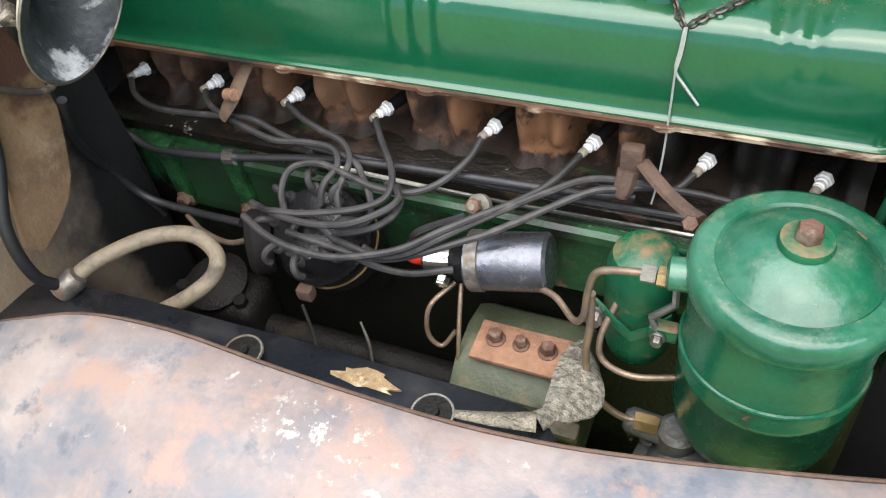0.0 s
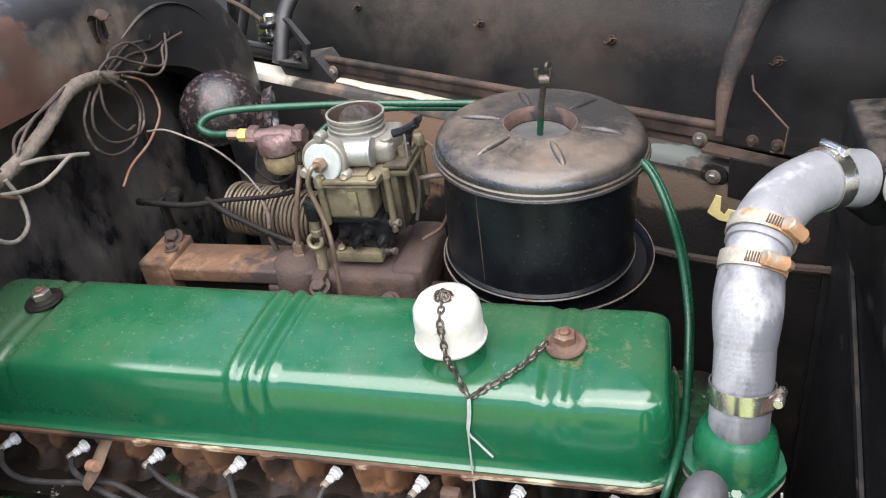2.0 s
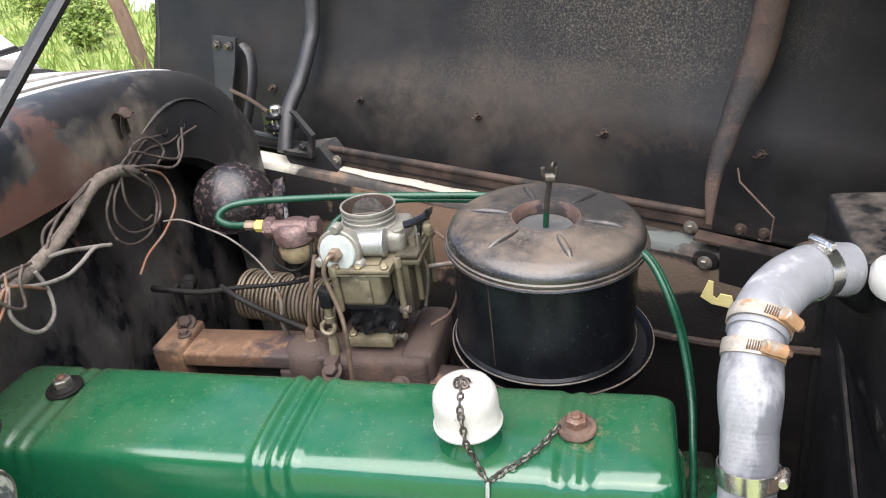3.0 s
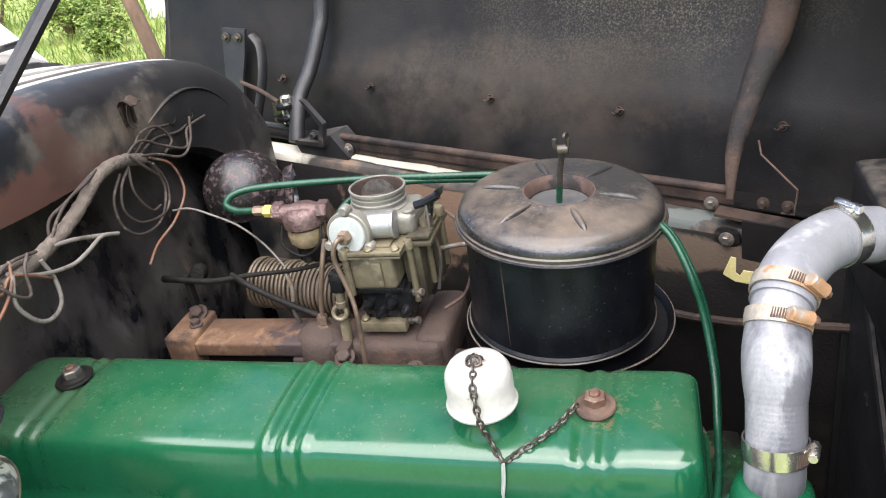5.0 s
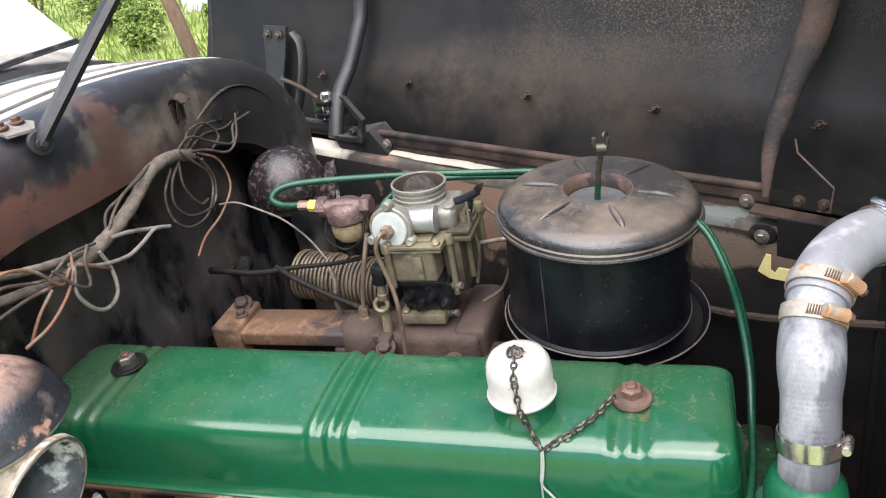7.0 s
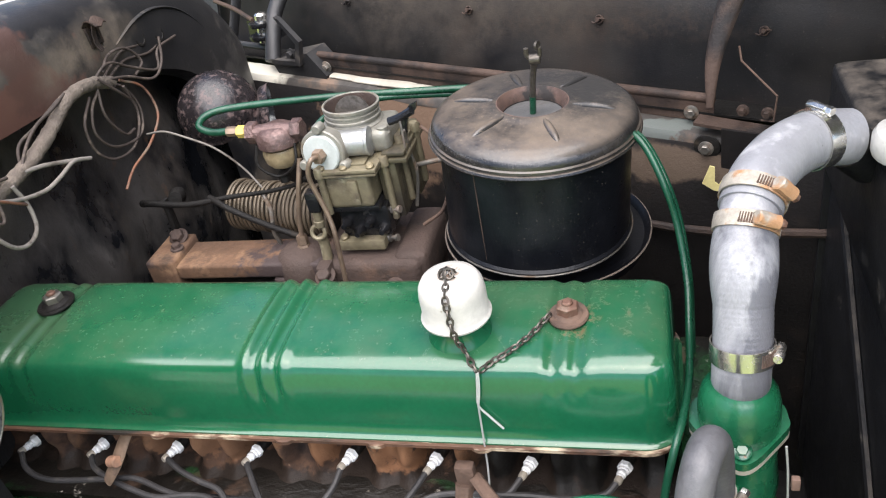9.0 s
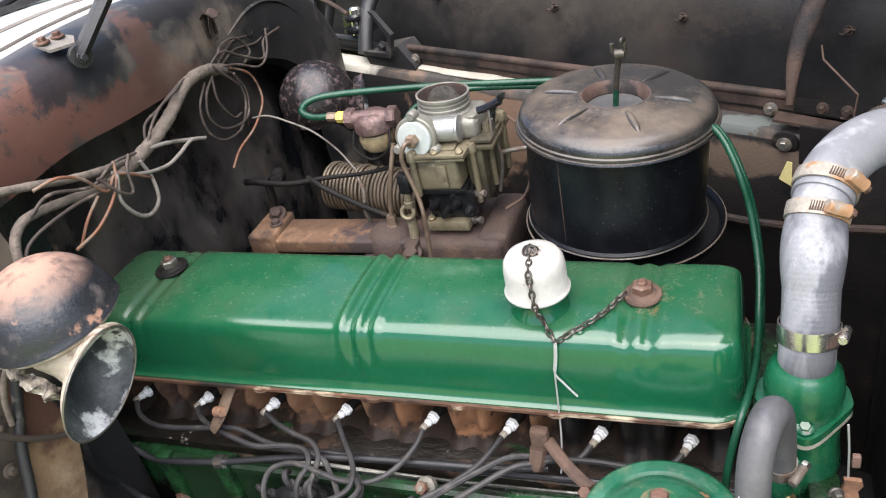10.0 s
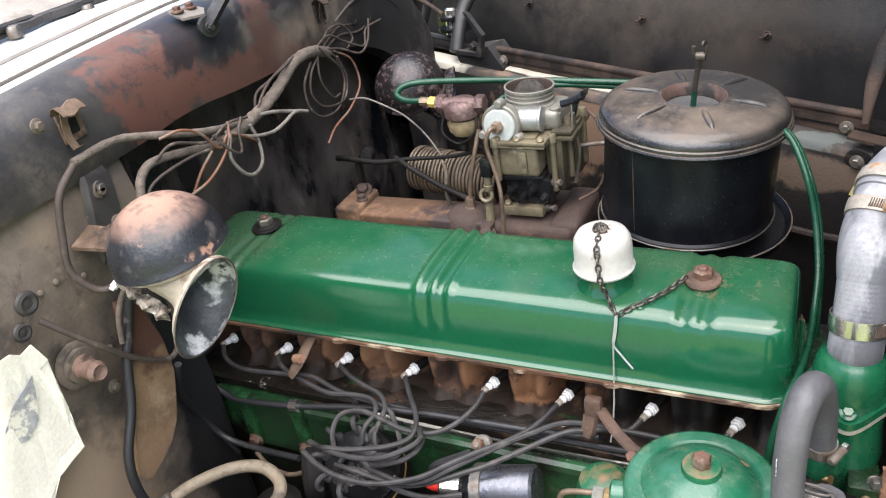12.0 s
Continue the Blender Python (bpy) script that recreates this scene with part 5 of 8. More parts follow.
plate(bm, [(-0.012 + 0.026 * (1 + 0.35 * rnd.uniform(-1, 1)) * math.cos(a) * 1.0, -0.238 + 0.0085 * (1 + 0.6 * rnd.uniform(-1, 1)) * math.sin(a), 0.8335 + 0.0006 * math.cos(a)) for a in [2 * math.pi * k / 18 for k in range(18)]], (0, 0, 0.0022))
part("rust_blister", bm, "ochre", ledge, "flaking ochre rust blister")

# black sheet added to close the bay below
bm = B()
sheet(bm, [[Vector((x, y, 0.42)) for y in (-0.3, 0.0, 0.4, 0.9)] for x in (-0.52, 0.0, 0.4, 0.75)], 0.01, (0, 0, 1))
mesh_thing("undertray", bm, "grime_and_shade", "black sheet closing the engine bay below", "undertray", kind="structure")
# ---------------------------------------------------------------- engine block and head
PLUG_X = (-0.378, -0.285, -0.19, -0.094, 0.013, 0.103, 0.197, 0.285)


def head_face(x, z):
    """How far the head's side stands towards the plugs' side at x and z (negative y is outwards)."""
    y = 0.022
    for k, px in enumerate(PLUG_X):
        y += 0.075 * math.exp(-((x - px) / 0.0175) ** 6) * math.exp(-((z - 0.908) / 0.036) ** 6)
    for a, b in zip(PLUG_X, PLUG_X[1:]):
        for c in (a + (b - a) * 0.32, a + (b - a) * 0.68):
            y -= 0.025 * math.exp(-((x - c) / 0.0125) ** 2) * math.exp(-((z - 0.910) / 0.040) ** 2)
    y -= 0.022 * max(0, (0.888 - z) / 0.022) ** 2
    return y + 0.003 * noise.noise(Vector((x * 60, z * 60, 0))) + 0.006 * noise.noise(Vector((x * 24, z * 30, 5)))


def rounded_outline(x0, x1, y0, y1, r, n=14, step=0.0025):
    pts = []

    def line(a, b):
        k = max(1, int((Vector(b) - Vector(a)).length / step))
        pts.extend([Vector(a).lerp(Vector(b), i / k) for i in range(k)])

    def arc(cx, cy, a0):
        pts.extend([Vector((cx + r * math.cos(a0 + math.pi / 2 * i / n), cy + r * math.sin(a0 + math.pi / 2 * i / n))) for i in range(n)])

    line((x0 + r, y0), (x1 - r, y0))
    arc(x1 - r, y0 + r, -math.pi / 2)
    line((x1, y0 + r), (x1, y1 - r))
    arc(x1 - r, y1 - r, 0)
    line((x1 - r, y1), (x0 + r, y1))
    arc(x0 + r, y1 - r, math.pi / 2)
    line((x0, y1 - r), (x0, y0 + r))
    arc(x0 + r, y0 + r, math.pi)
    return pts


engine = thing("engine_block", (0, 0.06, 0.45), "long straight eight engine block, oily green over rust", "engine")
bm = B()
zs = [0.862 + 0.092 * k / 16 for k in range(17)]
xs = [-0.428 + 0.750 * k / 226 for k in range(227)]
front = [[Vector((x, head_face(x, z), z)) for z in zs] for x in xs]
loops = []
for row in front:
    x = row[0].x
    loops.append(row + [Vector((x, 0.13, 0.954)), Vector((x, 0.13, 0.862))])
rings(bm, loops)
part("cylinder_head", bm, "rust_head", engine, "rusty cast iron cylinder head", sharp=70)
bm = B()
plate(bm, [(q.x, q.y, 0.9540) for q in rounded_outline(-0.428, 0.340, -0.0288, 0.147, 0.034, 8, 0.02)], (0, 0, 0.0034))
for x in (-0.37, -0.17, -0.03, 0.065, 0.165):
    lathe(bm, [(0.014, -0.002), (0.014, 0.002)], (x, -0.018, 0.9552), (0, 0, 1), 16)
part("cover_gasket", bm, "gasket", engine, "crusty brown cover gasket lip")
bm = B()
loops = [[Vector((x, y, z)) for y, z in ((-0.030, 0.866), (-0.036, 0.862), (-0.036, 0.852), (-0.030, 0.846), (0.15, 0.846), (0.15, 0.866))] for x in [-0.432 + 0.792 * k / 30 for k in range(31)]]
rings(bm, loops)
part("head_gasket_ledge", bm, "ledge_dark", engine, "oily dark ledge below the head")
bm = B()
tube(bm, [(-0.16, -0.033, 0.869), (0.0, -0.035, 0.867), (0.2, -0.033, 0.869), (0.34, -0.030, 0.869)], 0.0034, 8, 6)
part("vacuum_pipe", bm, "wire_black", engine)
bm = B()
tube(bm, [(-0.16, -0.041, 0.858), (0.0, -0.043, 0.856), (0.2, -0.041, 0.858), (0.34, -0.038, 0.858)], 0.0022, 8, 6)
part("worn_lip", bm, "worn_strip", engine)
bm = B()
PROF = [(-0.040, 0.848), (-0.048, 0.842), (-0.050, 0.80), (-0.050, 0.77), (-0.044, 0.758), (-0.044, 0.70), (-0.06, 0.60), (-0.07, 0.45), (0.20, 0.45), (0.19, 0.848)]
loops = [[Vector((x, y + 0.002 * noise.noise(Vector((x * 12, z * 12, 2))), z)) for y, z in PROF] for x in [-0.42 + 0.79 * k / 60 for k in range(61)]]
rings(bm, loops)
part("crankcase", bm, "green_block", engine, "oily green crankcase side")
bm = B()
loops = []
for ins, y in ((0, -0.049), (0, -0.054), (0.004, -0.058), (0.012, -0.058), (0.016, -0.0555)):
    loops.append([(-0.345 + ins, y, 0.770 + ins), (-0.345 + ins, y, 0.855 - ins), (0.265 - ins, y, 0.855 - ins), (0.265 - ins, y, 0.770 + ins)])
rings(bm, loops)
part("pushrod_cover", bm, "green_side", engine)
bm = B()
tube(bm, [(0.205 + 0.046 * math.cos(a), -0.0585, 0.872 - 0.046 + 0.03 * math.sin(a)) for a in [math.pi * k / 12 for k in range(13)]], 0.0022, 6, 2)
part("pressed_arc", bm, "green_worn", engine)
for x in (-0.327, -0.242):
    bm = B()
    box(bm, x - 0.010, x + 0.010, -0.064, -0.05, 0.775, 0.862, 0.004)
    part("rib", bm, "green_block", engine)
for x, z in ((-0.327, 0.785), (-0.242, 0.79), (0.05, 0.79), (-0.05, 0.79)):
    bolt(engine, (x, -0.062, z), (0, -1, 0), 0.008, 0.007, "rusty_bolt", 0.011)
bm = B()
box(bm, 0.335, 0.375, -0.02, 0.16, 0.60, 0.93, 0.012)
box(bm, 0.30, 0.36, -0.09, 0.02, 0.55, 0.80, 0.02)
part("front_cover", bm, "green_block", engine)

# ---------------------------------------------------------------- valve cover
cover = thing("valve_cover", (-0.03, 0.057, 0.956), "glossy green rocker cover with pressed ridges, dusty on top", "valve cover")


CX0, CX1, CY0, CY1 = -0.420, 0.336, -0.020, 0.138


def ridge(x, depth):
    """Pressed ridges: long ones mid-cover, short ones below the two hold-down nuts."""
    out = 0.0
    for off, h in ((-0.0200, 0.0034), (-0.0100, -0.0030), (0.0, 0.0040), (0.0100, -0.0030), (0.0200, 0.0034)):
        out += h * math.exp(-((x + 0.037 - off) / 0.0046) ** 2) * min(1.0, max(0.0, (depth - 0.05) / 0.4))
    for c in (0.243, -0.324):
        rise = min(1.0, max(0.0, (depth - 0.20) / 0.45))
        for off, h in ((-0.020, 0.0012), (-0.010, -0.0018), (0.0, 0.0014), (0.010, -0.0018), (0.020, 0.0012)):
            out += h * math.exp(-((x - c - off) / 0.0050) ** 2) * rise
        out -= 0.0030 * math.exp(-((x - c) / 0.024) ** 4) * max(0.0, (depth - 0.6) / 0.4)
    return out


# inset from the rim, height, share of the ridges' depth
STEPS = [(-0.0050, 0.9572, 0), (-0.0050, 0.9590, 0), (-0.0020, 0.9602, 0.0), (0.0, 0.9625, 0.02), (0.0008, 0.976, 0.06), (0.0016, 0.992, 0.14), (0.0024, 1.006, 0.26), (0.0033, 1.0185, 0.42), (0.0045, 1.0256, 0.56), (0.0064, 1.0302, 0.70), (0.0090, 1.0331, 0.82), (0.0127, 1.0352, 0.92), (0.0176, 1.0368, 1.0), (0.0240, 1.0379, 1.0), (0.034, 1.0388, 1.0), (0.046, 1.0394, 1.0), (0.060, 1.0398, 1.0), (0.072, 1.0399, 1.0)]


def crown(d):
    """Height of the cover's top at a distance d in from its rim."""
    for (a, za, _), (b, zb, _) in zip(STEPS[3:], STEPS[4:]):
        if d <= b:
            return za + (zb - za) * max(0.0, d - a) / (b - a)
    return STEPS[-1][1]


loops = []
for inset, z, depth in STEPS:
    r = max(0.004, 0.030 - max(0, inset) * 0.35)
    base = rounded_outline(CX0, CX1, CY0, CY1, 0.030)
    loop = []
    for p in base:
        cx = min(max(p.x, CX0 + 0.030), CX1 - 0.030)
        cy = min(max(p.y, CY0 + 0.030), CY1 - 0.030)
        ex, ey = p.x - cx, p.y - cy
        l = math.hypot(ex, ey)
        ix = cx + ex * (1 - inset / l) if inset <= 0.028 else cx + ex * (1 - 0.028 / l)
        iy = cy + ey * (1 - inset / l) if inset <= 0.028 else cy + ey * (1 - 0.028 / l)
        if inset > 0.028:
            mid = (CY0 + CY1) / 2
            k = (inset - 0.028) / (0.079 - 0.028)
            iy = iy + (mid - iy) * k
        # the plug side leans back towards the crease
        lean = 0.0060 * max(0.0, -ey / l) * min(1.0, max(0.0, (z - 0.9625) / 0.066)) ** 2
        iy += lean * (1.0 - max(0.0, inset - 0.028) / 0.051)
        # and its far edge runs slightly askew
        iy -= 0.0125 * max(0.0, ey / l) * (p.x - CX0) / (CX1 - CX0) * (1.0 - max(0.0, inset - 0.028) / 0.051)
        h = ridge(p.x, depth)
        if inset > 0.028:
            z = crown(min(inset, ix - CX0, CX1 - ix))
        z_lift = -0.0030 * math.exp(-((ix + 0.175) / 0.105) ** 4) * max(0.0, -ey / l) * min(1.0, max(0.0, z - 0.9625) / 0.06) * (1.0 - min(1.0, max(0.0, inset - 0.010) / 0.050))
        outward = 1.0 if p.y < 0.06 else -1.0
        slope = min(1.0, depth)
        wave = 0.0005 * noise.noise(Vector((ix * 9, iy * 16, z * 16)))
        loop.append(Vector((ix, iy - outward * (h * (1 - slope) + wave), z + z_lift + h * slope + wave)))
    loops.append(loop)
bm = B()
rings(bm, loops, cap0=False, cap1=False)
bm.verts.ensure_lookup_table()
n_loop = len(loops[0])
last = [bm.verts[len(bm.verts) - n_loop + i] for i in range(n_loop)]
base = rounded_outline(CX0, CX1, CY0, CY1, 0.030)
far = min(range(n_loop), key=lambda i: (base[i] - Vector((CX0 + 0.030, CY1))).length)
for i in range(far // 2 - n_loop // 2, far // 2 + 1):
    quad = []
    for q in (i, i + 1, far - i - 1, far - i):
        v = last[q % n_loop]
        if v not in quad:
            quad.append(v)
    if len(quad) > 2 and bm.faces.get(quad) is None:
        bm.faces.new(quad)
bmesh.ops.holes_fill(bm, edges=[e for e in bm.edges if e.is_boundary and e.verts[0].co.z > 1.03], sides=8)
part("shell", bm, "green", cover, sharp=60)
for x, y, mat, rw in ((0.243, 0.057, "rust_brown", 0.0195), (-0.328, 0.082, "grime_and_shade", 0.0215)):
    bm = B()
    lathe(bm, [(rw * 0.97, 0), (rw, 0.0018), (rw * 0.95, 0.0036), (rw * 0.72, 0.0034), (rw * 0.58, 0.0058), (rw * 0.5, 0.0062)], (x, y, 1.0380), (0, 0, 1), 32, squash=0.94, wob=0.03)
    part("washer", bm, mat, cover)
    bm = B()
    hexa(bm, (x, y, 1.0433), (0, 0, 1), 0.0106, 0.0092)
    part("nut", bm, "rusty_bolt" if x > 0 else "steel", cover)
    bm = B()
    lathe(bm, [(0.0050, 0.0), (0.0050, 0.0025), (0.0036, 0.0040)], (x, y, 1.0520), (0, 0, 1), 16)
    part("stud_end", bm, "rusty_bolt", cover)

# oil filler cap
cap = thing("oil_filler_cap", (0.147, 0.036, 1.04), "white painted domed oil filler cap on the green cover", "filler cap")
bm = B()
lathe(bm, [(0.022, 0), (0.022, 0.015), (0.0296, 0.0185), (0.0318, 0.020), (0.0322, 0.022), (0.0310, 0.0235), (0.0298, 0.0252), (0.0300, 0.045), (0.0288, 0.0540), (0.0248, 0.0606), (0.016, 0.0640), (0.001, 0.0645)], (0.147, 0.036, 1.039), (0, 0, 1), 40)
part("dome", bm, "cap_white", cap)
bm = B()
lathe(bm, [(0.031, -0.006), (0.029, 0.004), (0.0255, 0.008), (0.025, 0.0165)], (0.147, 0.036, 1.037), (0, 0, 1), 32, cap0=False, cap1=False)
part("neck", bm, "green", cap)
bm = B()
for k in range(5):
    a = k * 1.3
    torus(bm, (0.147 + 0.005 * math.cos(a), 0.034 + 0.005 * math.sin(a), 1.1050 + 0.0008 * k), (math.cos(a), math.sin(a), 0.8), 0.0045, 0.0011, 12, 5)
part("chain_knot", bm, "chain", cap, "knotted chain end")


def link_chain(pts, name, label, pitch=0.0062):
    t = thing(name, pts[0], label, "chain", "chain on the oil cap")
    path = spline(pts, 24)
    acc, k, last = 0.0, 0, path[0]
    for a, b in zip(path, path[1:]):
        acc += (b - a).length
        if acc >= pitch:
            acc = 0.0
            d = (b - a).normalized()
            _, u, v = frame_of(d)
            s, w = (u, v) if k % 2 else (v, u)
            bm = B()
            tube(bm, [b + d * 0.0042 * math.cos(q) + s * 0.0026 * math.sin(q) for q in [2 * math.pi * i / 10 for i in range(11)]], 0.00115, 5, 1, smooth=False)
            part("link", bm, "chain", t)
            k += 1


link_chain([(0.147, 0.031, 1.1050), (0.149, 0.009, 1.099), (0.1505, 0.0035, 1.083), (0.153, 0.0, 1.062), (0.158, 0.003, 1.045), (0.164, -0.004, 1.037), (0.170, -0.011, 1.031)], "cap_chain", "dark chain hanging over the white oil cap")
link_chain([(0.170, -0.011, 1.031), (0.182, -0.003, 1.037), (0.198, 0.008, 1.0415), (0.213, 0.027, 1.0425), (0.224, 0.047, 1.0438), (0.228, 0.053, 1.0440)], "cap_chain", "dark chain from the hold-down washer to the wire")
tie = thing("tie_wire", (0.170, -0.013, 1.031), "bright twisted tie wire hanging from the chain", "wire")
bm = B()
tube(bm, [(0.170, -0.013, 1.033), (0.169, -0.017, 1.018), (0.168, -0.020, 1.002), (0.176, -0.021, 0.990), (0.187, -0.022, 0.976)], 0.0011, 6, 5)
tube(bm, [(0.171, -0.012, 1.033), (0.1705, -0.017, 1.017), (0.168, -0.021, 1.001)], 0.0010, 6, 5)
part("short_end", bm, "wire_tie", tie)
bm = B()
tube(bm, [(0.168, -0.021, 1.002), (0.168, -0.025, 0.97), (0.1675, -0.030, 0.93), (0.1655, -0.036, 0.898), (0.164, -0.040, 0.885)], 0.0009, 6, 5)
part("long_end", bm, "wire_tie", tie)

# ---------------------------------------------------------------- spark plugs and ignition leads


def spark_plug():
    t = thing("spark_plug", (PLUG_X[0], 0.0, 0.9), "white porcelain spark plug in the rusty head", "spark plug", "spark plugs")
    d = Vector((-0.31, -0.94, 0.08)).normalized()
    o = Vector((PLUG_X[0], 0.0, 0.9)) + d * 0.003
    bm = B()
    lathe(bm, [(0.0060, -0.095), (0.0060, -0.010)], o, d, 20)
    part("threaded_body", bm, "grime_and_shade", t)
    bm = B()
    hexa(bm, o + d * -0.011, d, 0.0072, 0.0055)
    part("hex_shell", bm, "plug_hex", t)
    bm = B()
    lathe(bm, [(0.0054, -0.006), (0.0054, -0.0035), (0.0038, -0.0028), (0.0047, -0.0012), (0.0047, 0.0018), (0.0036, 0.0028), (0.0040, 0.0040), (0.0034, 0.006)], o, d, 20)
    part("porcelain", bm, "porcelain", t)
    bm = B()
    lathe(bm, [(0.0028, 0.0055), (0.0039, 0.0062), (0.0039, 0.0105), (0.0032, 0.0125)], o, d, 14)
    part("terminal_cap", bm, "plug_terminal", t)
    return t


first_plug = spark_plug()
for px in PLUG_X[1:]:
    q = copy_thing(first_plug, pose(px, 0.0, 0.9))
for q in [o for o in scene.objects if o.name.startswith("spark_plug")][6:]:
    q["label"] = "white porcelain spark plug in the oily black head"



def lead(*pts, label="grey rubber ignition lead from plug to distributor"):
    bm = B()
    tube(bm, pts, 0.0032, 8, 7)
    return mesh_thing("ignition_lead", bm, "wire", label, "ignition lead", "ignition leads")


lead((-0.382, -0.012, 0.901), (-0.365, -0.030, 0.893), (-0.327, -0.040, 0.890), (-0.255, -0.036, 0.892), (-0.221, -0.034, 0.893), (-0.171, -0.047, 0.889), (-0.106, -0.055, 0.887), (-0.084, -0.072, 0.882), (-0.068, -0.092, 0.876), (-0.066, -0.108, 0.868), (-0.092, -0.116, 0.862))
lead((-0.2885, -0.011, 0.901), (-0.276, -0.026, 0.896), (-0.247, -0.039, 0.895), (-0.214, -0.050, 0.895), (-0.182, -0.056, 0.893), (-0.150, -0.052, 0.894), (-0.122, -0.054, 0.894), (-0.110, -0.069, 0.890), (-0.116, -0.089, 0.882), (-0.118, -0.098, 0.866))
lead((-0.1935, -0.011, 0.901), (-0.171, -0.023, 0.896), (-0.145, -0.033, 0.894), (-0.118, -0.042, 0.893), (-0.104, -0.056, 0.889), (-0.102, -0.072, 0.884), (-0.104, -0.088, 0.876), (-0.100, -0.098, 0.862))
lead((-0.0975, -0.011, 0.901), (-0.079, -0.036, 0.895), (-0.061, -0.059, 0.892), (-0.051, -0.079, 0.891), (-0.053, -0.094, 0.886), (-0.070, -0.107, 0.883), (-0.096, -0.116, 0.880), (-0.124, -0.123, 0.878), (-0.151, -0.125, 0.876), (-0.168, -0.118, 0.864))
lead((0.0095, -0.011, 0.901), (0.004, -0.035, 0.893), (-0.012, -0.063, 0.887), (-0.035, -0.079, 0.884), (-0.068, -0.081, 0.884), (-0.101, -0.075, 0.888), (-0.130, -0.071, 0.890), (-0.153, -0.080, 0.886), (-0.156, -0.098, 0.877), (-0.152, -0.110, 0.860))
lead((0.0995, -0.011, 0.901), (0.082, -0.046, 0.894), (0.060, -0.073, 0.892), (0.035, -0.097, 0.892), (0.008, -0.117, 0.886), (-0.017, -0.137, 0.880), (-0.043, -0.149, 0.877), (-0.076, -0.158, 0.874), (-0.113, -0.158, 0.874), (-0.142, -0.152, 0.876), (-0.172, -0.139, 0.878))
lead((0.1935, -0.011, 0.901), (0.178, -0.028, 0.893), (0.150, -0.034, 0.900), (0.112, -0.037, 0.897), (0.082, -0.058, 0.894), (0.048, -0.087, 0.890), (0.013, -0.116, 0.882), (-0.015, -0.136, 0.873), (-0.040, -0.143, 0.870), (-0.063, -0.140, 0.870), (-0.090, -0.132, 0.866))
lead((0.2815, -0.011, 0.901), (0.268, -0.022, 0.893), (0.235, -0.026, 0.889), (0.200, -0.026, 0.891), (0.165, -0.031, 0.895), (0.140, -0.040, 0.896), (0.111, -0.047, 0.890), (0.058, -0.090, 0.880), (0.027, -0.110, 0.874), (-0.035, -0.141, 0.865), (-0.106, -0.139, 0.866), (-0.136, -0.132, 0.860))
lead((-0.183, -0.113, 0.866), (-0.147, -0.126, 0.873), (-0.107, -0.133, 0.880), (-0.072, -0.130, 0.886), (-0.048, -0.115, 0.890), (-0.037, -0.099, 0.892), (-0.044, -0.084, 0.890), (-0.060, -0.072, 0.882), label="grey rubber lead looping over the distributor")
lead((-0.096, -0.126, 0.862), (-0.071, -0.126, 0.872), (-0.050, -0.119, 0.878), (-0.039, -0.104, 0.881), (-0.040, -0.088, 0.882), (-0.052, -0.070, 0.880), label="grey rubber lead looping over the distributor")
lead((0.016, -0.118, 0.842), (-0.020, -0.136, 0.846), (-0.060, -0.140, 0.856), (-0.100, -0.126, 0.868), (-0.128, -0.116, 0.872), label="grey rubber lead from coil to distributor")

# distributor
dist = thing("distributor", (-0.12, -0.10, 0.76), "black distributor under looped ignition leads", "distributor")
DA = Vector((-0.05, -0.45, 0.89)).normalized()
DO = Vector((-0.127, -0.094, 0.816))
bm = B()
lathe(bm, [(0.028, -0.11), (0.028, -0.05), (0.046, -0.035), (0.048, 0.0), (0.046, 0.004)], DO, DA, 32)
part("body", bm, "grime_and_shade", dist)
bm = B()
lathe(bm, [(0.050, 0.002), (0.050, 0.008), (0.046, 0.012), (0.043, 0.028), (0.034, 0.040), (0.012, 0.044)], DO, DA, 32)
part("cap", bm, "black_gloss", dist)
_, du, dv = frame_of(DA)
for k in range(9):
    a = 2 * math.pi * k / 8 + 0.2
    out = (du * math.cos(a) + dv * math.sin(a)) * (0.0 if k == 8 else 1.0)
    p = DO + DA * 0.030 + out * 0.033
    bm = B()
    lathe(bm, [(0.0062, 0), (0.0062, 0.010), (0.0048, 0.013)], p, DA + out * 0.15, 12)
    side = DA.cross(out).normalized() if k < 8 else du
    away = out if k < 8 else dv
    tube(bm, [p + DA * (0.012 + 0.010 * math.sin(q)) + away * 0.008 * (1 - math.cos(q)) + side * 0.002 * q for q in [0.45 * s for s in range(9)]], 0.0034, 8, 2)
    part("boot", bm, "wire", dist, "curled grey rubber boot")
for sgn in (-1, 1):
    bm = B()
    tube(bm, [DO + du * sgn * 0.052 + DA * -0.02, DO + du * sgn * 0.055 + DA * 0.0, DO + du * sgn * 0.050 + DA * 0.016], 0.0026, 6, 4)
    part("spring_clip", bm, "steel", dist)
bm = B()
lathe(bm, [(0.030, 0), (0.032, 0.004), (0.032, 0.018), (0.026, 0.024), (0.010, 0.026)], (-0.178, -0.112, 0.815), (-0.75, -0.55, 0.15), 24)
part("vacuum_unit", bm, "apron", dist, "brownish vacuum advance can")
bm = B()
torus(bm, DO + DA * -0.012, tuple(DA), 0.0478, 0.0014, 30, 5)
part("clamp_ring", bm, "brass", dist)
bm = B()
box(bm, -0.138, -0.122, -0.150, -0.138, 0.782, 0.797, 0.003)
part("terminal_block", bm, "rust_brown", dist)
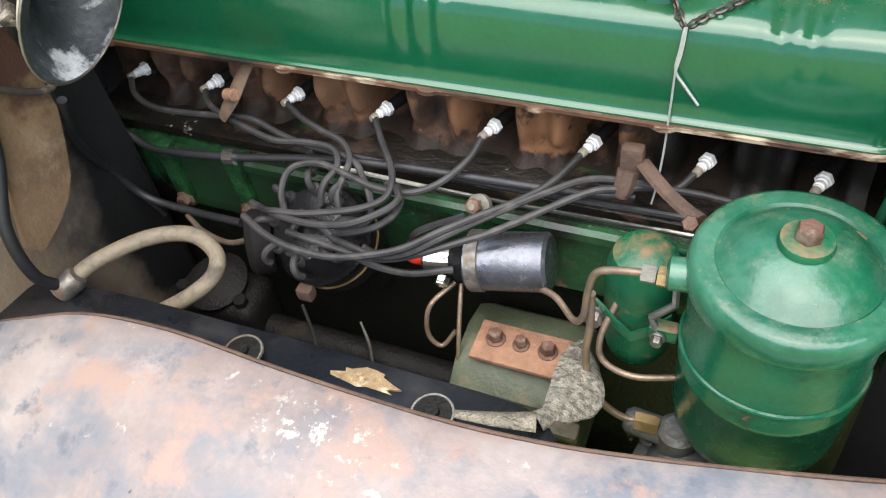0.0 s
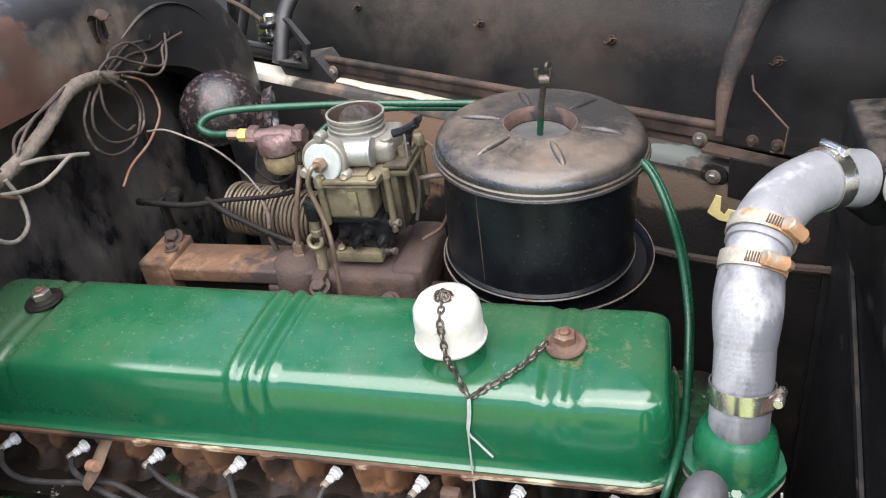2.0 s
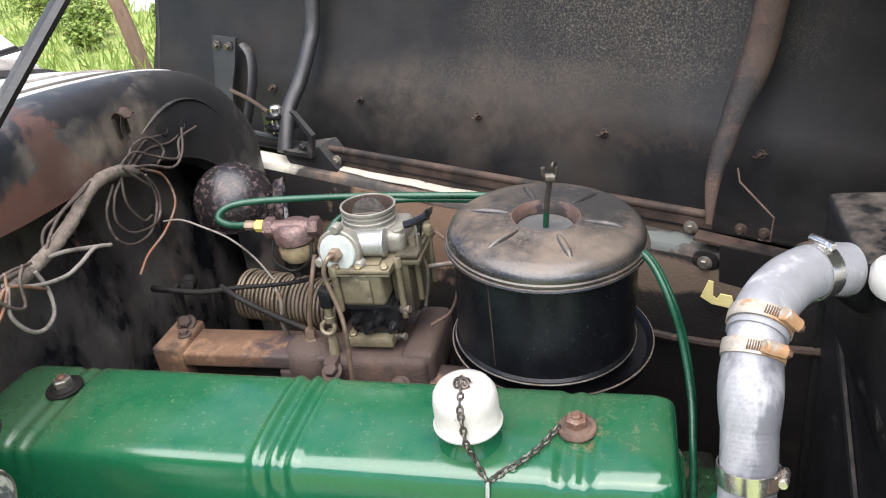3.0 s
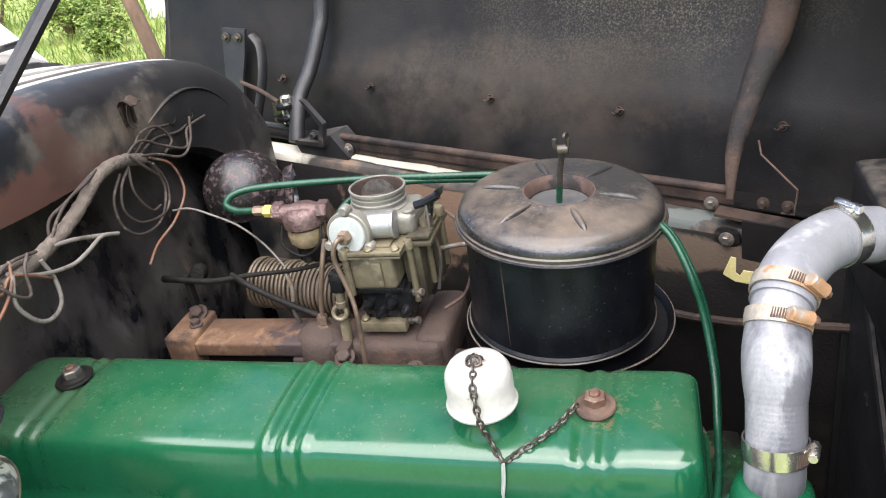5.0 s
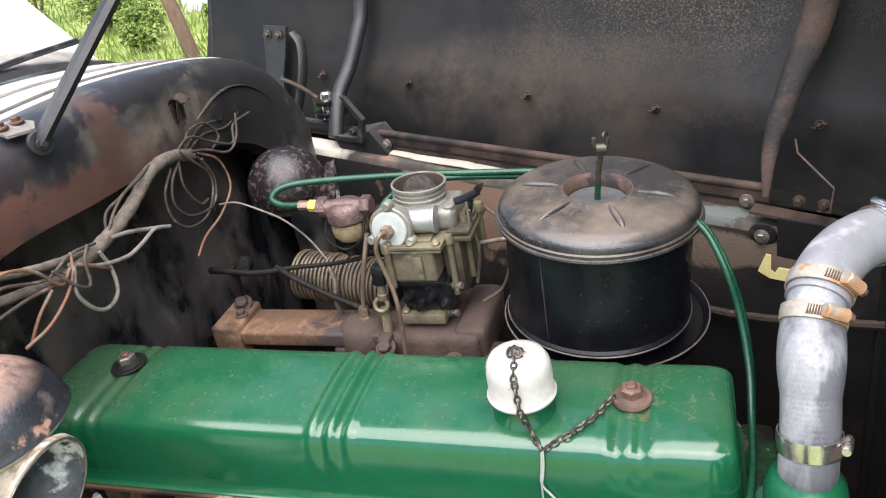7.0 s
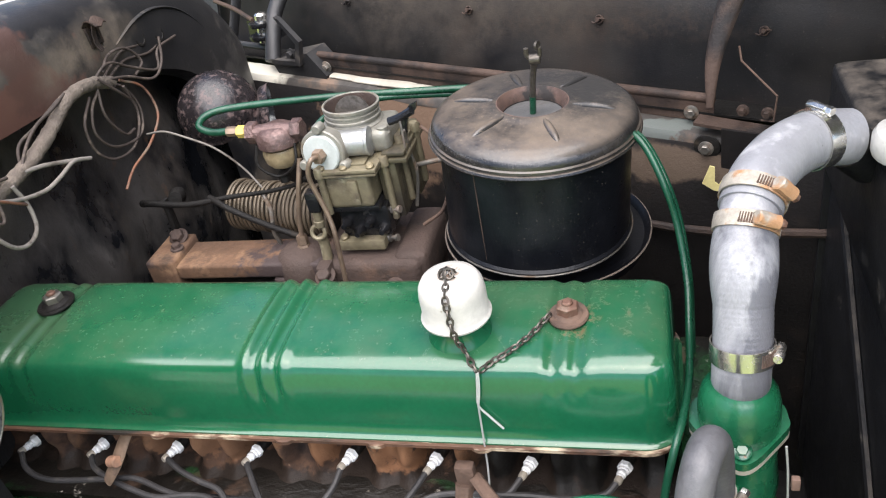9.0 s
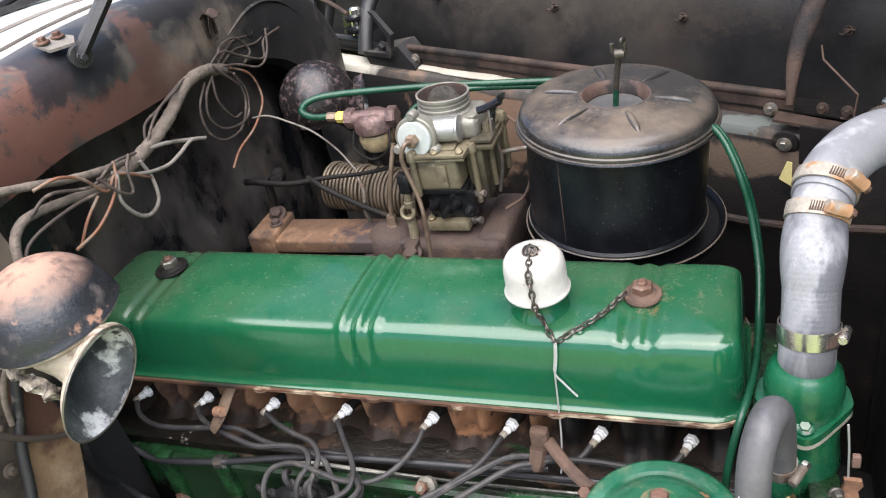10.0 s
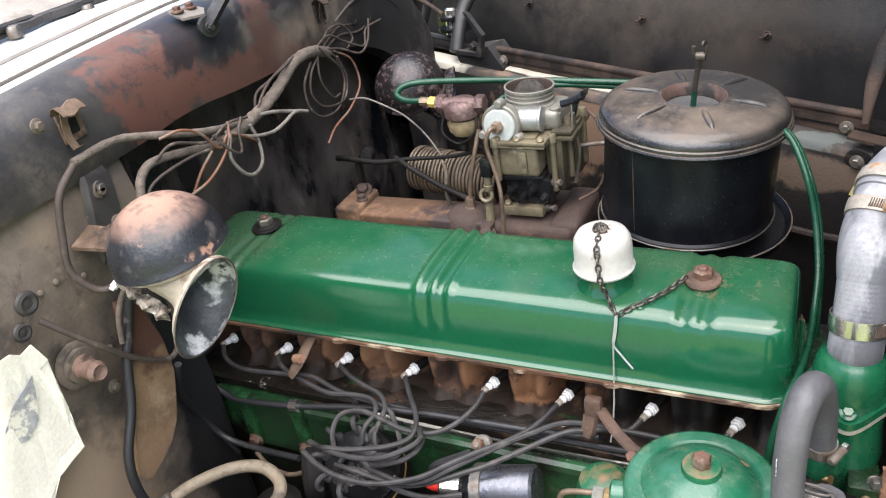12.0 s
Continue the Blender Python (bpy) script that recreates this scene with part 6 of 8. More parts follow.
for a, b in (((-0.135, -0.150, 0.775), (-0.128, -0.165, 0.70)), ((-0.09, -0.13, 0.74), (-0.075, -0.15, 0.70))):
    bm = B()
    tube(bm, [a, ((a[0] + b[0]) / 2 + 0.003, (a[1] + b[1]) / 2, (a[2] + b[2]) / 2), b], 0.0016, 6, 4)
    part("primary_wire", bm, "steel", dist)
# coil
coil = thing("ignition_coil", (0.05, -0.09, 0.84), "scuffed black cylindrical ignition coil lying on the block", "coil")
CA = Vector((-0.97, -0.12, -0.14)).normalized()
CO = Vector((0.094, -0.088, 0.843))
bm = B()
lathe(bm, [(0.0235, 0.0), (0.0260, 0.003), (0.0260, 0.066), (0.0272, 0.067), (0.0272, 0.071), (0.0245, 0.073)], CO, CA, 32)
part("can", bm, "coil_can", coil)
bm = B()
lathe(bm, [(0.0262, 0.058), (0.0275, 0.059), (0.0275, 0.070), (0.0262, 0.071)], CO, CA, 32)
part("clamp_band", bm, "steel", coil)
bm = B()
lathe(bm, [(0.022, 0.072), (0.020, 0.082), (0.014, 0.087), (0.012, 0.090)], CO, CA, 24)
part("insulator_cap", bm, "black_gloss", coil)
bm = B()
lathe(bm, [(0.0120, 0.086), (0.0130, 0.089), (0.0130, 0.112), (0.009, 0.116)], CO, CA, 20)
part("plated_tower", bm, "chrome", coil)
bm = B()
lathe(bm, [(0.0065, 0.115), (0.0048, 0.126), (0.0012, 0.134)], CO, CA, 14)
part("red_tip", bm, "red", coil, "red tip of the lead")
_, cu, cv = frame_of(CA)
bm = B()
hexa(bm, CO + CA * 0.095 + Vector((0, -0.010, -0.013)), (0, -1, -0.3), 0.0065, 0.008)
part("terminal_nut", bm, "chrome", coil)
sensor = thing("oil_sender", (0.012, -0.055, 0.87), "corroded round oil sender on the block side", "sender")
bm = B()
lathe(bm, [(0.008, 0), (0.011, 0.003), (0.011, 0.010), (0.008, 0.013), (0.005, 0.020), (0.003, 0.024)], (0.020, -0.052, 0.856), (-0.1, -0.75, 0.65), 20)
part("body", bm, "alu_dull", sensor)
bm = B()
hexa(bm, (0.0185, -0.063, 0.8655), (-0.1, -0.75, 0.65), 0.0075, 0.008)
part("nut", bm, "rusty_bolt", sensor)
bm = B()
tube(bm, [(0.018, -0.085, 0.876), (-0.02, -0.10, 0.862), (-0.03, -0.10, 0.845), (-0.028, -0.09, 0.825)], 0.003, 6, 5)
part("lead", bm, "wire_black", sensor)

# starter switch box
starter = thing("starter_motor", (0.08, -0.12, 0.70), "olive starter motor with a rusty bolted terminal plate", "starter")
bm = B()
prof = [(-0.062, 0.60), (-0.064, 0.70), (-0.058, 0.735), (-0.036, 0.752), (0.0, 0.757), (0.030, 0.748), (0.045, 0.73), (0.05, 0.60)]
loops = [[Vector((x, -0.108 + y, z - ins)) for y, z in prof] for x, ins in ((0.016, 0.012), (0.018, 0.003), (0.026, 0.0), (0.12, 0.0), (0.130, 0.004), (0.134, 0.015))]
rings(bm, loops)
part("case", bm, "starter", starter)
bm = B()
box(bm, 0.034, 0.126, -0.150, -0.108, 0, 0.005, 0.0012, m=Matrix.Translation((0, 0, 0.7605)))
part("terminal_plate", bm, "rust_plate", starter, "orange rusty terminal plate")
for x, r in ((0.052, 0.0068), (0.076, 0.0058), (0.101, 0.0068)):
    bolt(starter, (x, -0.126, 0.765), (0, 0, 1), r, 0.009, "rusty_bolt", r * 1.35)
bm = B()
box(bm, 0.006, 0.142, -0.182, -0.165, 0.715, 0.728, 0.004)
part("lower_flange", bm, "starter", starter)

# earth strap
strap = thing("earth_strap", (0.12, -0.20, 0.80), "woven earth strap wrapped in clear tape", "earth strap")
bm = B()
cen = spline([(0.132, -0.115, 0.779), (0.139, -0.144, 0.795), (0.141, -0.173, 0.808), (0.136, -0.205, 0.826), (0.126, -0.232, 0.844)], 8)
half = [0.008 + 0.019 * math.sin(math.pi * min(1, k / (len(cen) - 1) * 1.15)) for k in range(len(cen))]
sheet(bm, [[p + Vector((0.8, -0.55, 0.05)).normalized() * w * q + Vector((0, 0, -0.006 * q * q + 0.0012 * math.sin(q * 17 + k))) for q in (-1, -0.6, -0.2, 0.2, 0.6, 1)] for k, (p, w) in enumerate(zip(cen, half))], 0.003, (0, 0, 1))
part("braid", bm, "braid", strap)
bm = B()
tube(bm, [(0.128, -0.238, 0.848), (0.099, -0.246, 0.850), (0.070, -0.251, 0.850)], lambda q: 0.0085 - 0.005 * q, 10, 6, flat=0.4)
part("tape_sleeve", bm, "foil", strap, "crumpled clear tape sleeve")

# ---------------------------------------------------------------- oil filter and its pipes
FX, FY = 0.272, -0.136
filt = thing("oil_filter", (FX, FY, 0.76), "green painted oil filter canister with rust spots", "oil filter")
bm = B()
lathe(bm, [(0.030, 0.758), (0.046, 0.760), (0.057, 0.768), (0.0615, 0.782), (0.0625, 0.80), (0.0625, 0.845), (0.0635, 0.847), (0.0635, 0.852), (0.0625, 0.854), (0.0625, 0.936)], (FX, FY, 0), (0, 0, 1), 56)
part("canister", bm, "green_can", filt)
bm = B()
lathe(bm, [(0.0640, 0.933), (0.0674, 0.936), (0.0680, 0.943), (0.0674, 0.9505), (0.0650, 0.9555), (0.061, 0.9575), (0.0515, 0.9572), (0.0500, 0.9555), (0.0482, 0.9570), (0.041, 0.9640), (0.027, 0.9715), (0.010, 0.9745), (0.001, 0.975)], (FX, FY, 0), (0, 0, 1), 56)
part("lid", bm, "green_worn", filt, "domed green filter lid")
bm = B()
lathe(bm, [(0.0166, 0.969), (0.0172, 0.975), (0.0160, 0.9785), (0.010, 0.9795)], (FX, FY, 0), (0, 0, 1), 28)
part("lid_washer", bm, "green_rusty", filt)
bm = B()
hexa(bm, (FX, FY, 0.979), (0, 0, 1), 0.0085, 0.010)
part("lid_bolt", bm, "rusty_bolt", filt)
bm = B()
torus(bm, (FX, FY, 0.866), (0, 0.10, 1), 0.0632, 0.0022, 56, 8)
part("retaining_wire", bm, "green_worn", filt)
bm = B()
lathe(bm, [(0.012, 0), (0.012, 0.016), (0.009, 0.018)], (FX - 0.060, FY - 0.012, 0.936), (-1, -0.1, -0.02), 16)
part("inlet_boss", bm, "green_worn", filt)
bm = B()
tube(bm, [(FX - 0.062, FY + 0.01, 0.925), (FX - 0.072, FY + 0.012, 0.90), (FX - 0.070, FY, 0.885), (FX - 0.085, FY - 0.004, 0.87), (FX - 0.080, FY - 0.008, 0.86)], 0.0032, 6, 4, smooth=False)
part("clip_wire", bm, "steel", filt)
bm = B()
box(bm, FX - 0.086, FX - 0.064, FY - 0.010, FY + 0.002, 0.850, 0.864, 0.003)
part("clamp_lug", bm, "green_rusty", filt)
bolt(filt, (FX - 0.078, FY - 0.011, 0.857), (0, -1, 0), 0.0045, 0.006, "steel", 0.006)

fuel_can = thing("crankcase_breather", (0.172, -0.09, 0.78), "green dome topped canister behind the oil filter", "canister")
bm = B()
lathe(bm, [(0.018, 0.775), (0.026, 0.79), (0.0295, 0.81), (0.0295, 0.872), (0.0285, 0.890), (0.0245, 0.903), (0.015, 0.9085), (0.001, 0.910)], (0.172, -0.098, -0.012), (0, 0, 1), 36)
part("dome", bm, "green_rusty", fuel_can)
bm = B()
sheet(bm, [[(x, -0.136 + 0.02 * ((x - 0.172) / 0.04) ** 2, z) for z in (z0, z0 - 0.010)] for x, z0 in ((0.136, 0.852), (0.148, 0.853), (0.160, 0.846), (0.172, 0.836), (0.186, 0.846), (0.200, 0.858))], 0.003, (0, -1, 0))
part("bracket_strip", bm, "green_worn", fuel_can)
bolt(fuel_can, (0.142, -0.126, 0.838), (0, -1, 0), 0.007, 0.008, "steel", 0.010)


def ribbed(path_pts, r, pitch, depth, bm, seg=28, step=14):
    """A hose with fine circular ribs."""
    path = spline(path_pts, step)
    total = sum((b - a).length for a, b in zip(path, path[1:]))
    fine, acc, up, loops = [], 0.0, None, []
    count = int(total / (pitch / 4))
    dist_at, d = [0.0], 0.0
    for a, b in zip(path, path[1:]):
        d += (b - a).length
        dist_at.append(d)
    j = 0
    for i in range(count + 1):
        s = total * i / count
        while j < len(path) - 2 and dist_at[j + 1] < s:
            j += 1
        f = (s - dist_at[j]) / max(1e-9, dist_at[j + 1] - dist_at[j])
        fine.append((s / total, path[j].lerp(path[j + 1], f)))
    for i, (s, q) in enumerate(fine):
        t = (fine[min(i + 2, len(fine) - 1)][1] - fine[max(i - 2, 0)][1]).normalized()
        if up is None:
            up = frame_of(t)[1]
        up = (up - t * up.dot(t)).normalized()
        side = t.cross(up)
        rr = (r(s) if callable(r) else r) + depth * (0.5 - 0.5 * math.cos(2 * math.pi * s * total / pitch))
        loops.append([q + (up * math.cos(2 * math.pi * k / seg) + side * math.sin(2 * math.pi * k / seg)) * rr for k in range(seg)])
    rings(bm, loops)
    return fine


def wrapped(name, pts, r, mat, label, category="wiring"):
    """A cable bundle with overlapping turns of tape."""
    bm = B()
    ribbed(pts, r * 0.96, 0.013, r * 0.05, bm, seg=12, step=8)
    for v in bm.verts:
        v.co += Vector((noise.noise(v.co * 90), noise.noise(v.co * 90 + Vector((7, 0, 0))), noise.noise(v.co * 90 + Vector((0, 9, 0))))) * r * 0.12
    return mesh_thing(name, bm, mat, label, category)


def pipe(name, pts, r, mat, label, category="pipe", step=6, group=""):
    bm = B()
    tube(bm, pts, r, 10, step)
    return mesh_thing(name, bm, mat, label, category, group)


pipe("oil_pipe", [(0.183, -0.150, 0.931), (0.158, -0.150, 0.926), (0.146, -0.150, 0.918), (0.141, -0.150, 0.895), (0.138, -0.150, 0.865), (0.128, -0.142, 0.846), (0.105, -0.12, 0.842), (0.07, -0.10, 0.822), (0.02, -0.08, 0.80)], 0.0029, "copper", "tarnished copper oil pipe to the filter")
fit_t = thing("pipe_union", (0.192, -0.150, 0.932), "brass pipe union on the oil filter", "pipe union")
bm = B()
hexa(bm, (0.178, -0.150, 0.930), (1, 0, 0.03), 0.0066, 0.010)
part("nut", bm, "alu_dull", fit_t)
bm = B()
hexa(bm, (0.189, -0.150, 0.9305), (1, 0, 0.03), 0.0076, 0.012)
part("body", bm, "brass", fit_t)
pipe("oil_pipe", [(0.143, -0.146, 0.89), (0.143, -0.148, 0.85), (0.141, -0.152, 0.815), (0.150, -0.158, 0.775), (0.172, -0.160, 0.752), (0.200, -0.158, 0.748)], 0.0032, "copper", "copper oil pipe dropping to the pump")
pipe("oil_pipe", [(0.158, -0.12, 0.855), (0.150, -0.14, 0.83), (0.155, -0.150, 0.812), (0.180, -0.155, 0.808), (0.215, -0.150, 0.815)], 0.0027, "copper", "thin steel pipe behind the oil filter")
bm = B()
hexa(bm, (0.186, -0.159, 0.749), (1, 0.02, -0.02), 0.0085, 0.02)
mesh_thing("pipe_union", bm, "brass", "brass pipe union at the pump", "pipe union")
pump = thing("fuel_pump", (0.245, -0.16, 0.70), "grey cast fuel pump below the oil filter", "pump")
bm = B()
PX, PY = 0.240, -0.172
lathe(bm, [(0.022, 0.64), (0.040, 0.672), (0.050, 0.690), (0.0515, 0.694), (0.0515, 0.7035), (0.047, 0.7065), (0.041, 0.7075), (0.039, 0.712), (0.032, 0.724), (0.022, 0.732), (0.010, 0.735)], (PX, PY, 0), (0.0, 0.0, 1), 40)
part("body", bm, "pump", pump)
for k in range(8):
    a = k * math.pi / 4 + 0.3
    bm = B()
    lathe(bm, [(0.0072, 0.690), (0.0072, 0.7075), (0.0055, 0.7085)], (PX + 0.0475 * math.cos(a), PY + 0.0475 * math.sin(a), 0), (0, 0, 1), 14)
    part("lug", bm, "pump", pump)
    bolt(pump, (PX + 0.0475 * math.cos(a), PY + 0.0475 * math.sin(a), 0.7085), (0, 0, 1), 0.0046, 0.005, "steel")
for a in (2.2, 3.9, 5.2):
    bm = B()
    d = Vector((math.cos(a), math.sin(a), 0))
    tube(bm, [Vector((PX, PY, 0.734)) + d * 0.006, Vector((PX, PY, 0.722)) + d * 0.034, Vector((PX, PY, 0.708)) + d * 0.042], 0.0035, 8, 3)
    part("rib", bm, "pump", pump)
bm = B()
lathe(bm, [(0.012, 0), (0.012, 0.05), (0.008, 0.055)], (0.232, -0.158, 0.738), (-0.9, 0.05, 0.05), 14)
lathe(bm, [(0.017, -0.012), (0.017, 0.012), (0.012, 0.016)], (0.222, -0.158, 0.738), (0, 0, 1), 18)
part("inlet", bm, "pump", pump)

# rusty bracket between head and filter
brk = thing("filter_bracket", (0.16, -0.04, 0.90), "rust brown bracket with a strut to the filter", "bracket")
bm = B()
box(bm, 0.134, 0.153, -0.031, -0.019, 0.902, 0.930, 0.004)
lathe(bm, [(0.0095, 0), (0.009, 0.016), (0.005, 0.024)], (0.142, -0.030, 0.908), (-0.1, -0.5, -0.9), 8)
part("clip_block", bm, "rust_brown", brk)
bm = B()
tube(bm, [(0.152, -0.026, 0.915), (0.172, -0.052, 0.918), (0.192, -0.074, 0.922), (0.206, -0.086, 0.925)], 0.0065, 8, 3, flat=0.55)
part("strut", bm, "rust_brown", brk)
bolt(brk, (0.200, -0.088, 0.920), (0, -0.6, 0.8), 0.0065, 0.009, "rusty_bolt")
clip = thing("lead_clip", (-0.232, -0.03, 0.92), "orange rusted lead clip on the head", "clip")
bm = B()
tube(bm, [(-0.2215, -0.004, 0.942), (-0.2250, -0.018, 0.936), (-0.2310, -0.034, 0.921), (-0.2390, -0.042, 0.909), (-0.2465, -0.045, 0.899)], lambda q: 0.0062 + 0.0022 * math.sin(math.pi * q), 10, 4, flat=0.42)
part("strap", bm, "clip_rust", clip)
bm = B()
lathe(bm, [(0.0052, -0.007), (0.0062, -0.006), (0.0062, 0.006), (0.0052, 0.007)], (-0.2320, -0.0375, 0.923), (0.85, -0.2, 0.25), 14)
part("rolled_eye", bm, "rust_plate", clip, "orange rolled eye")

# ---------------------------------------------------------------- thermostat housing and hoses
th = thing("thermostat_housing", (0.388, -0.012, 0.93), "green cast thermostat housing with a bolted flange", "thermostat housing")
bm = B()
lathe(bm, [(0.0200, 1.030), (0.0212, 1.021), (0.0258, 1.016), (0.0302, 1.009), (0.0326, 0.997), (0.0330, 0.985), (0.0318, 0.974), (0.030, 0.966)], (0.383, -0.002, 0), (0, 0, 1), 36)
part("dome", bm, "green_cast", th)
bm = B()
corner = [(0.0, 0.038), (0.022, 0.032), (0.036, 0.018), (0.039, 0.003), (0.038, -0.008), (0.024, -0.025), (0.011, -0.037), (0.0, -0.041), (-0.011, -0.037), (-0.024, -0.025), (-0.038, -0.008), (-0.039, 0.003), (-0.036, 0.018), (-0.022, 0.032)]
lob = [(0.383 + p.x, -0.002 + p.y, 0.968 - 9.0 * min(0.0, p.y + 0.008) ** 2) for p in spline([(x, y, 0) for x, y in corner + corner[:1]], 4)[:-1]]
plate(bm, lob, (0, 0, 0.008))
part("flange", bm, "green_cast", th)
bm = B()
plate(bm, [(x, y, z - 0.0048) for x, y, z in lob], (0, 0, 0.0044))
part("flange_gasket", bm, "pale_lip", th, "pale gasket edge")
bolt(th, (0.383, -0.0335, 0.972), (0, -0.6, 1), 0.0050, 0.004, "green_worn", 0.008)
bm = B()
lathe(bm, [(0.029, 0.962), (0.028, 0.94), (0.031, 0.91), (0.029, 0.89), (0.025, 0.87), (0.029, 0.865), (0.029, 0.82), (0.024, 0.80)], (0.386, -0.006, 0), (0, 0, 1), 32)
part("lower_body", bm, "green_cast", th)
bm = B()
lathe(bm, [(0.012, 0), (0.014, 0.012), (0.012, 0.03)], (0.3625, -0.064, 0.925), (0.0, -0.10, 1), 20)
tube(bm, [(0.3625, -0.064, 0.932), (0.366, -0.058, 0.918), (0.374, -0.040, 0.910), (0.380, -0.02, 0.908)], 0.0115, 16, 4)
part("bypass_neck", bm, "green_cast", th)
for x, y, z in ((0.410, -0.045, 0.905), (0.415, -0.03, 0.87), (0.36, -0.05, 0.885)):
    bolt(th, (x, y, z), (0.3, -1, 0.2), 0.005, 0.007, "steel", 0.007)


def hose_clamp(name, at, axis, R, mat, screw, label, width=0.013, crust=1.0):
    t = thing(name, tuple(at), label, "hose clamp", "hose clamps")
    a = Vector(axis).normalized()
    bm = B()
    lathe(bm, [(R, -width / 2), (R + 0.0014, -width / 2), (R + 0.0018, 0), (R + 0.0014, width / 2), (R, width / 2)], at, a, 40, cap0=False, cap1=False)
    part("band", bm, mat, t)
    s = Vector(screw).normalized()
    s = (s - a * s.dot(a)).normalized()
    tang = a.cross(s)
    o = Vector(at) + s * (R + 0.0036)
    bm = B()
    lathe(bm, [(0.0034 * crust, -0.011), (0.0042 * crust, -0.010), (0.0044 * crust, -0.002), (0.0040 * crust, 0.003), (0.0042 * crust, 0.008), (0.0034, 0.009)], o, tang, 14, wob=0.25 * (crust - 1.0))
    part("worm_housing", bm, mat, t)
    bm = B()
    lathe(bm, [(0.0022, 0.008), (0.0022, 0.009), (0.0042, 0.009), (0.0042, 0.013), (0.0036, 0.014)], o, tang, 6)
    part("screw", bm, "chrome" if mat in ("chrome", "steel") else "rusty_bolt", t)
    for k in range(9):
        bm = B()
        q = 0.22 + k * 0.075
        c = Vector(at) + (s * math.cos(q) - tang * math.sin(q)) * (R + 0.0017)
        tube(bm, [c - a * width * 0.32, c + a * width * 0.32 + tang * 0.001], 0.0009, 4, 1, smooth=False)
        part("thread_slot", bm, "rust_brown", t)
    return t


H1 = [(0.3835, -0.0020, 1.0165), (0.3838, -0.0010, 1.0285), (0.3855, 0.0125, 1.058), (0.3865, 0.032, 1.095), (0.3885, 0.050, 1.118), (0.3910, 0.062, 1.1300)]
bm = B()
ribbed(H1, lambda s: 0.0228 + 0.0030 * math.sin(math.pi * min(1, max(0, (s - 0.5) / 0.5))), 0.0042, 0.00014, bm)
upper_hose = thing("radiator_hose", (0.385, 0.0, 1.02), "chalky grey radiator hose joined from two lengths", "hose")
part("lower_length", bm, "hose_streak", upper_hose)
H2 = [(0.3890, 0.054, 1.1225), (0.3920, 0.066, 1.1325), (0.3960, 0.078, 1.1400)]
bm = B()
tube(bm, H2, 0.0225, 28, 8)
part("joining_sleeve", bm, "hose_gray", upper_hose)
H3 = [(0.3935, 0.070, 1.1350), (0.4020, 0.093, 1.1455), (0.4180, 0.120, 1.1510), (0.4370, 0.143, 1.1510), (0.4560, 0.159, 1.1480), (0.482, 0.172, 1.141)]
bm = B()
tube(bm, H3, lambda s: 0.0250 - 0.0005 * s, 28, 8)
part("elbow", bm, "hose_gray", upper_hose)
hose_clamp("hose_clamp", (0.3848, 0.0058, 1.0455), (0, 0.26, 1), 0.0236, "chrome", (1, -0.25, 0), "bright worm drive clamp on the lower hose end", 0.016)
hose_clamp("hose_clamp", (0.3902, 0.0590, 1.1275), (0.18, 0.74, 0.66), 0.0242, "orange_clamp", (0.45, -0.85, 0.4), "corroded orange clamp on the hose joint", crust=1.45)
hose_clamp("hose_clamp", (0.3975, 0.0815, 1.1418), (0.30, 0.82, 0.46), 0.0254, "orange_clamp", (0.60, -0.70, 0.3), "corroded orange clamp above the hose joint", crust=1.5)
hose_clamp("hose_clamp", (0.4520, 0.1560, 1.1488), (0.78, 0.62, -0.12), 0.0250, "chrome", (0.1, 0.1, 1), "bright worm drive clamp at the radiator", 0.015)
bm = B()
HB = [(0.3625, -0.066, 0.950), (0.3625, -0.070, 0.978), (0.3605, -0.079, 1.014), (0.3575, -0.092, 1.044), (0.3525, -0.108, 1.0595), (0.3470, -0.125, 1.0600), (0.3420, -0.139, 1.041), (0.3405, -0.150, 1.005), (0.3420, -0.157, 0.968), (0.348, -0.153, 0.945), (0.354, -0.141, 0.934), (0.359, -0.127, 0.938), (0.3605, -0.117, 0.952)]
tube(bm, HB, 0.0126, 24, 8)
bypass = thing("bypass_hose", (0.37, -0.1, 0.95), "black rubber bypass hose looping in front of the housing", "hose")
part("tube", bm, "hose_black", bypass)
bm = B()
for k in range(16):
    z = 1.020 - k * 0.0045
    x, y = 0.3312 + 0.0008 * math.sin(k * 0.2), -0.1560 - 0.0005 * k
    box(bm, x - 0.0004, x + 0.0004, y - 0.0012, y + 0.0012, z - 0.0018, z + 0.0012)
part("printed_marks", bm, "ink", bypass, "faded row of white printed bars")
hose_clamp("hose_clamp", (0.3625, -0.0672, 0.960), (0.0, -0.14, 0.98), 0.0129, "steel", (0.9, -0.5, -0.1), "dull clamp on the bypass hose", 0.012)
hose_clamp("hose_clamp", (0.360, -0.1195, 0.9485), (0.10, 0.55, 0.83), 0.0131, "steel", (1, -0.3, 0.1), "dull clamp on the curled end of the bypass hose", 0.010)
bm = B()
torus(bm, (0.3605, -0.1155, 0.9545), (0.10, 0.55, 0.83), 0.0137, 0.0010, 28, 6)
tube(bm, [(0.374, -0.118, 0.954), (0.378, -0.124, 0.947), (0.378, -0.127, 0.936)], 0.0009, 6, 4)
mesh_thing("wire_tie", bm, "tape_gray", "white wire tie round the end of the bypass hose", "wire tie")
bm = B()
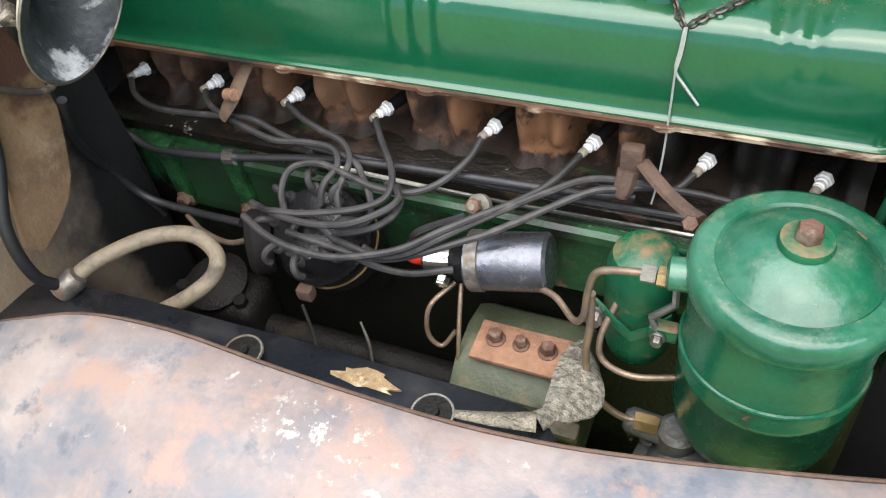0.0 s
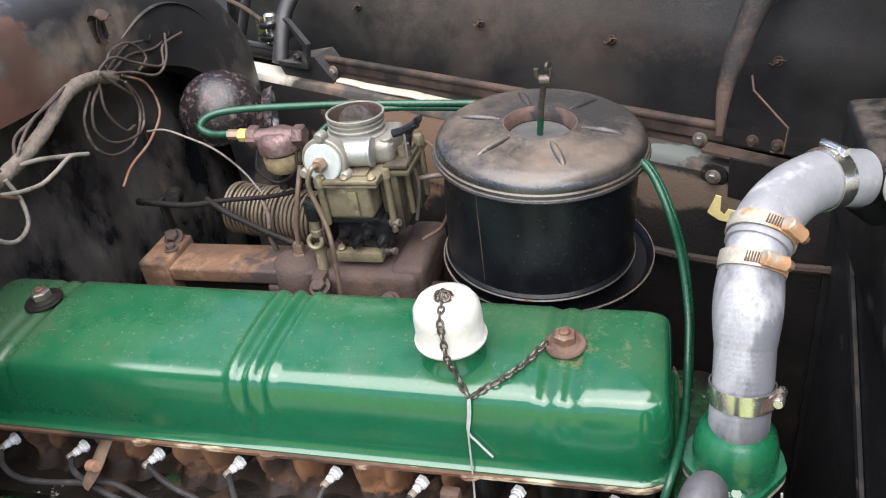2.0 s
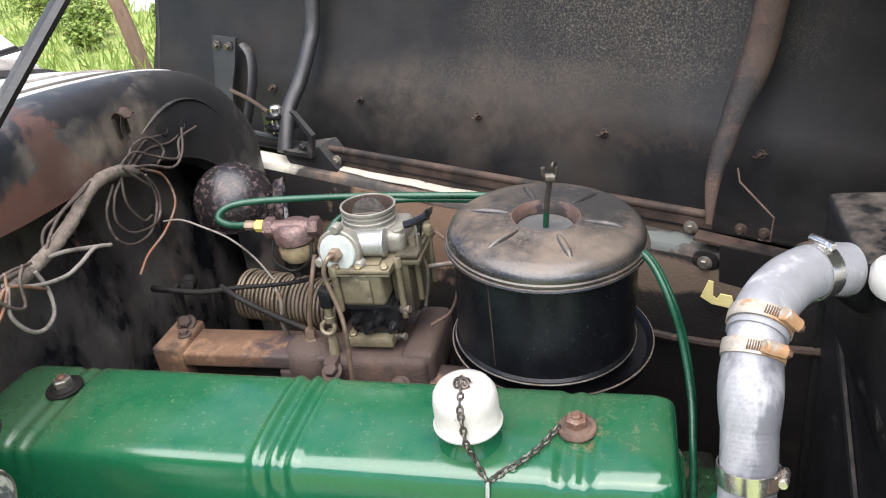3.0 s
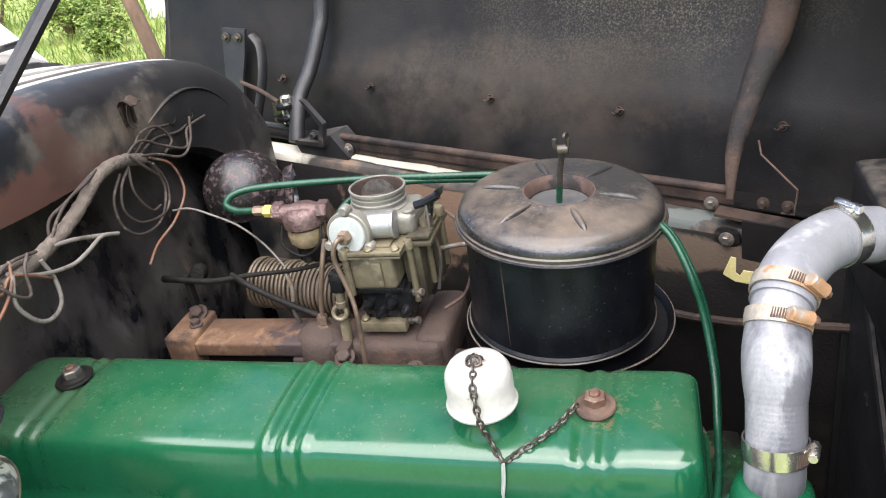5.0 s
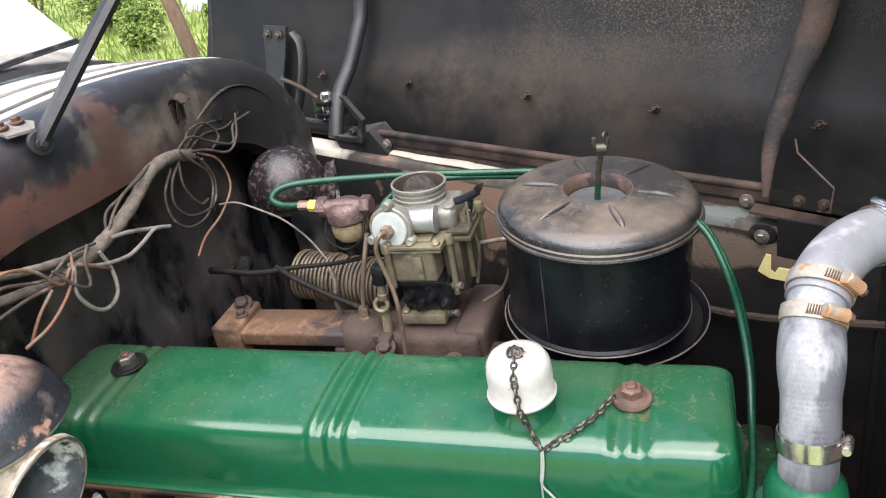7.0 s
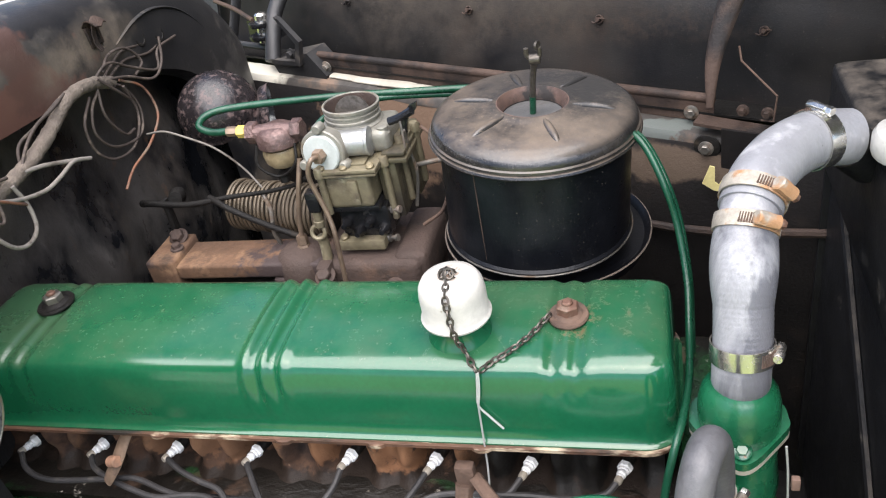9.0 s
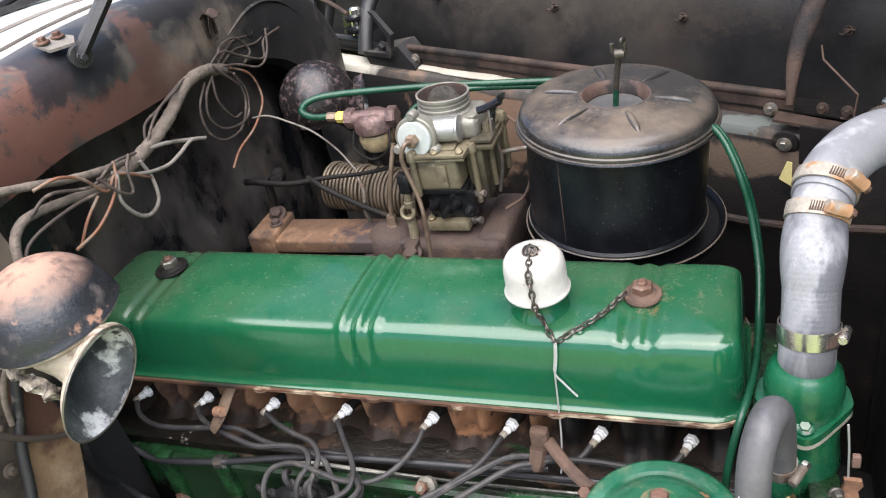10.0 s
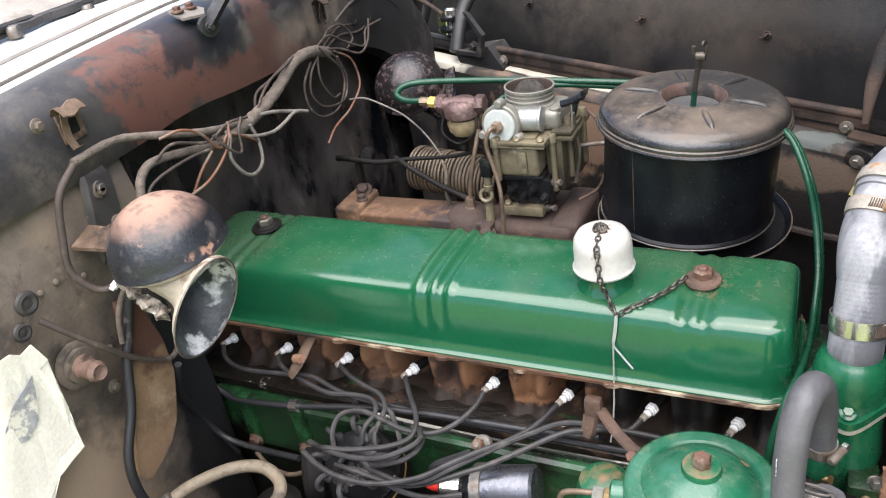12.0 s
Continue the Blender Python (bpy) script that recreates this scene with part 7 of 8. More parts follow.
ribbed([(0.3700, -0.106, 0.932), (0.3710, -0.105, 0.92), (0.374, -0.104, 0.89), (0.388, -0.102, 0.83), (0.416, -0.095, 0.76), (0.450, -0.085, 0.68)], lambda s: 0.0165 + 0.0065 * min(1.0, s * 3.2), 0.0048, 0.0005, bm)
worn_hose = thing("lower_hose", (0.371, -0.105, 0.92), "worn grey lower hose with flaking black patches", "hose")
part("tube", bm, "hose_worn", worn_hose)
bm = B()
lathe(bm, [(0.0120, 0.004), (0.0172, 0.005), (0.0180, 0.001), (0.0176, -0.004), (0.0165, -0.005)], (0.3702, -0.1058, 0.930), (-0.05, -0.02, 1), 28, wob=0.06)
part("frayed_end", bm, "hose_black", worn_hose, "frayed black cut end")
hose_clamp("hose_clamp", (0.3718, -0.1045, 0.912), (0.1, 0.02, -0.99), 0.0192, "steel", (1, -0.5, 0.1), "dull clamp on the lower hose", 0.010)
bm = B()
lathe(bm, [(0.010, -0.012), (0.010, 0.010), (0.0115, 0.011), (0.0115, 0.016), (0.008, 0.018)], (0.371, -0.050, 0.930), (-0.15, -0.9, -0.35), 18)
part("drain_boss", bm, "green_cast", th)
bm = B()
hexa(bm, (0.3683, -0.0665, 0.9237), (-0.15, -0.9, -0.35), 0.0085, 0.008)
part("drain_plug", bm, "brass", th, "brass plug in the drain boss")
pipe("bare_wire", [(0.4165, -0.030, 0.975), (0.4185, -0.032, 0.952), (0.4195, -0.034, 0.930), (0.4205, -0.034, 0.908)], 0.0010, "wire_tie", "thin bare wire hanging beside the housing", "wire")
bm = B()
rings(bm, [[Vector((0.4235 + 0.0015 * math.sin(k * 1.9) + sx * (0.0070 + 0.0018 * noise.noise(Vector((k * 0.8, sx, 0)))), -0.036 + sy * 0.0022 + 0.002 * math.sin(k * 0.9), 0.915 - 0.0075 * k)) for sx, sy in ((-1, -1), (1, -1), (1, 1), (-1, 1))] for k in range(14)])
mesh_thing("corroded_strip", bm, "rust_plate", "orange brown corroded metal strip beside the housing", "metal strip")
bm = B()
box(bm, 0.4215, 0.4285, -0.037, -0.031, 0.930, 0.943, 0.0015)
mesh_thing("wire_clip", bm, "fitting_pink", "small pinkish clip on the bare wire", "clip")
wp = thing("water_pump", (0.41, -0.04, 0.85), "greasy water pump with green overspray", "water pump")
bm = B()
lathe(bm, [(0.05, 0), (0.05, 0.02), (0.036, 0.03), (0.030, 0.06)], (0.385, -0.03, 0.80), (0.9, -0.2, 0.1), 28)
part("housing", bm, "grime_and_shade", wp)
for k in range(5):
    a = k * 1.2
    bolt(wp, (0.403, -0.03 + 0.042 * math.cos(a), 0.80 + 0.042 * math.sin(a)), (0.9, -0.2, 0.1), 0.007, 0.008, "grime_and_shade")
bm = B()
lathe(bm, [(0.009, 0), (0.009, 0.025), (0.011, 0.026), (0.011, 0.032)], (0.392, -0.055, 0.885), (0.25, -0.9, 0.3), 16)
part("heater_stub", bm, "grime_and_shade", wp)
bm = B()
box(bm, 0.388, 0.416, -0.058, -0.02, 0.825, 0.905, 0.006)
part("outlet_casting", bm, "green_block", wp, "oily green outlet casting")
for x, z in ((0.405, 0.893), (0.407, 0.866), (0.395, 0.878), (0.408, 0.838)):
    bolt(wp, (x, -0.058, z), (0.1, -1, 0.2), 0.0034, 0.004, "dirty_zinc", 0.0048)
rnd = random.Random(3)
bm = B()
for k in range(26):
    x, y, z = rnd.uniform(0.440, 0.458), rnd.uniform(-0.09, -0.02), rnd.uniform(0.72, 0.80)
    tube(bm, [(x, y, z - 0.03), (x + rnd.uniform(-0.006, 0.006), y + rnd.uniform(-0.01, 0.01), z), (x + rnd.uniform(-0.012, 0.012), y + rnd.uniform(-0.015, 0.015), z + 0.03)], 0.0007, 3, 2, smooth=False)
mesh_thing("straw_tuft", bm, "straw", "dry straw caught beside the radiator", "straw", kind="stuff")

# ---------------------------------------------------------------- radiator
rad = thing("radiator", (0.56, 0.12, 0.5), "black radiator with dusty top tank and white cap", "radiator")
bm = B()
box(bm, 0.503, 0.60, -0.22, 0.372, 1.00, 1.128, 0.012, 3)
part("top_tank", bm, "radiator", rad)
bm = B()
box(bm, 0.515, 0.59, -0.22, 0.372, 0.48, 0.999, 0.003)
part("core", bm, "radiator", rad)
bm = B()
box(bm, 0.508, 0.598, 0.3735, 0.379, 0.50, 1.12, 0.001)
part("side_strap", bm, "radiator", rad)
bm = B()
tube(bm, [(0.512, 0.32, 1.02), (0.5115, 0.12, 0.86), (0.511, -0.05, 0.72)], 0.004, 6, 2)
part("brace_rod", bm, "radiator", rad)
bm = B()
lathe(bm, [(0.021, -0.004), (0.021, 0.03)], (0.503, 0.182, 1.112), (-0.85, -0.42, 0.9), 24)
part("hose_neck", bm, "radiator", rad)
bm = B()
lathe(bm, [(0.023, 1.125), (0.023, 1.14), (0.027, 1.142)], (0.527, 0.140, 0), (0, 0, 1), 28)
neck = part("filler_neck", bm, "radiator", rad)
bm = B()
lathe(bm, [(0.033, 1.140), (0.034, 1.143), (0.034, 1.155), (0.031, 1.160), (0.018, 1.164), (0.001, 1.165)], (0.527, 0.140, 0), (0, 0, 1), 32, wob=0.03)
part("filler_cap", bm, "cap_white", neck, "chalky white cap")

# ---------------------------------------------------------------- air cleaner
AX = Vector((0.07, -0.02, 0.997)).normalized()
AO = Vector((0.201, 0.246, 1.142))
air = thing("air_cleaner", tuple(AO), "round black oil bath air cleaner with a dusty lid", "air cleaner")
bm = B()
lathe(bm, [(0.0995, -0.128), (0.1020, -0.126), (0.1020, -0.121), (0.0995, -0.118), (0.0995, -0.002)], AO, AX, 72)
part("canister", bm, "black", air)
bm = B()
lathe(bm, [(0.100, -0.0075), (0.1088, -0.0070), (0.1100, -0.0050), (0.1090, -0.0030), (0.1072, -0.0022), (0.1082, -0.0008), (0.1078, 0.0010), (0.1060, 0.0022), (0.1058, 0.0050), (0.1030, 0.0108), (0.097, 0.0150), (0.087, 0.0180), (0.072, 0.0195), (0.052, 0.0204), (0.043, 0.0214), (0.0390, 0.0228), (0.0372, 0.0226), (0.0350, 0.0195), (0.0325, 0.0140), (0.0318, 0.0070), (0.001, 0.0065)], AO, AX, 72)
part("lid", bm, "black_lid", air, "dusty pressed steel lid")
_, au, av = frame_of(AX)
for k in range(6):
    a = 2 * math.pi * k / 6 + 0.40
    rdir = au * math.cos(a) + av * math.sin(a)
    bm = B()
    tube(bm, [AO + rdir * 0.041 + AX * 0.0205, AO + rdir * 0.056 + AX * 0.0200, AO + rdir * 0.073 + AX * 0.0188, AO + rdir * 0.084 + AX * 0.0165], lambda s: 0.0042 * math.sin(math.pi * (0.06 + 0.88 * s)) ** 0.5, 10, 5)
    part("pressed_rib", bm, "black_lid", air)
bm = B()
lathe(bm, [(0.0315, 0.0060), (0.0312, 0.0082), (0.001, 0.0088)], AO, AX, 32)
part("well_plate", bm, "well_grey", air, "pale bottom of the lid's well")
bm = B()
lathe(bm, [(0.104, -0.160), (0.114, -0.158), (0.1165, -0.150), (0.1175, -0.146), (0.1165, -0.1435), (0.113, -0.146), (0.110, -0.152), (0.03, -0.154)], AO + Vector((0.006, 0.022, 0)), AX, 64)
part("base_pan", bm, "black", air)
bm = B()
torus(bm, AO + Vector((0.006, 0.022, 0)) - AX * 0.1450, tuple(AX), 0.1172, 0.0010, 72, 6)
part("pan_rim", bm, "loom", air, "worn bare rim of the base pan")
bm = B()
torus(bm, AO - AX * 0.1235, tuple(AX), 0.1022, 0.0011, 72, 6)
part("bottom_bead", bm, "steel", air, "worn bare metal bead")
bm = B()
lathe(bm, [(0.05, -0.30), (0.06, -0.22), (0.085, -0.155)], AO + Vector((0.006, 0.03, 0)), AX, 32)
part("support", bm, "grime_and_shade", air)
bm = B()
lathe(bm, [(0.0376, 0.0224), (0.0362, 0.0228), (0.0345, 0.0196), (0.0322, 0.0145), (0.0316, 0.0090)], AO, AX, 48, cap0=False, cap1=False)
part("well_lip", bm, "well_lip", air, "pinkish worn lip of the lid's well")
bm = B()
tube(bm, [AO + AX * 0.006, AO + AX * 0.016 + Vector((0.0005, -0.0005, 0)), AO + AX * 0.028 + Vector((0.001, -0.0015, 0))], 0.0033, 8, 3)
part("rod_foot", bm, "green_pipe", air, "green painted foot of the rod")
bm = B()
tube(bm, [AO + AX * 0.027 + Vector((0.001, -0.0015, 0)), AO + AX * 0.044 + Vector((0.002, -0.004, 0)), AO + AX * 0.06 + Vector((0.004, -0.007, 0)), (0.2115, 0.231, 1.214)], 0.0031, 8, 3)
part("centre_rod", bm, "chain", air)
bm = B()
tube(bm, [AO + Vector((-0.050, -0.0865, -0.012)), AO + Vector((-0.0505, -0.0868, -0.06)), AO + Vector((-0.051, -0.0868, -0.112))], 0.0007, 5, 2)
part("seam", bm, "rail", air, "thin upright seam of the canister")
bm = B()
for sx in (-1, 1):
    tube(bm, [(0.2115, 0.231, 1.213), (0.2115 + sx * 0.006, 0.230, 1.218), (0.2115 + sx * 0.0062, 0.229, 1.226)], 0.0024, 8, 4)
lathe(bm, [(0.0052, -0.004), (0.0052, 0.006)], (0.2115, 0.231, 1.214), (1, 0, 0), 10)
lathe(bm, [(0.0045, -0.0012), (0.0045, 0.0012)], (0.2165, 0.228, 1.228), (1, -0.4, 0), 12)
part("wing_nut", bm, "chain", air)
pipe("green_pipe", [(-0.170, 0.283, 1.139), (-0.195, 0.285, 1.139), (-0.213, 0.292, 1.145), (-0.207, 0.312, 1.151), (-0.17, 0.33, 1.150), (-0.06, 0.350, 1.144), (0.04, 0.365, 1.136), (0.12, 0.380, 1.127), (0.20, 0.388, 1.118)], 0.0045, "green_pipe", "dark green fuel pipe curving over to the filter bowl")
pipe("green_pipe", [(-0.072, 0.272, 1.112), (-0.069, 0.288, 1.124), (-0.058, 0.312, 1.134), (-0.035, 0.340, 1.137), (0.005, 0.358, 1.134), (0.05, 0.368, 1.129), (0.12, 0.382, 1.119), (0.20, 0.39, 1.110)], 0.0040, "green_pipe", "dark green pipe running behind the air horn")
pipe("green_pipe", [(0.285, 0.235, 1.140), (0.310, 0.205, 1.130), (0.328, 0.18, 1.10), (0.340, 0.165, 1.06), (0.3475, 0.135, 1.015), (0.3475, 0.10, 0.992), (0.3465, 0.06, 0.986), (0.3445, 0.03, 0.984), (0.3385, -0.012, 0.986), (0.3315, -0.040, 0.981), (0.324, -0.052, 0.950), (0.320, -0.060, 0.920), (0.317, -0.063, 0.86)], 0.0035, "green_pipe", "dark green pipe running down past the valve cover")
pipe("green_pipe", [(0.287, 0.241, 1.138), (0.3125, 0.211, 1.128), (0.331, 0.186, 1.098), (0.343, 0.172, 1.058), (0.3500, 0.150, 1.012), (0.3515, 0.138, 0.970), (0.352, 0.128, 0.91)], 0.0029, "green_pipe", "dark green pipe dropping behind the valve cover")

# ---------------------------------------------------------------- manifold
man = thing("intake_manifold", (-0.12, 0.27, 0.90), "rusty brown intake manifold with dark patches", "manifold")
bm = B()
box(bm, -0.325, -0.283, 0.230, 0.300, 0.86, 0.9870, 0.005, 3)
part("end_block", bm, "manifold", man)
for x, y, h in ((-0.306, 0.285, 0.010), (-0.292, 0.262, 0.006)):
    bolt(man, (x, y, 0.9870), (0, 0, 1), 0.0062, h, "manifold_dark", 0.009)
bm = B()
box(bm, -0.2835, -0.080, 0.232, 0.292, 0.958, 0.9785, 0.004, 3)
part("runner", bm, "manifold", man)
# black block paints in the dark of the opening under the runner
bm = B()
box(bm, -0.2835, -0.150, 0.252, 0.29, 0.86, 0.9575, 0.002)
part("slot_back", bm, "grime_and_shade", man, "black block coloured for the dark opening under the runner")
bm = B()
box(bm, -0.150, -0.082, 0.231, 0.298, 0.86, 0.9575, 0.006, 3)
part("port_leg", bm, "manifold", man)
bm = B()
lathe(bm, [(0.030, -0.07), (0.033, -0.04), (0.035, -0.005), (0.032, 0.018), (0.024, 0.026), (0.012, 0.030)], (-0.112, 0.258, 0.960), (0.05, -0.1, 1), 28, wob=0.03)
part("heat_chest", bm, "manifold_dark", man, "swollen dark heat chest")
bm = B()
box(bm, -0.085, 0.050, 0.225, 0.345, 0.88, 0.982, 0.012, 3)
part("riser_block", bm, "manifold_dark", man)
bm = B()
box(bm, 0.015, 0.058, 0.232, 0.345, 0.93, 0.988, 0.012, 3)
part("riser_ear", bm, "manifold_dark", man)
bm = B()
tube(bm, [(0.03, 0.25, 0.93), (0.10, 0.25, 0.925), (0.18, 0.26, 0.91)], 0.026, 14, 4)
part("exhaust_arm", bm, "manifold", man)
bm = B()
box(bm, -0.078, -0.060, 0.212, 0.235, 0.88, 0.985, 0.006)
part("rib_boss", bm, "manifold_dark", man)
for p in ((-0.067, 0.214, 0.972), (0.018, 0.212, 0.955), (-0.30, 0.285, 0.990)):
    bolt(man, p, (0, -0.5, 0.85), 0.0090, 0.008, "manifold_dark", 0.013)

# corrugated heat tube
ht = thing("heat_tube", (-0.16, 0.32, 1.01), "brown corrugated heat tube beside the carburettor", "heat tube")
HT0, HT1 = Vector((-0.222, 0.332, 1.010)), Vector((-0.076, 0.312, 1.003))
# near-black core puts the shade of the grooves into colour between the rings
bm = B()
tube(bm, [HT0, (HT0 + HT1) / 2, HT1], 0.0312, 28, 3)
part("core", bm, "grime_and_shade", ht)
for k in range(25):
    bm = B()
    torus(bm, HT0.lerp(HT1, k / 24) + Vector((0, 0, 0.0006 * math.sin(k * 2.3))), tuple(HT1 - HT0), 0.0322 + 0.0006 * math.sin(k * 1.7), 0.0023, 28, 7)
    part("corrugation", bm, "corrugated", ht)

# ---------------------------------------------------------------- carburettor
carb = thing("carburettor", (-0.015, 0.29, 1.0), "zinc and aluminium downdraught carburettor on the manifold", "carburettor")
bm = B()
box(bm, -0.052, 0.008, 0.240, 0.312, 0.990, 1.004, 0.004)
part("mount_flange", bm, "zinc", carb)
bm = B()
box(bm, -0.046, 0.018, 0.250, 0.318, 1.003, 1.046, 0.008)
part("insulator", bm, "black_gloss", carb, "glossy black throttle body")
for x, z in ((-0.036, 1.026), (-0.022, 1.014), (-0.006, 1.028), (0.009, 1.016)):
    bm = B()
    lathe(bm, [(0.007, 0), (0.007, 0.006), (0.004, 0.010), (0.003, 0.016)], (x, 0.251, z), (0, -1, 0.1), 14)
    part("adjuster", bm, "black_gloss", carb)
bm = B()
for y, z in ((0.262, 1.034), (0.256, 0.998), (0.285, 1.02)):
    lathe(bm, [(0.0055, -0.004), (0.0055, 0.004), (0.003, 0.005), (0.003, 0.010), (0.0045, 0.0105), (0.0045, 0.014)], (0.017 if z > 1.01 else 0.008, y, z), (1, -0.25, 0.1), 12)
part("idle_screw", bm, "steel", carb, "bright adjusting screws")
bm = B()
box(bm, -0.050, 0.012, 0.242, 0.32, 1.044, 1.051, 0.002)
part("lower_flange", bm, "black_gloss", carb)
bm = B()
box(bm, -0.047, 0.008, 0.240, 0.305, 1.050, 1.094, 0.006, 3)
box(bm, -0.018, -0.006, 0.236, 0.245, 1.056, 1.088, 0.003)
part("float_bowl", bm, "zinc", carb, "yellowed float bowl")
bm = B()
box(bm, -0.052, 0.020, 0.235, 0.315, 1.0935, 1.0965, 0.001)
box(bm, -0.053, 0.021, 0.234, 0.316, 1.0975, 1.1025, 0.002)
box(bm, -0.030, 0.006, 0.246, 0.29, 1.102, 1.105, 0.002)
part("bowl_lid", bm, "zinc", carb)
bm = B()
box(bm, 0.010, 0.034, 0.266, 0.318, 1.020, 1.098, 0.005)
box(bm, 0.014, 0.046, 0.300, 0.345, 1.028, 1.112, 0.006)
part("side_casting", bm, "zinc_dark", carb, "darkened side casting")
for x, y, z0, z1 in ((0.022, 0.262, 1.022, 1.104), (0.036, 0.292, 1.030, 1.116), (0.048, 0.318, 1.040, 1.118), (-0.048, 0.238, 1.046, 1.106)):
    bm = B()
    lathe(bm, [(0.0042, z0), (0.0042, z1 - 0.012), (0.0062, z1 - 0.0115), (0.0062, z1 - 0.003), (0.0048, z1)], (x, y, 0), (0, 0, 1), 10)
    part("long_screw", bm, "zinc", carb)
bm = B()
box(bm, 0.018, 0.050, 0.262, 0.345, 1.0935, 1.0995, 0.002)
box(bm, 0.020, 0.048, 0.264, 0.343, 1.1015, 1.1065, 0.002)
part("side_lid", bm, "zinc_dark", carb)
bm = B()
lathe(bm, [(0.0075, 0), (0.0085, 0.002), (0.0085, 0.018), (0.0065, 0.020), (0.0065, 0.025), (0.0035, 0.026)], (0.022, 0.283, 1.106), (0, 0, 1), 14)
part("vent_stack", bm, "alu_dull", carb)
bm = B()
plate(bm, [(0.038, 0.290, 1.112), (0.046, 0.290, 1.112), (0.052, 0.290, 1.134), (0.064, 0.290, 1.146), (0.066, 0.290, 1.154), (0.056, 0.290, 1.150), (0.044, 0.290, 1.136)], (0, 0.005, 0))
tube(bm, [(0.030, 0.288, 1.134), (0.044, 0.288, 1.138), (0.060, 0.287, 1.146)], 0.0050, 8, 3)
part("fast_idle_lever", bm, "black_gloss", carb)
bm = B()
tube(bm, [(0.046, 0.280, 1.137), (0.047, 0.276, 1.118), (0.0465, 0.276, 1.10)], 0.0015, 6, 3)
part("lever_link", bm, "steel", carb)
bm = B()
box(bm, -0.048, 0.030, 0.272, 0.335, 1.102, 1.130, 0.010, 3)
part("upper_body", bm, "alu_dull", carb)
bm = B()
lathe(bm, [(0.0155, 0), (0.0155, 0.046), (0.0168, 0.047), (0.0168, 0.050), (0.012, 0.052)], (-0.040, 0.266, 1.121), (1, 0.06, 0), 20)
part("choke_barrel", bm, "alu", carb)
bm = B()
TA, TO = Vector((0.05, 0.02, 1)), Vector((-0.019, 0.305, 1.1285))
lathe(bm, [(0.0355, 0), (0.0355, 0.004), (0.0325, 0.006), (0.0318, 0.009), (0.0332, 0.0100), (0.0332, 0.0118), (0.0318, 0.0128), (0.0318, 0.0160), (0.0328, 0.0166), (0.0328, 0.0180), (0.0318, 0.0186), (0.0318, 0.0215), (0.0336, 0.0222), (0.0336, 0.0252), (0.0315, 0.0258), (0.0308, 0.0245)], TO, TA, 40, cap1=False)
part("air_horn", bm, "alu_dull", carb, "open air horn ring")
# bore is coloured dark for the shade inside the open horn
bm = B()
lathe(bm, [(0.0308, 0.0245), (0.0302, 0.021), (0.0298, 0.002), (0.001, 0.001)], TO, TA, 40, cap0=False)
part("bore", bm, "manifold_dark", carb, "dark bore of the air horn")
bm = B()
lathe(bm, [(0.0022, -0.03), (0.0022, 0.03)], TO + TA * 0.012, (1, 0.1, 0), 8)
plate(bm, [TO + TA * 0.012 + Vector((0.022 * math.cos(a), 0.006 * math.sin(a), 0.019 * math.sin(a))) for a in [2 * math.pi * k / 20 for k in range(20)]], (0, 0.0015, 0))
part("choke_flap", bm, "chain", carb)
bm = B()
CKA = Vector((-0.10, -0.98, 0.10)).normalized()
CK = Vector((-0.042, 0.246, 1.120))
lathe(bm, [(0.0265, -0.018), (0.0275, -0.012), (0.0275, -0.003), (0.0262, -0.0015), (0.0225, -0.0015)], CK, CKA, 36)
part("choke_housing", bm, "alu_dull", carb)
bm = B()
lathe(bm, [(0.0225, -0.004), (0.0225, 0.0012), (0.0212, 0.0026), (0.001, 0.0034)], CK, CKA, 36)
part("choke_cover", bm, "choke_face", carb, "pale grey round choke cover")
_, ku, kv = frame_of(CKA)
for k in range(3):
    a = 2 * math.pi * k / 3 + 0.5
    p = CK + (ku * math.cos(a) + kv * math.sin(a)) * 0.0290
    bm = B()
    lathe(bm, [(0.0065, -0.010), (0.0065, 0.0), (0.0045, 0.003)], p, CKA, 10)
    part("choke_screw", bm, "alu_dull", carb)
bm = B()
hexa(bm, CK + CKA * 0.003, CKA, 0.0085, 0.010)
part("choke_nut", bm, "copper", carb)
for x, y, z in ((-0.046, 0.241, 1.102), (0.014, 0.241, 1.102), (0.014, 0.30, 1.102), (-0.018, 0.241, 1.102), (-0.044, 0.248, 1.004)):
    bm = B()
    lathe(bm, [(0.005, 0), (0.005, 0.004), (0.003, 0.0055)], (x, y, z), (0, -0.35, 1), 10)
    part("screw", bm, "dirty_zinc", carb)
bm = B()
tube(bm, [(0.047, 0.282, 1.125), (0.046, 0.292, 1.09), (0.048, 0.294, 1.06), (0.040, 0.290, 1.02)], 0.0022, 6, 4)
part("accelerator_link", bm, "steel", carb)
bm = B()
box(bm, -0.073, -0.057, 0.232, 0.248, 1.050, 1.077, 0.004)
part("dashpot_block", bm, "black_gloss", carb)
bm = B()
lathe(bm, [(0.0055, 0), (0.0055, 0.016), (0.0068, 0.017), (0.0068, 0.024)], (-0.066, 0.240, 1.053), (-0.05, -0.02, -1), 14)
part("pump_stem", bm, "zinc", carb)
bm = B()
torus(bm, (-0.070, 0.236, 1.022), (0.1, -1, 0.35), 0.0082, 0.0028, 20, 8)
tube(bm, [(-0.070, 0.240, 1.014), (-0.069, 0.240, 0.998), (-0.069, 0.236, 0.980)], 0.0065, 10, 3)
part("ring_eye", bm, "zinc", carb)
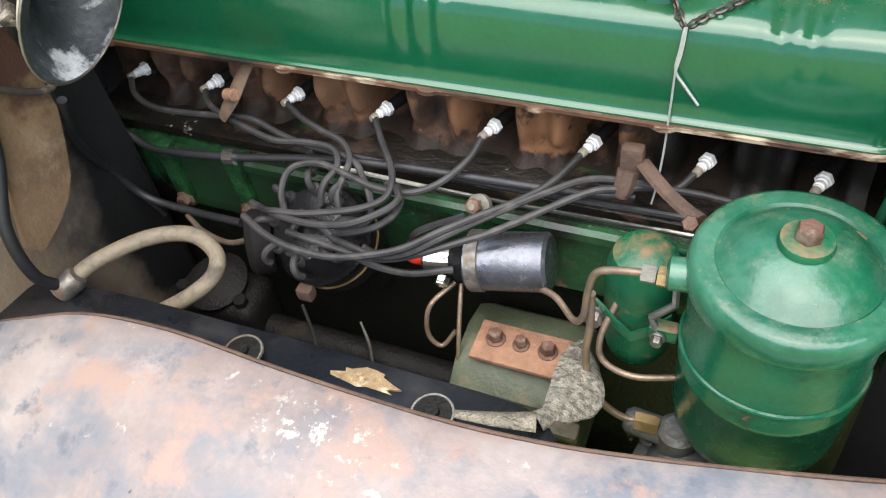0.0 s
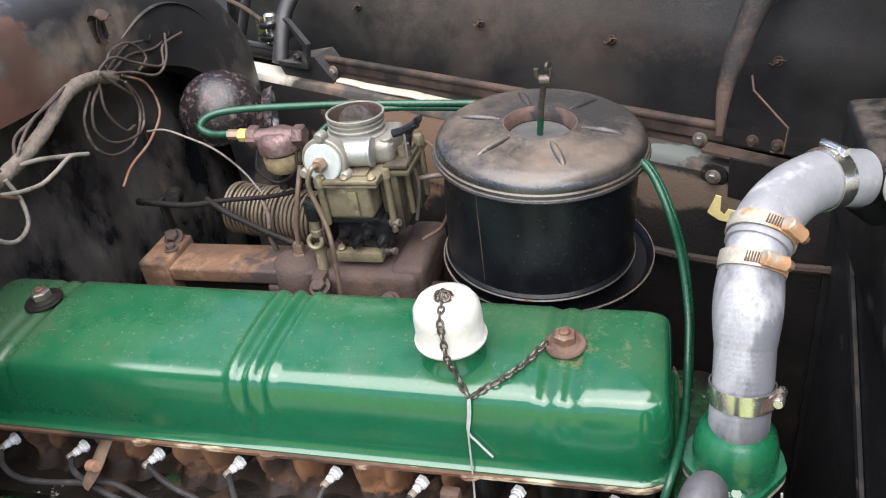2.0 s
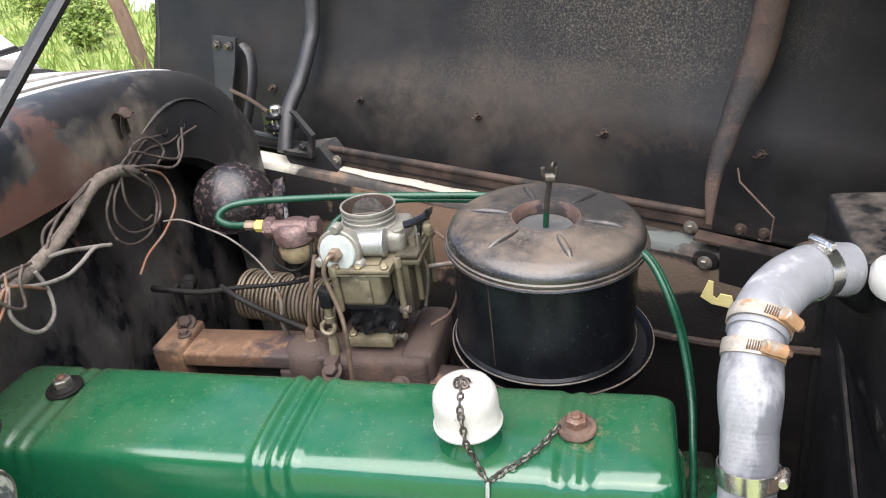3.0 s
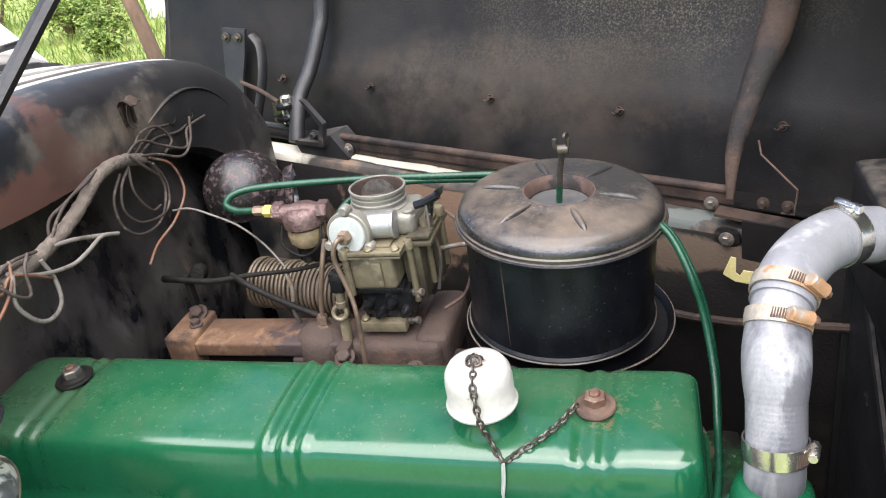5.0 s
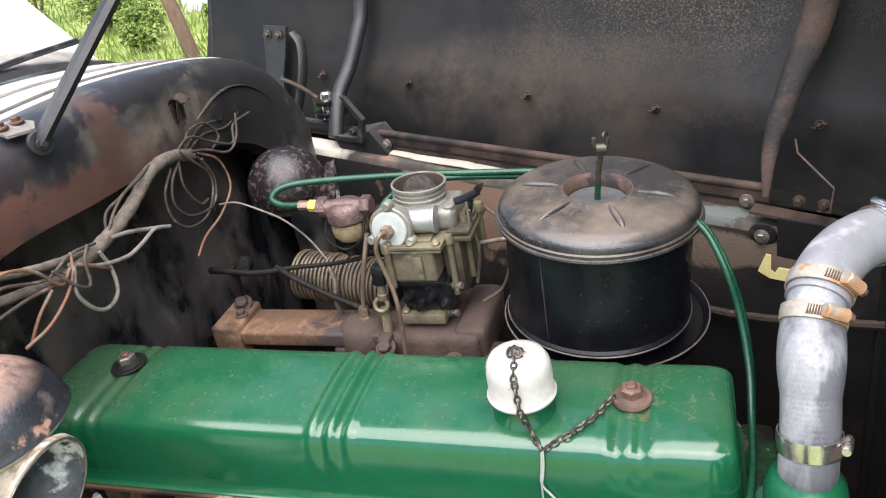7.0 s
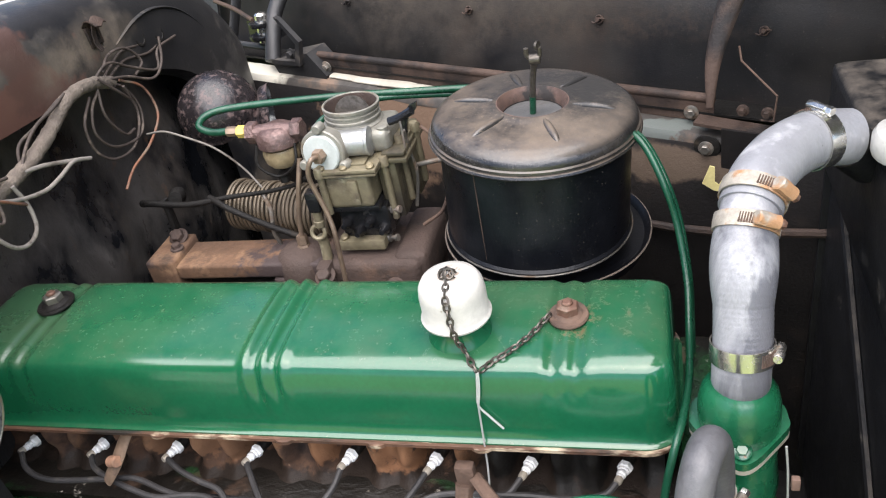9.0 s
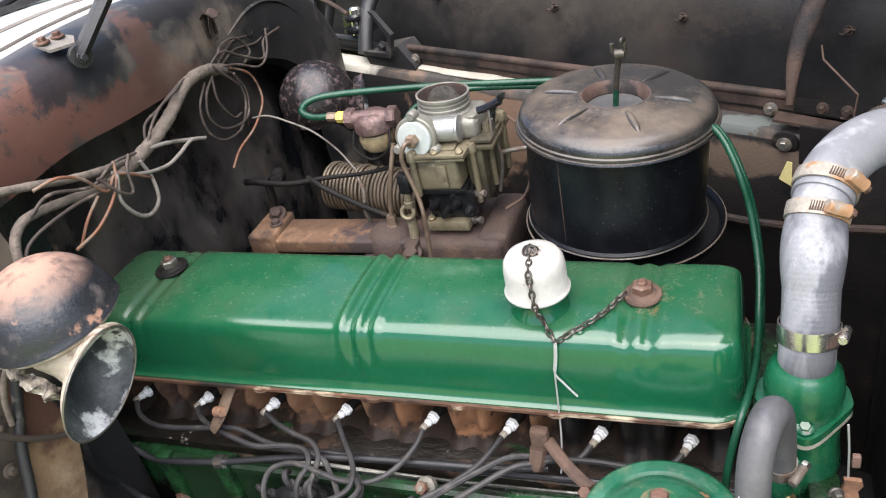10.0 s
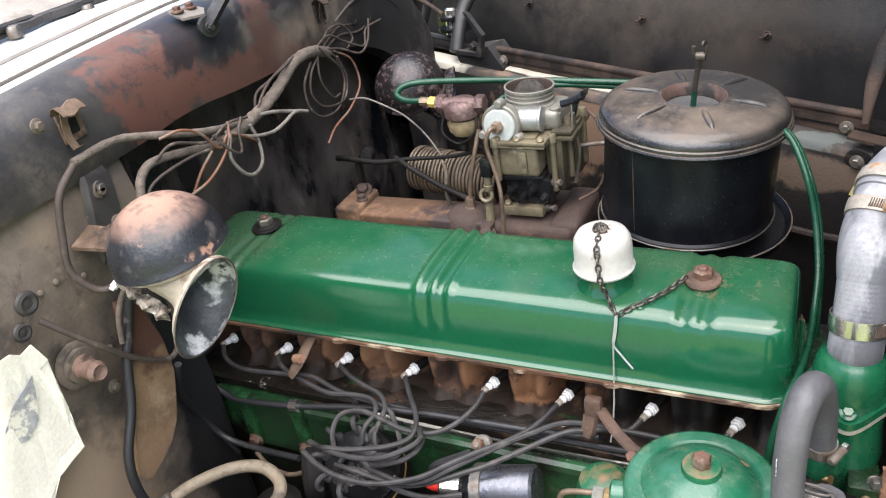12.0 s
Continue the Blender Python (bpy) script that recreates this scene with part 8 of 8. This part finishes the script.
pipe("choke_pipe", [(-0.043, 0.236, 1.121), (-0.046, 0.225, 1.124), (-0.052, 0.222, 1.112), (-0.053, 0.222, 1.098), (-0.048, 0.221, 1.078), (-0.042, 0.219, 1.053), (-0.038, 0.213, 1.028), (-0.040, 0.211, 0.981), (-0.043, 0.211, 0.945)], 0.0029, "copper", "brown copper choke heat pipe")
pipe("fuel_pipe", [(-0.082, 0.268, 1.105), (-0.090, 0.258, 1.07), (-0.100, 0.255, 1.03), (-0.105, 0.256, 1.0)], 0.0032, "copper", "thin pipe dropping to the manifold fitting")
fb = thing("manifold_fitting", (-0.107, 0.258, 0.99), "brown brass fitting on the manifold", "pipe fitting")
bm = B()
hexa(bm, (-0.107, 0.257, 0.980), (0.05, 0, 1), 0.0085, 0.012)
hexa(bm, (-0.1065, 0.257, 0.993), (0.05, 0, 1), 0.0070, 0.012)
part("nut", bm, "copper", fb)
# linkage arms
pipe("throttle_link", [(-0.345, 0.30, 1.036), (-0.32, 0.285, 1.044), (-0.265, 0.285, 1.040), (-0.205, 0.285, 1.048), (-0.149, 0.283, 1.054), (-0.104, 0.275, 1.066), (-0.078, 0.262, 1.082)], lambda s: 0.0052 - 0.0024 * min(1.0, s * 1.6), "grime_and_shade", "dark greasy throttle linkage rod", "linkage")
pipe("throttle_link", [(-0.235, 0.29, 1.046), (-0.20, 0.27, 1.040), (-0.16, 0.27, 1.016), (-0.103, 0.262, 0.996)], 0.0040, "grime_and_shade", "dark greasy lower linkage arm", "linkage")
pipe("throttle_link", [(-0.155, 0.285, 1.05), (-0.148, 0.278, 1.03), (-0.152, 0.275, 1.0), (-0.15, 0.28, 0.975)], 0.003, "steel", "bent link rod in front of the heat tube", "linkage")
lev = thing("bell_crank", (-0.30, 0.30, 1.03), "grey linkage joint near the firewall", "linkage joint")
bm = B()
lathe(bm, [(0.009, -0.01), (0.012, 0), (0.009, 0.012)], (-0.292, 0.305, 1.043), (0.3, -1, 0.2), 14)
box(bm, -0.309, -0.302, 0.288, 0.300, 0.985, 1.045, 0.003)
part("joint", bm, "grime_and_shade", lev)
pipe("vacuum_wire", [(0.062, 0.30, 1.12), (0.085, 0.29, 1.10), (0.088, 0.285, 1.06), (0.075, 0.28, 1.02), (0.05, 0.27, 1.005)], 0.0022, "rust_brown", "thin rusty wire beside the carburettor", "wire")
pipe("vacuum_wire", [(0.045, 0.30, 1.07), (0.075, 0.30, 1.075), (0.10, 0.31, 1.07)], 0.003, "steel", "short linkage rod beside the carburettor", "linkage")
# fuel filter bowl
fbowl = thing("fuel_filter_bowl", (-0.11, 0.285, 1.12), "bronze fuel filter head with a stained glass bowl", "fuel filter")
bm = B()
lathe(bm, [(0.020, -0.012), (0.026, -0.008), (0.026, 0.004), (0.022, 0.010), (0.016, 0.014)], (-0.110, 0.285, 1.128), (0, 0, 1), 24)
lathe(bm, [(0.010, -0.034), (0.012, 0.0), (0.009, 0.034)], (-0.110, 0.283, 1.134), (1, 0.05, 0.0), 16)
part("head", bm, "bowl_metal", fbowl)
for x in (-0.140, -0.082):
    bm = B()
    hexa(bm, (x - 0.005, 0.284, 1.135), (1, 0, 0), 0.0135, 0.012)
    part("end_nut", bm, "bowl_metal", fbowl)
bm = B()
lathe(bm, [(0.022, 0), (0.024, -0.006), (0.023, -0.016), (0.018, -0.023), (0.001, -0.025)], (-0.110, 0.285, 1.116), (0, 0, 1), 28)
part("glass_bowl", bm, "bowl_glass", fbowl)
bm = B()
tube(bm, [(-0.135, 0.275, 1.122), (-0.136, 0.265, 1.10), (-0.115, 0.268, 1.083), (-0.088, 0.265, 1.10), (-0.086, 0.275, 1.122)], 0.0018, 6, 5)
lathe(bm, [(0.007, 0), (0.007, 0.012)], (-0.112, 0.275, 1.073), (0, 0, 1), 10)
part("bail_wire", bm, "grime_and_shade", fbowl)
bm = B()
hexa(bm, (-0.158, 0.283, 1.138), (1, 0, -0.05), 0.0075, 0.010)
part("yellow_sleeve", bm, "yellow", fbowl, "yellow sleeve on the inlet")
bm = B()
hexa(bm, (-0.172, 0.283, 1.139), (1, 0, -0.02), 0.0060, 0.013)
part("inlet_nut", bm, "copper", fbowl)

# ---------------------------------------------------------------- horns


def horn(name, c, r, axis, mat, label, mouth, mouth_r, mouth_axis, plate_mat="horn_cream"):
    t = thing(name, tuple(c), label, "horn", "horns")
    bm = B()
    prof = [(r * math.sin(a), r * 0.97 * math.cos(a)) for a in [math.pi * k / 26 for k in range(1, 14)]]
    prof = prof + [(r * 1.015, -r * 0.02), (r * 1.02, -r * 0.05), (r * 0.96, -r * 0.07)]
    lathe(bm, list(reversed(prof)), c, axis, 48, wob=0.006)
    part("dome", bm, mat, t)
    da, a = Vector(axis).normalized(), Vector(mouth_axis).normalized()
    bm = B()
    lathe(bm, [(r * 0.95, -r * 0.06), (r * 0.98, -r * 0.10), (r * 0.90, -r * 0.17), (r * 0.60, -r * 0.26), (r * 0.2, -r * 0.30)], c, axis, 40, wob=0.02)
    part("back_plate", bm, plate_mat, t)
    # the trumpet swells from under the dome to its wide mouth
    mo = Vector(mouth)
    ref = Vector((0.0, -0.5, 0.85))
    start = Vector(c) - da * r * 0.12 + Vector((0.004, -0.004, 0))
    loops, inner = [], []
    for i in range(13):
        q = i / 12
        ax = (-da).lerp(a, min(1.0, q * 1.25)).normalized()
        u = (ref - ax * ref.dot(ax)).normalized()
        v = ax.cross(u)
        cen = start.lerp(mo, q) - da * r * 0.16 * math.sin(math.pi * q)
        rad = (r * 0.66 * (1 - q) + mouth_r * q) * (1 - 0.40 * math.sin(math.pi * min(1.0, q * 1.15)) ** 2)
        ring = [u * math.cos(2 * math.pi * k / 40) + v * math.sin(2 * math.pi * k / 40) for k in range(40)]
        loops.append([cen + d * rad * (1 + 0.02 * noise.noise(cen * 60 + d * 2)) for d in ring])
        if q > 0.35:
            inner.append([cen + d * (rad - 0.0018) for d in ring])
    rings(bm := B(), loops, cap0=True, cap1=False)
    part("bell_outside", bm, plate_mat, t)
    rings(bm := B(), inner, cap0=True, cap1=False)
    part("bell_inside", bm, "horn_inside", t, "flaking grey and black bell inside")
    bm = B()
    torus(bm, mo, a, mouth_r * 0.992, 0.0010, 40, 6)
    part("bell_rim", bm, "steel" if plate_mat == "horn_cream" else plate_mat, t)
    return t


near_horn = horn("horn", (-0.250, -0.147, 1.152), 0.0605, (-0.10, -0.06, 0.99), "horn", "black domed horn with orange flaking rust and open mouth", (-0.182, -0.187, 1.115), 0.0515, (0.955, 0.05, -0.29))
rnd = random.Random(2)
bm = B()
tube(bm, [(-0.290, -0.178, 1.136), (-0.274, -0.190, 1.130), (-0.256, -0.197, 1.123), (-0.240, -0.198, 1.114), (-0.230, -0.196, 1.102)], lambda q: 0.0060 + 0.0035 * math.sin(17 * q) * math.sin(7 * q + 1), 10, 10)
for v in bm.verts:
    v.co += Vector([noise.noise(v.co * 130 + Vector((k * 9, 0, 0))) for k in range(3)]) * 0.006
part("corroded_residue", bm, "horn_crumble", near_horn, "crumbling pale corrosion under the dome")
for p in ((-0.306, -0.168, 1.138), (-0.296, -0.190, 1.129)):
    bm = B()
    lathe(bm, [(0.0042, -0.004), (0.0040, 0.003), (0.0028, 0.0035), (0.0028, 0.006)], p, (-0.3, -0.7, -0.4), 6)
    part("screw", bm, "porcelain", near_horn, "white corroded screw")
bm = B()
plate(bm, [(-0.36, -0.175, 1.155), (-0.30, -0.162, 1.150), (-0.275, -0.16, 1.148), (-0.275, -0.125, 1.150), (-0.30, -0.13, 1.155), (-0.36, -0.145, 1.165)], (0, 0, 0.004))
part("mounting_bracket", bm, "clip_rust", near_horn, "tan dusty bracket")
horn("horn", (-0.279, 0.448, 1.097), 0.058, (0.10, -0.45, 0.88), "horn_far", "speckled brown and black domed horn", (-0.205, 0.455, 1.075), 0.05, (0.9, 0.35, -0.1), "horn_far")

# ---------------------------------------------------------------- wiring on the firewall
wrapped("wiring_harness", [(-0.345, -0.143, 1.242), (-0.345, -0.088, 1.241), (-0.34, -0.047, 1.229), (-0.33, 0.009, 1.208), (-0.33, 0.060, 1.192), (-0.33, 0.110, 1.182)], 0.0046, "loom", "dusty taped wiring harness along the firewall")
wrapped("wiring_harness", [(-0.33, 0.05, 1.176), (-0.33, 0.102, 1.179), (-0.335, 0.158, 1.184), (-0.34, 0.206, 1.195), (-0.345, 0.252, 1.209), (-0.346, 0.30, 1.208), (-0.35, 0.345, 1.192)], 0.0082, "loom", "thick taped harness bundle on the firewall")
wrapped("wiring_harness", [(-0.325, -0.10, 1.16), (-0.33, -0.085, 1.192), (-0.33, -0.060, 1.203), (-0.33, -0.008, 1.192), (-0.33, 0.05, 1.176)], 0.0052, "loom", "taped branch of the harness")
wrapped("wiring_harness", [(-0.32, 0.054, 1.190), (-0.318, 0.09, 1.168), (-0.315, 0.130, 1.156), (-0.312, 0.155, 1.158), (-0.312, 0.185, 1.162), (-0.31, 0.209, 1.153)], 0.0024, "tape_gray", "grey taped loose wire end")
wrapped("wiring_harness", [(-0.33, 0.111, 1.184), (-0.322, 0.15, 1.176), (-0.312, 0.20, 1.157)], 0.0026, "tape_gray", "grey taped tail of the harness")
wrapped("wiring_harness", [(-0.315, 0.055, 1.188), (-0.315, 0.044, 1.160), (-0.314, 0.058, 1.132), (-0.315, 0.078, 1.122), (-0.315, 0.097, 1.130), (-0.318, 0.104, 1.155), (-0.32, 0.099, 1.180)], 0.0024, "tape_gray", "looped grey taped wire")
for pts in (((-0.33, -0.04, 1.222), (-0.32, -0.015, 1.222), (-0.318, 0.011, 1.206), (-0.317, 0.033, 1.178), (-0.317, 0.052, 1.187), (-0.317, 0.075, 1.176), (-0.318, 0.103, 1.156)),
            ((-0.32, 0.062, 1.200), (-0.315, 0.050, 1.182), (-0.315, 0.030, 1.165), (-0.315, -0.003, 1.152), (-0.315, -0.038, 1.150)),
            ((-0.318, 0.020, 1.18), (-0.32, -0.005, 1.165), (-0.33, -0.02, 1.14)),
            ((-0.345, 0.355, 1.190), (-0.34, 0.388, 1.165), (-0.335, 0.390, 1.125), (-0.335, 0.350, 1.100), (-0.335, 0.300, 1.090), (-0.335, 0.271, 1.075))):
    pipe("loose_wire", pts, 0.0018, "orange_wire", "faded orange loose wire", "wire", 8, "loose wires")
for pts in (((-0.345, 0.29, 1.195), (-0.345, 0.262, 1.170), (-0.345, 0.262, 1.135), (-0.345, 0.29, 1.110), (-0.345, 0.335, 1.108), (-0.345, 0.365, 1.140), (-0.345, 0.355, 1.18)),
            ((-0.345, 0.31, 1.20), (-0.342, 0.30, 1.165), (-0.342, 0.32, 1.13), (-0.345, 0.345, 1.125)),
            ((-0.345, 0.24, 1.215), (-0.345, 0.19, 1.205), (-0.345, 0.155, 1.198), (-0.343, 0.140, 1.170)),
            ((-0.35, 0.345, 1.198), (-0.36, 0.40, 1.200), (-0.362, 0.46, 1.188), (-0.365, 0.495, 1.195), (-0.368, 0.515, 1.22)),
            ((-0.35, 0.335, 1.202), (-0.36, 0.40, 1.212), (-0.364, 0.45, 1.205), (-0.366, 0.475, 1.222), (-0.368, 0.465, 1.24)),
            ((-0.325, -0.095, 1.150), (-0.325, -0.078, 1.182), (-0.32, -0.02, 1.188), (-0.32, 0.045, 1.178))):
    pipe("loose_wire", pts, 0.0019, "wire_brown", "dusty dark loose wire", "wire", 8, "loose wires")
for pts in (((-0.345, 0.30, 1.205), (-0.345, 0.346, 1.216), (-0.345, 0.388, 1.194), (-0.345, 0.440, 1.170), (-0.350, 0.464, 1.190), (-0.355, 0.523, 1.188)),
            ((-0.345, 0.325, 1.202), (-0.340, 0.365, 1.190), (-0.340, 0.416, 1.166), (-0.342, 0.45, 1.175), (-0.345, 0.47, 1.205)),
            ((-0.345, 0.308, 1.195), (-0.345, 0.285, 1.180), (-0.345, 0.274, 1.152), (-0.345, 0.298, 1.123), (-0.345, 0.351, 1.113), (-0.345, 0.372, 1.140), (-0.345, 0.360, 1.175), (-0.345, 0.33, 1.20)),
            ((-0.344, 0.252, 1.217), (-0.338, 0.218, 1.213), (-0.335, 0.182, 1.210), (-0.332, 0.152, 1.199), (-0.329, 0.128, 1.183)),
            ((-0.340, 0.31, 1.21), (-0.335, 0.335, 1.180), (-0.338, 0.352, 1.165), (-0.335, 0.345, 1.185)),
            ((-0.345, 0.33, 1.21), (-0.350, 0.36, 1.222), (-0.352, 0.40, 1.216), (-0.350, 0.42, 1.19), (-0.345, 0.39, 1.182)),
            ((-0.325, -0.06, 1.205), (-0.322, -0.03, 1.212), (-0.320, 0.02, 1.192), (-0.320, 0.06, 1.198), (-0.322, 0.10, 1.190)),
            ((-0.318, 0.03, 1.196), (-0.312, 0.045, 1.170), (-0.312, 0.062, 1.160), (-0.314, 0.070, 1.185), (-0.318, 0.085, 1.196))):
    pipe("loose_wire", pts, 0.0019, "wire_brown", "thin brown loose wire on the firewall", "wire", 8, "loose wires")
pipe("white_cable", [(-0.33, 0.345, 1.116), (-0.30, 0.34, 1.120), (-0.264, 0.33, 1.114), (-0.229, 0.33, 1.096), (-0.198, 0.328, 1.067), (-0.171, 0.318, 1.036)], 0.0014, "tape_gray", "pale control cable curving to the carburettor", "cable")
pipe("battery_cable", [(-0.315, -0.150, 1.135), (-0.322, -0.158, 1.100), (-0.325, -0.176, 1.060), (-0.325, -0.195, 1.025), (-0.325, -0.214, 0.975), (-0.325, -0.243, 0.925), (-0.322, -0.250, 0.873), (-0.318, -0.236, 0.842)], 0.0056, "wire_black", "thick black cable dropping past the horn", "cable")
pipe("horn_wire", [(-0.305, -0.172, 1.14), (-0.315, -0.176, 1.118), (-0.33, -0.188, 1.118), (-0.343, -0.198, 1.145), (-0.345, -0.189, 1.180), (-0.345, -0.173, 1.219), (-0.345, -0.143, 1.240)], 0.0040, "wire_brown", "dark horn wire looping to the harness", "cable")
pipe("horn_wire", [(-0.345, -0.250, 1.120), (-0.322, -0.223, 1.075), (-0.32, -0.189, 1.030), (-0.315, -0.149, 0.998), (-0.315, -0.127, 1.012), (-0.315, -0.121, 1.040), (-0.315, -0.122, 1.08)], 0.0034, "wire_brown", "brown wire sagging below the horn", "cable")
pipe("horn_wire", [(-0.30, -0.16, 1.125), (-0.31, -0.178, 1.105), (-0.318, -0.187, 1.08), (-0.325, -0.19, 1.05)], 0.0032, "loom", "thin wire curling below the horn", "cable")
pipe("block_cable", [(-0.40, -0.062, 0.93), (-0.402, -0.055, 0.885), (-0.37, -0.055, 0.858), (-0.33, -0.063, 0.855), (-0.242, -0.061, 0.863), (-0.15, -0.050, 0.872), (-0.06, -0.044, 0.877), (0.013, -0.042, 0.879), (0.09, -0.040, 0.881), (0.15, -0.034, 0.884)], 0.0040, "wire_black", "black cable clipped along the block", "cable")
bm = B()
lathe(bm, [(0.0085, -0.006), (0.0085, 0.006)], (-0.240, -0.0605, 0.8635), (1, 0.05, 0.12), 12)
mesh_thing("cable_clip", bm, "chrome", "bright clip holding the black cable", "clip")
pipe("block_cable", [(-0.325, -0.135, 0.975), (-0.345, -0.13, 0.93), (-0.36, -0.115, 0.885), (-0.372, -0.095, 0.84), (-0.355, -0.085, 0.80), (-0.30, -0.082, 0.79), (-0.235, -0.088, 0.798)], 0.0044, "wire_black", "black cable running down to the distributor", "cable")
pipe("block_cable", [(-0.40, -0.07, 0.86), (-0.39, -0.08, 0.82), (-0.36, -0.085, 0.80), (-0.35, -0.08, 0.77)], 0.003, "wire_black", "thin dark wire beside the block", "cable")
pipe("vacuum_pipe", [(-0.31, -0.085, 0.785), (-0.28, -0.10, 0.785), (-0.24, -0.11, 0.79), (-0.20, -0.112, 0.81)], 0.003, "copper", "thin brown pipe to the vacuum unit", "pipe")
pipe("drain_hose", [(-0.318, -0.232, 0.842), (-0.300, -0.205, 0.850), (-0.270, -0.168, 0.850), (-0.235, -0.150, 0.846), (-0.205, -0.158, 0.838), (-0.198, -0.178, 0.830), (-0.215, -0.200, 0.820), (-0.25, -0.215, 0.80), (-0.28, -0.21, 0.77)], 0.0078, "hose_tan", "tan rubber hose curling over the ledge", "hose")
bm = B()
lathe(bm, [(0.012, 0), (0.012, 0.02), (0.009, 0.024)], (-0.322, -0.240, 0.838), (0.4, 0.4, 0.3), 12)
mesh_thing("hose_end", bm, "steel", "metal end fitting of the tan hose", "hose fitting")
lower = thing("steering_box", (-0.25, -0.13, 0.70), "rusty brown steering box deep in the bay", "steering box")
bm = B()
box(bm, -0.30, -0.20, -0.165, -0.105, 0.68, 0.748, 0.015, 3)
lathe(bm, [(0.03, 0), (0.034, 0.012), (0.02, 0.02)], (-0.25, -0.135, 0.745), (0, -0.2, 1), 20)
part("housing", bm, "grime_and_shade", lower)
for x in (-0.285, -0.215):
    bolt(lower, (x, -0.15, 0.748), (0, 0, 1), 0.008, 0.008, "grime_and_shade")
bm = B()
tube(bm, [(-0.20, -0.14, 0.70), (-0.10, -0.135, 0.69), (0.02, -0.13, 0.68)], 0.016, 12, 4)
part("shaft", bm, "grime_and_shade", lower)
pipe("brake_pipe", [(0.006, -0.10, 0.80), (-0.01, -0.125, 0.79), (-0.012, -0.135, 0.76), (0.0, -0.135, 0.745), (0.012, -0.125, 0.76)], 0.0024, "copper", "hooked brown pipe below the coil")
pipe("brake_pipe", [(0.012, -0.10, 0.80), (0.018, -0.13, 0.77), (0.022, -0.15, 0.735), (0.024, -0.155, 0.69)], 0.0022, "copper", "thin pipe hanging beside the starter")

for ob in scene.objects:
    if "at" in ob.keys():
        del ob["at"]
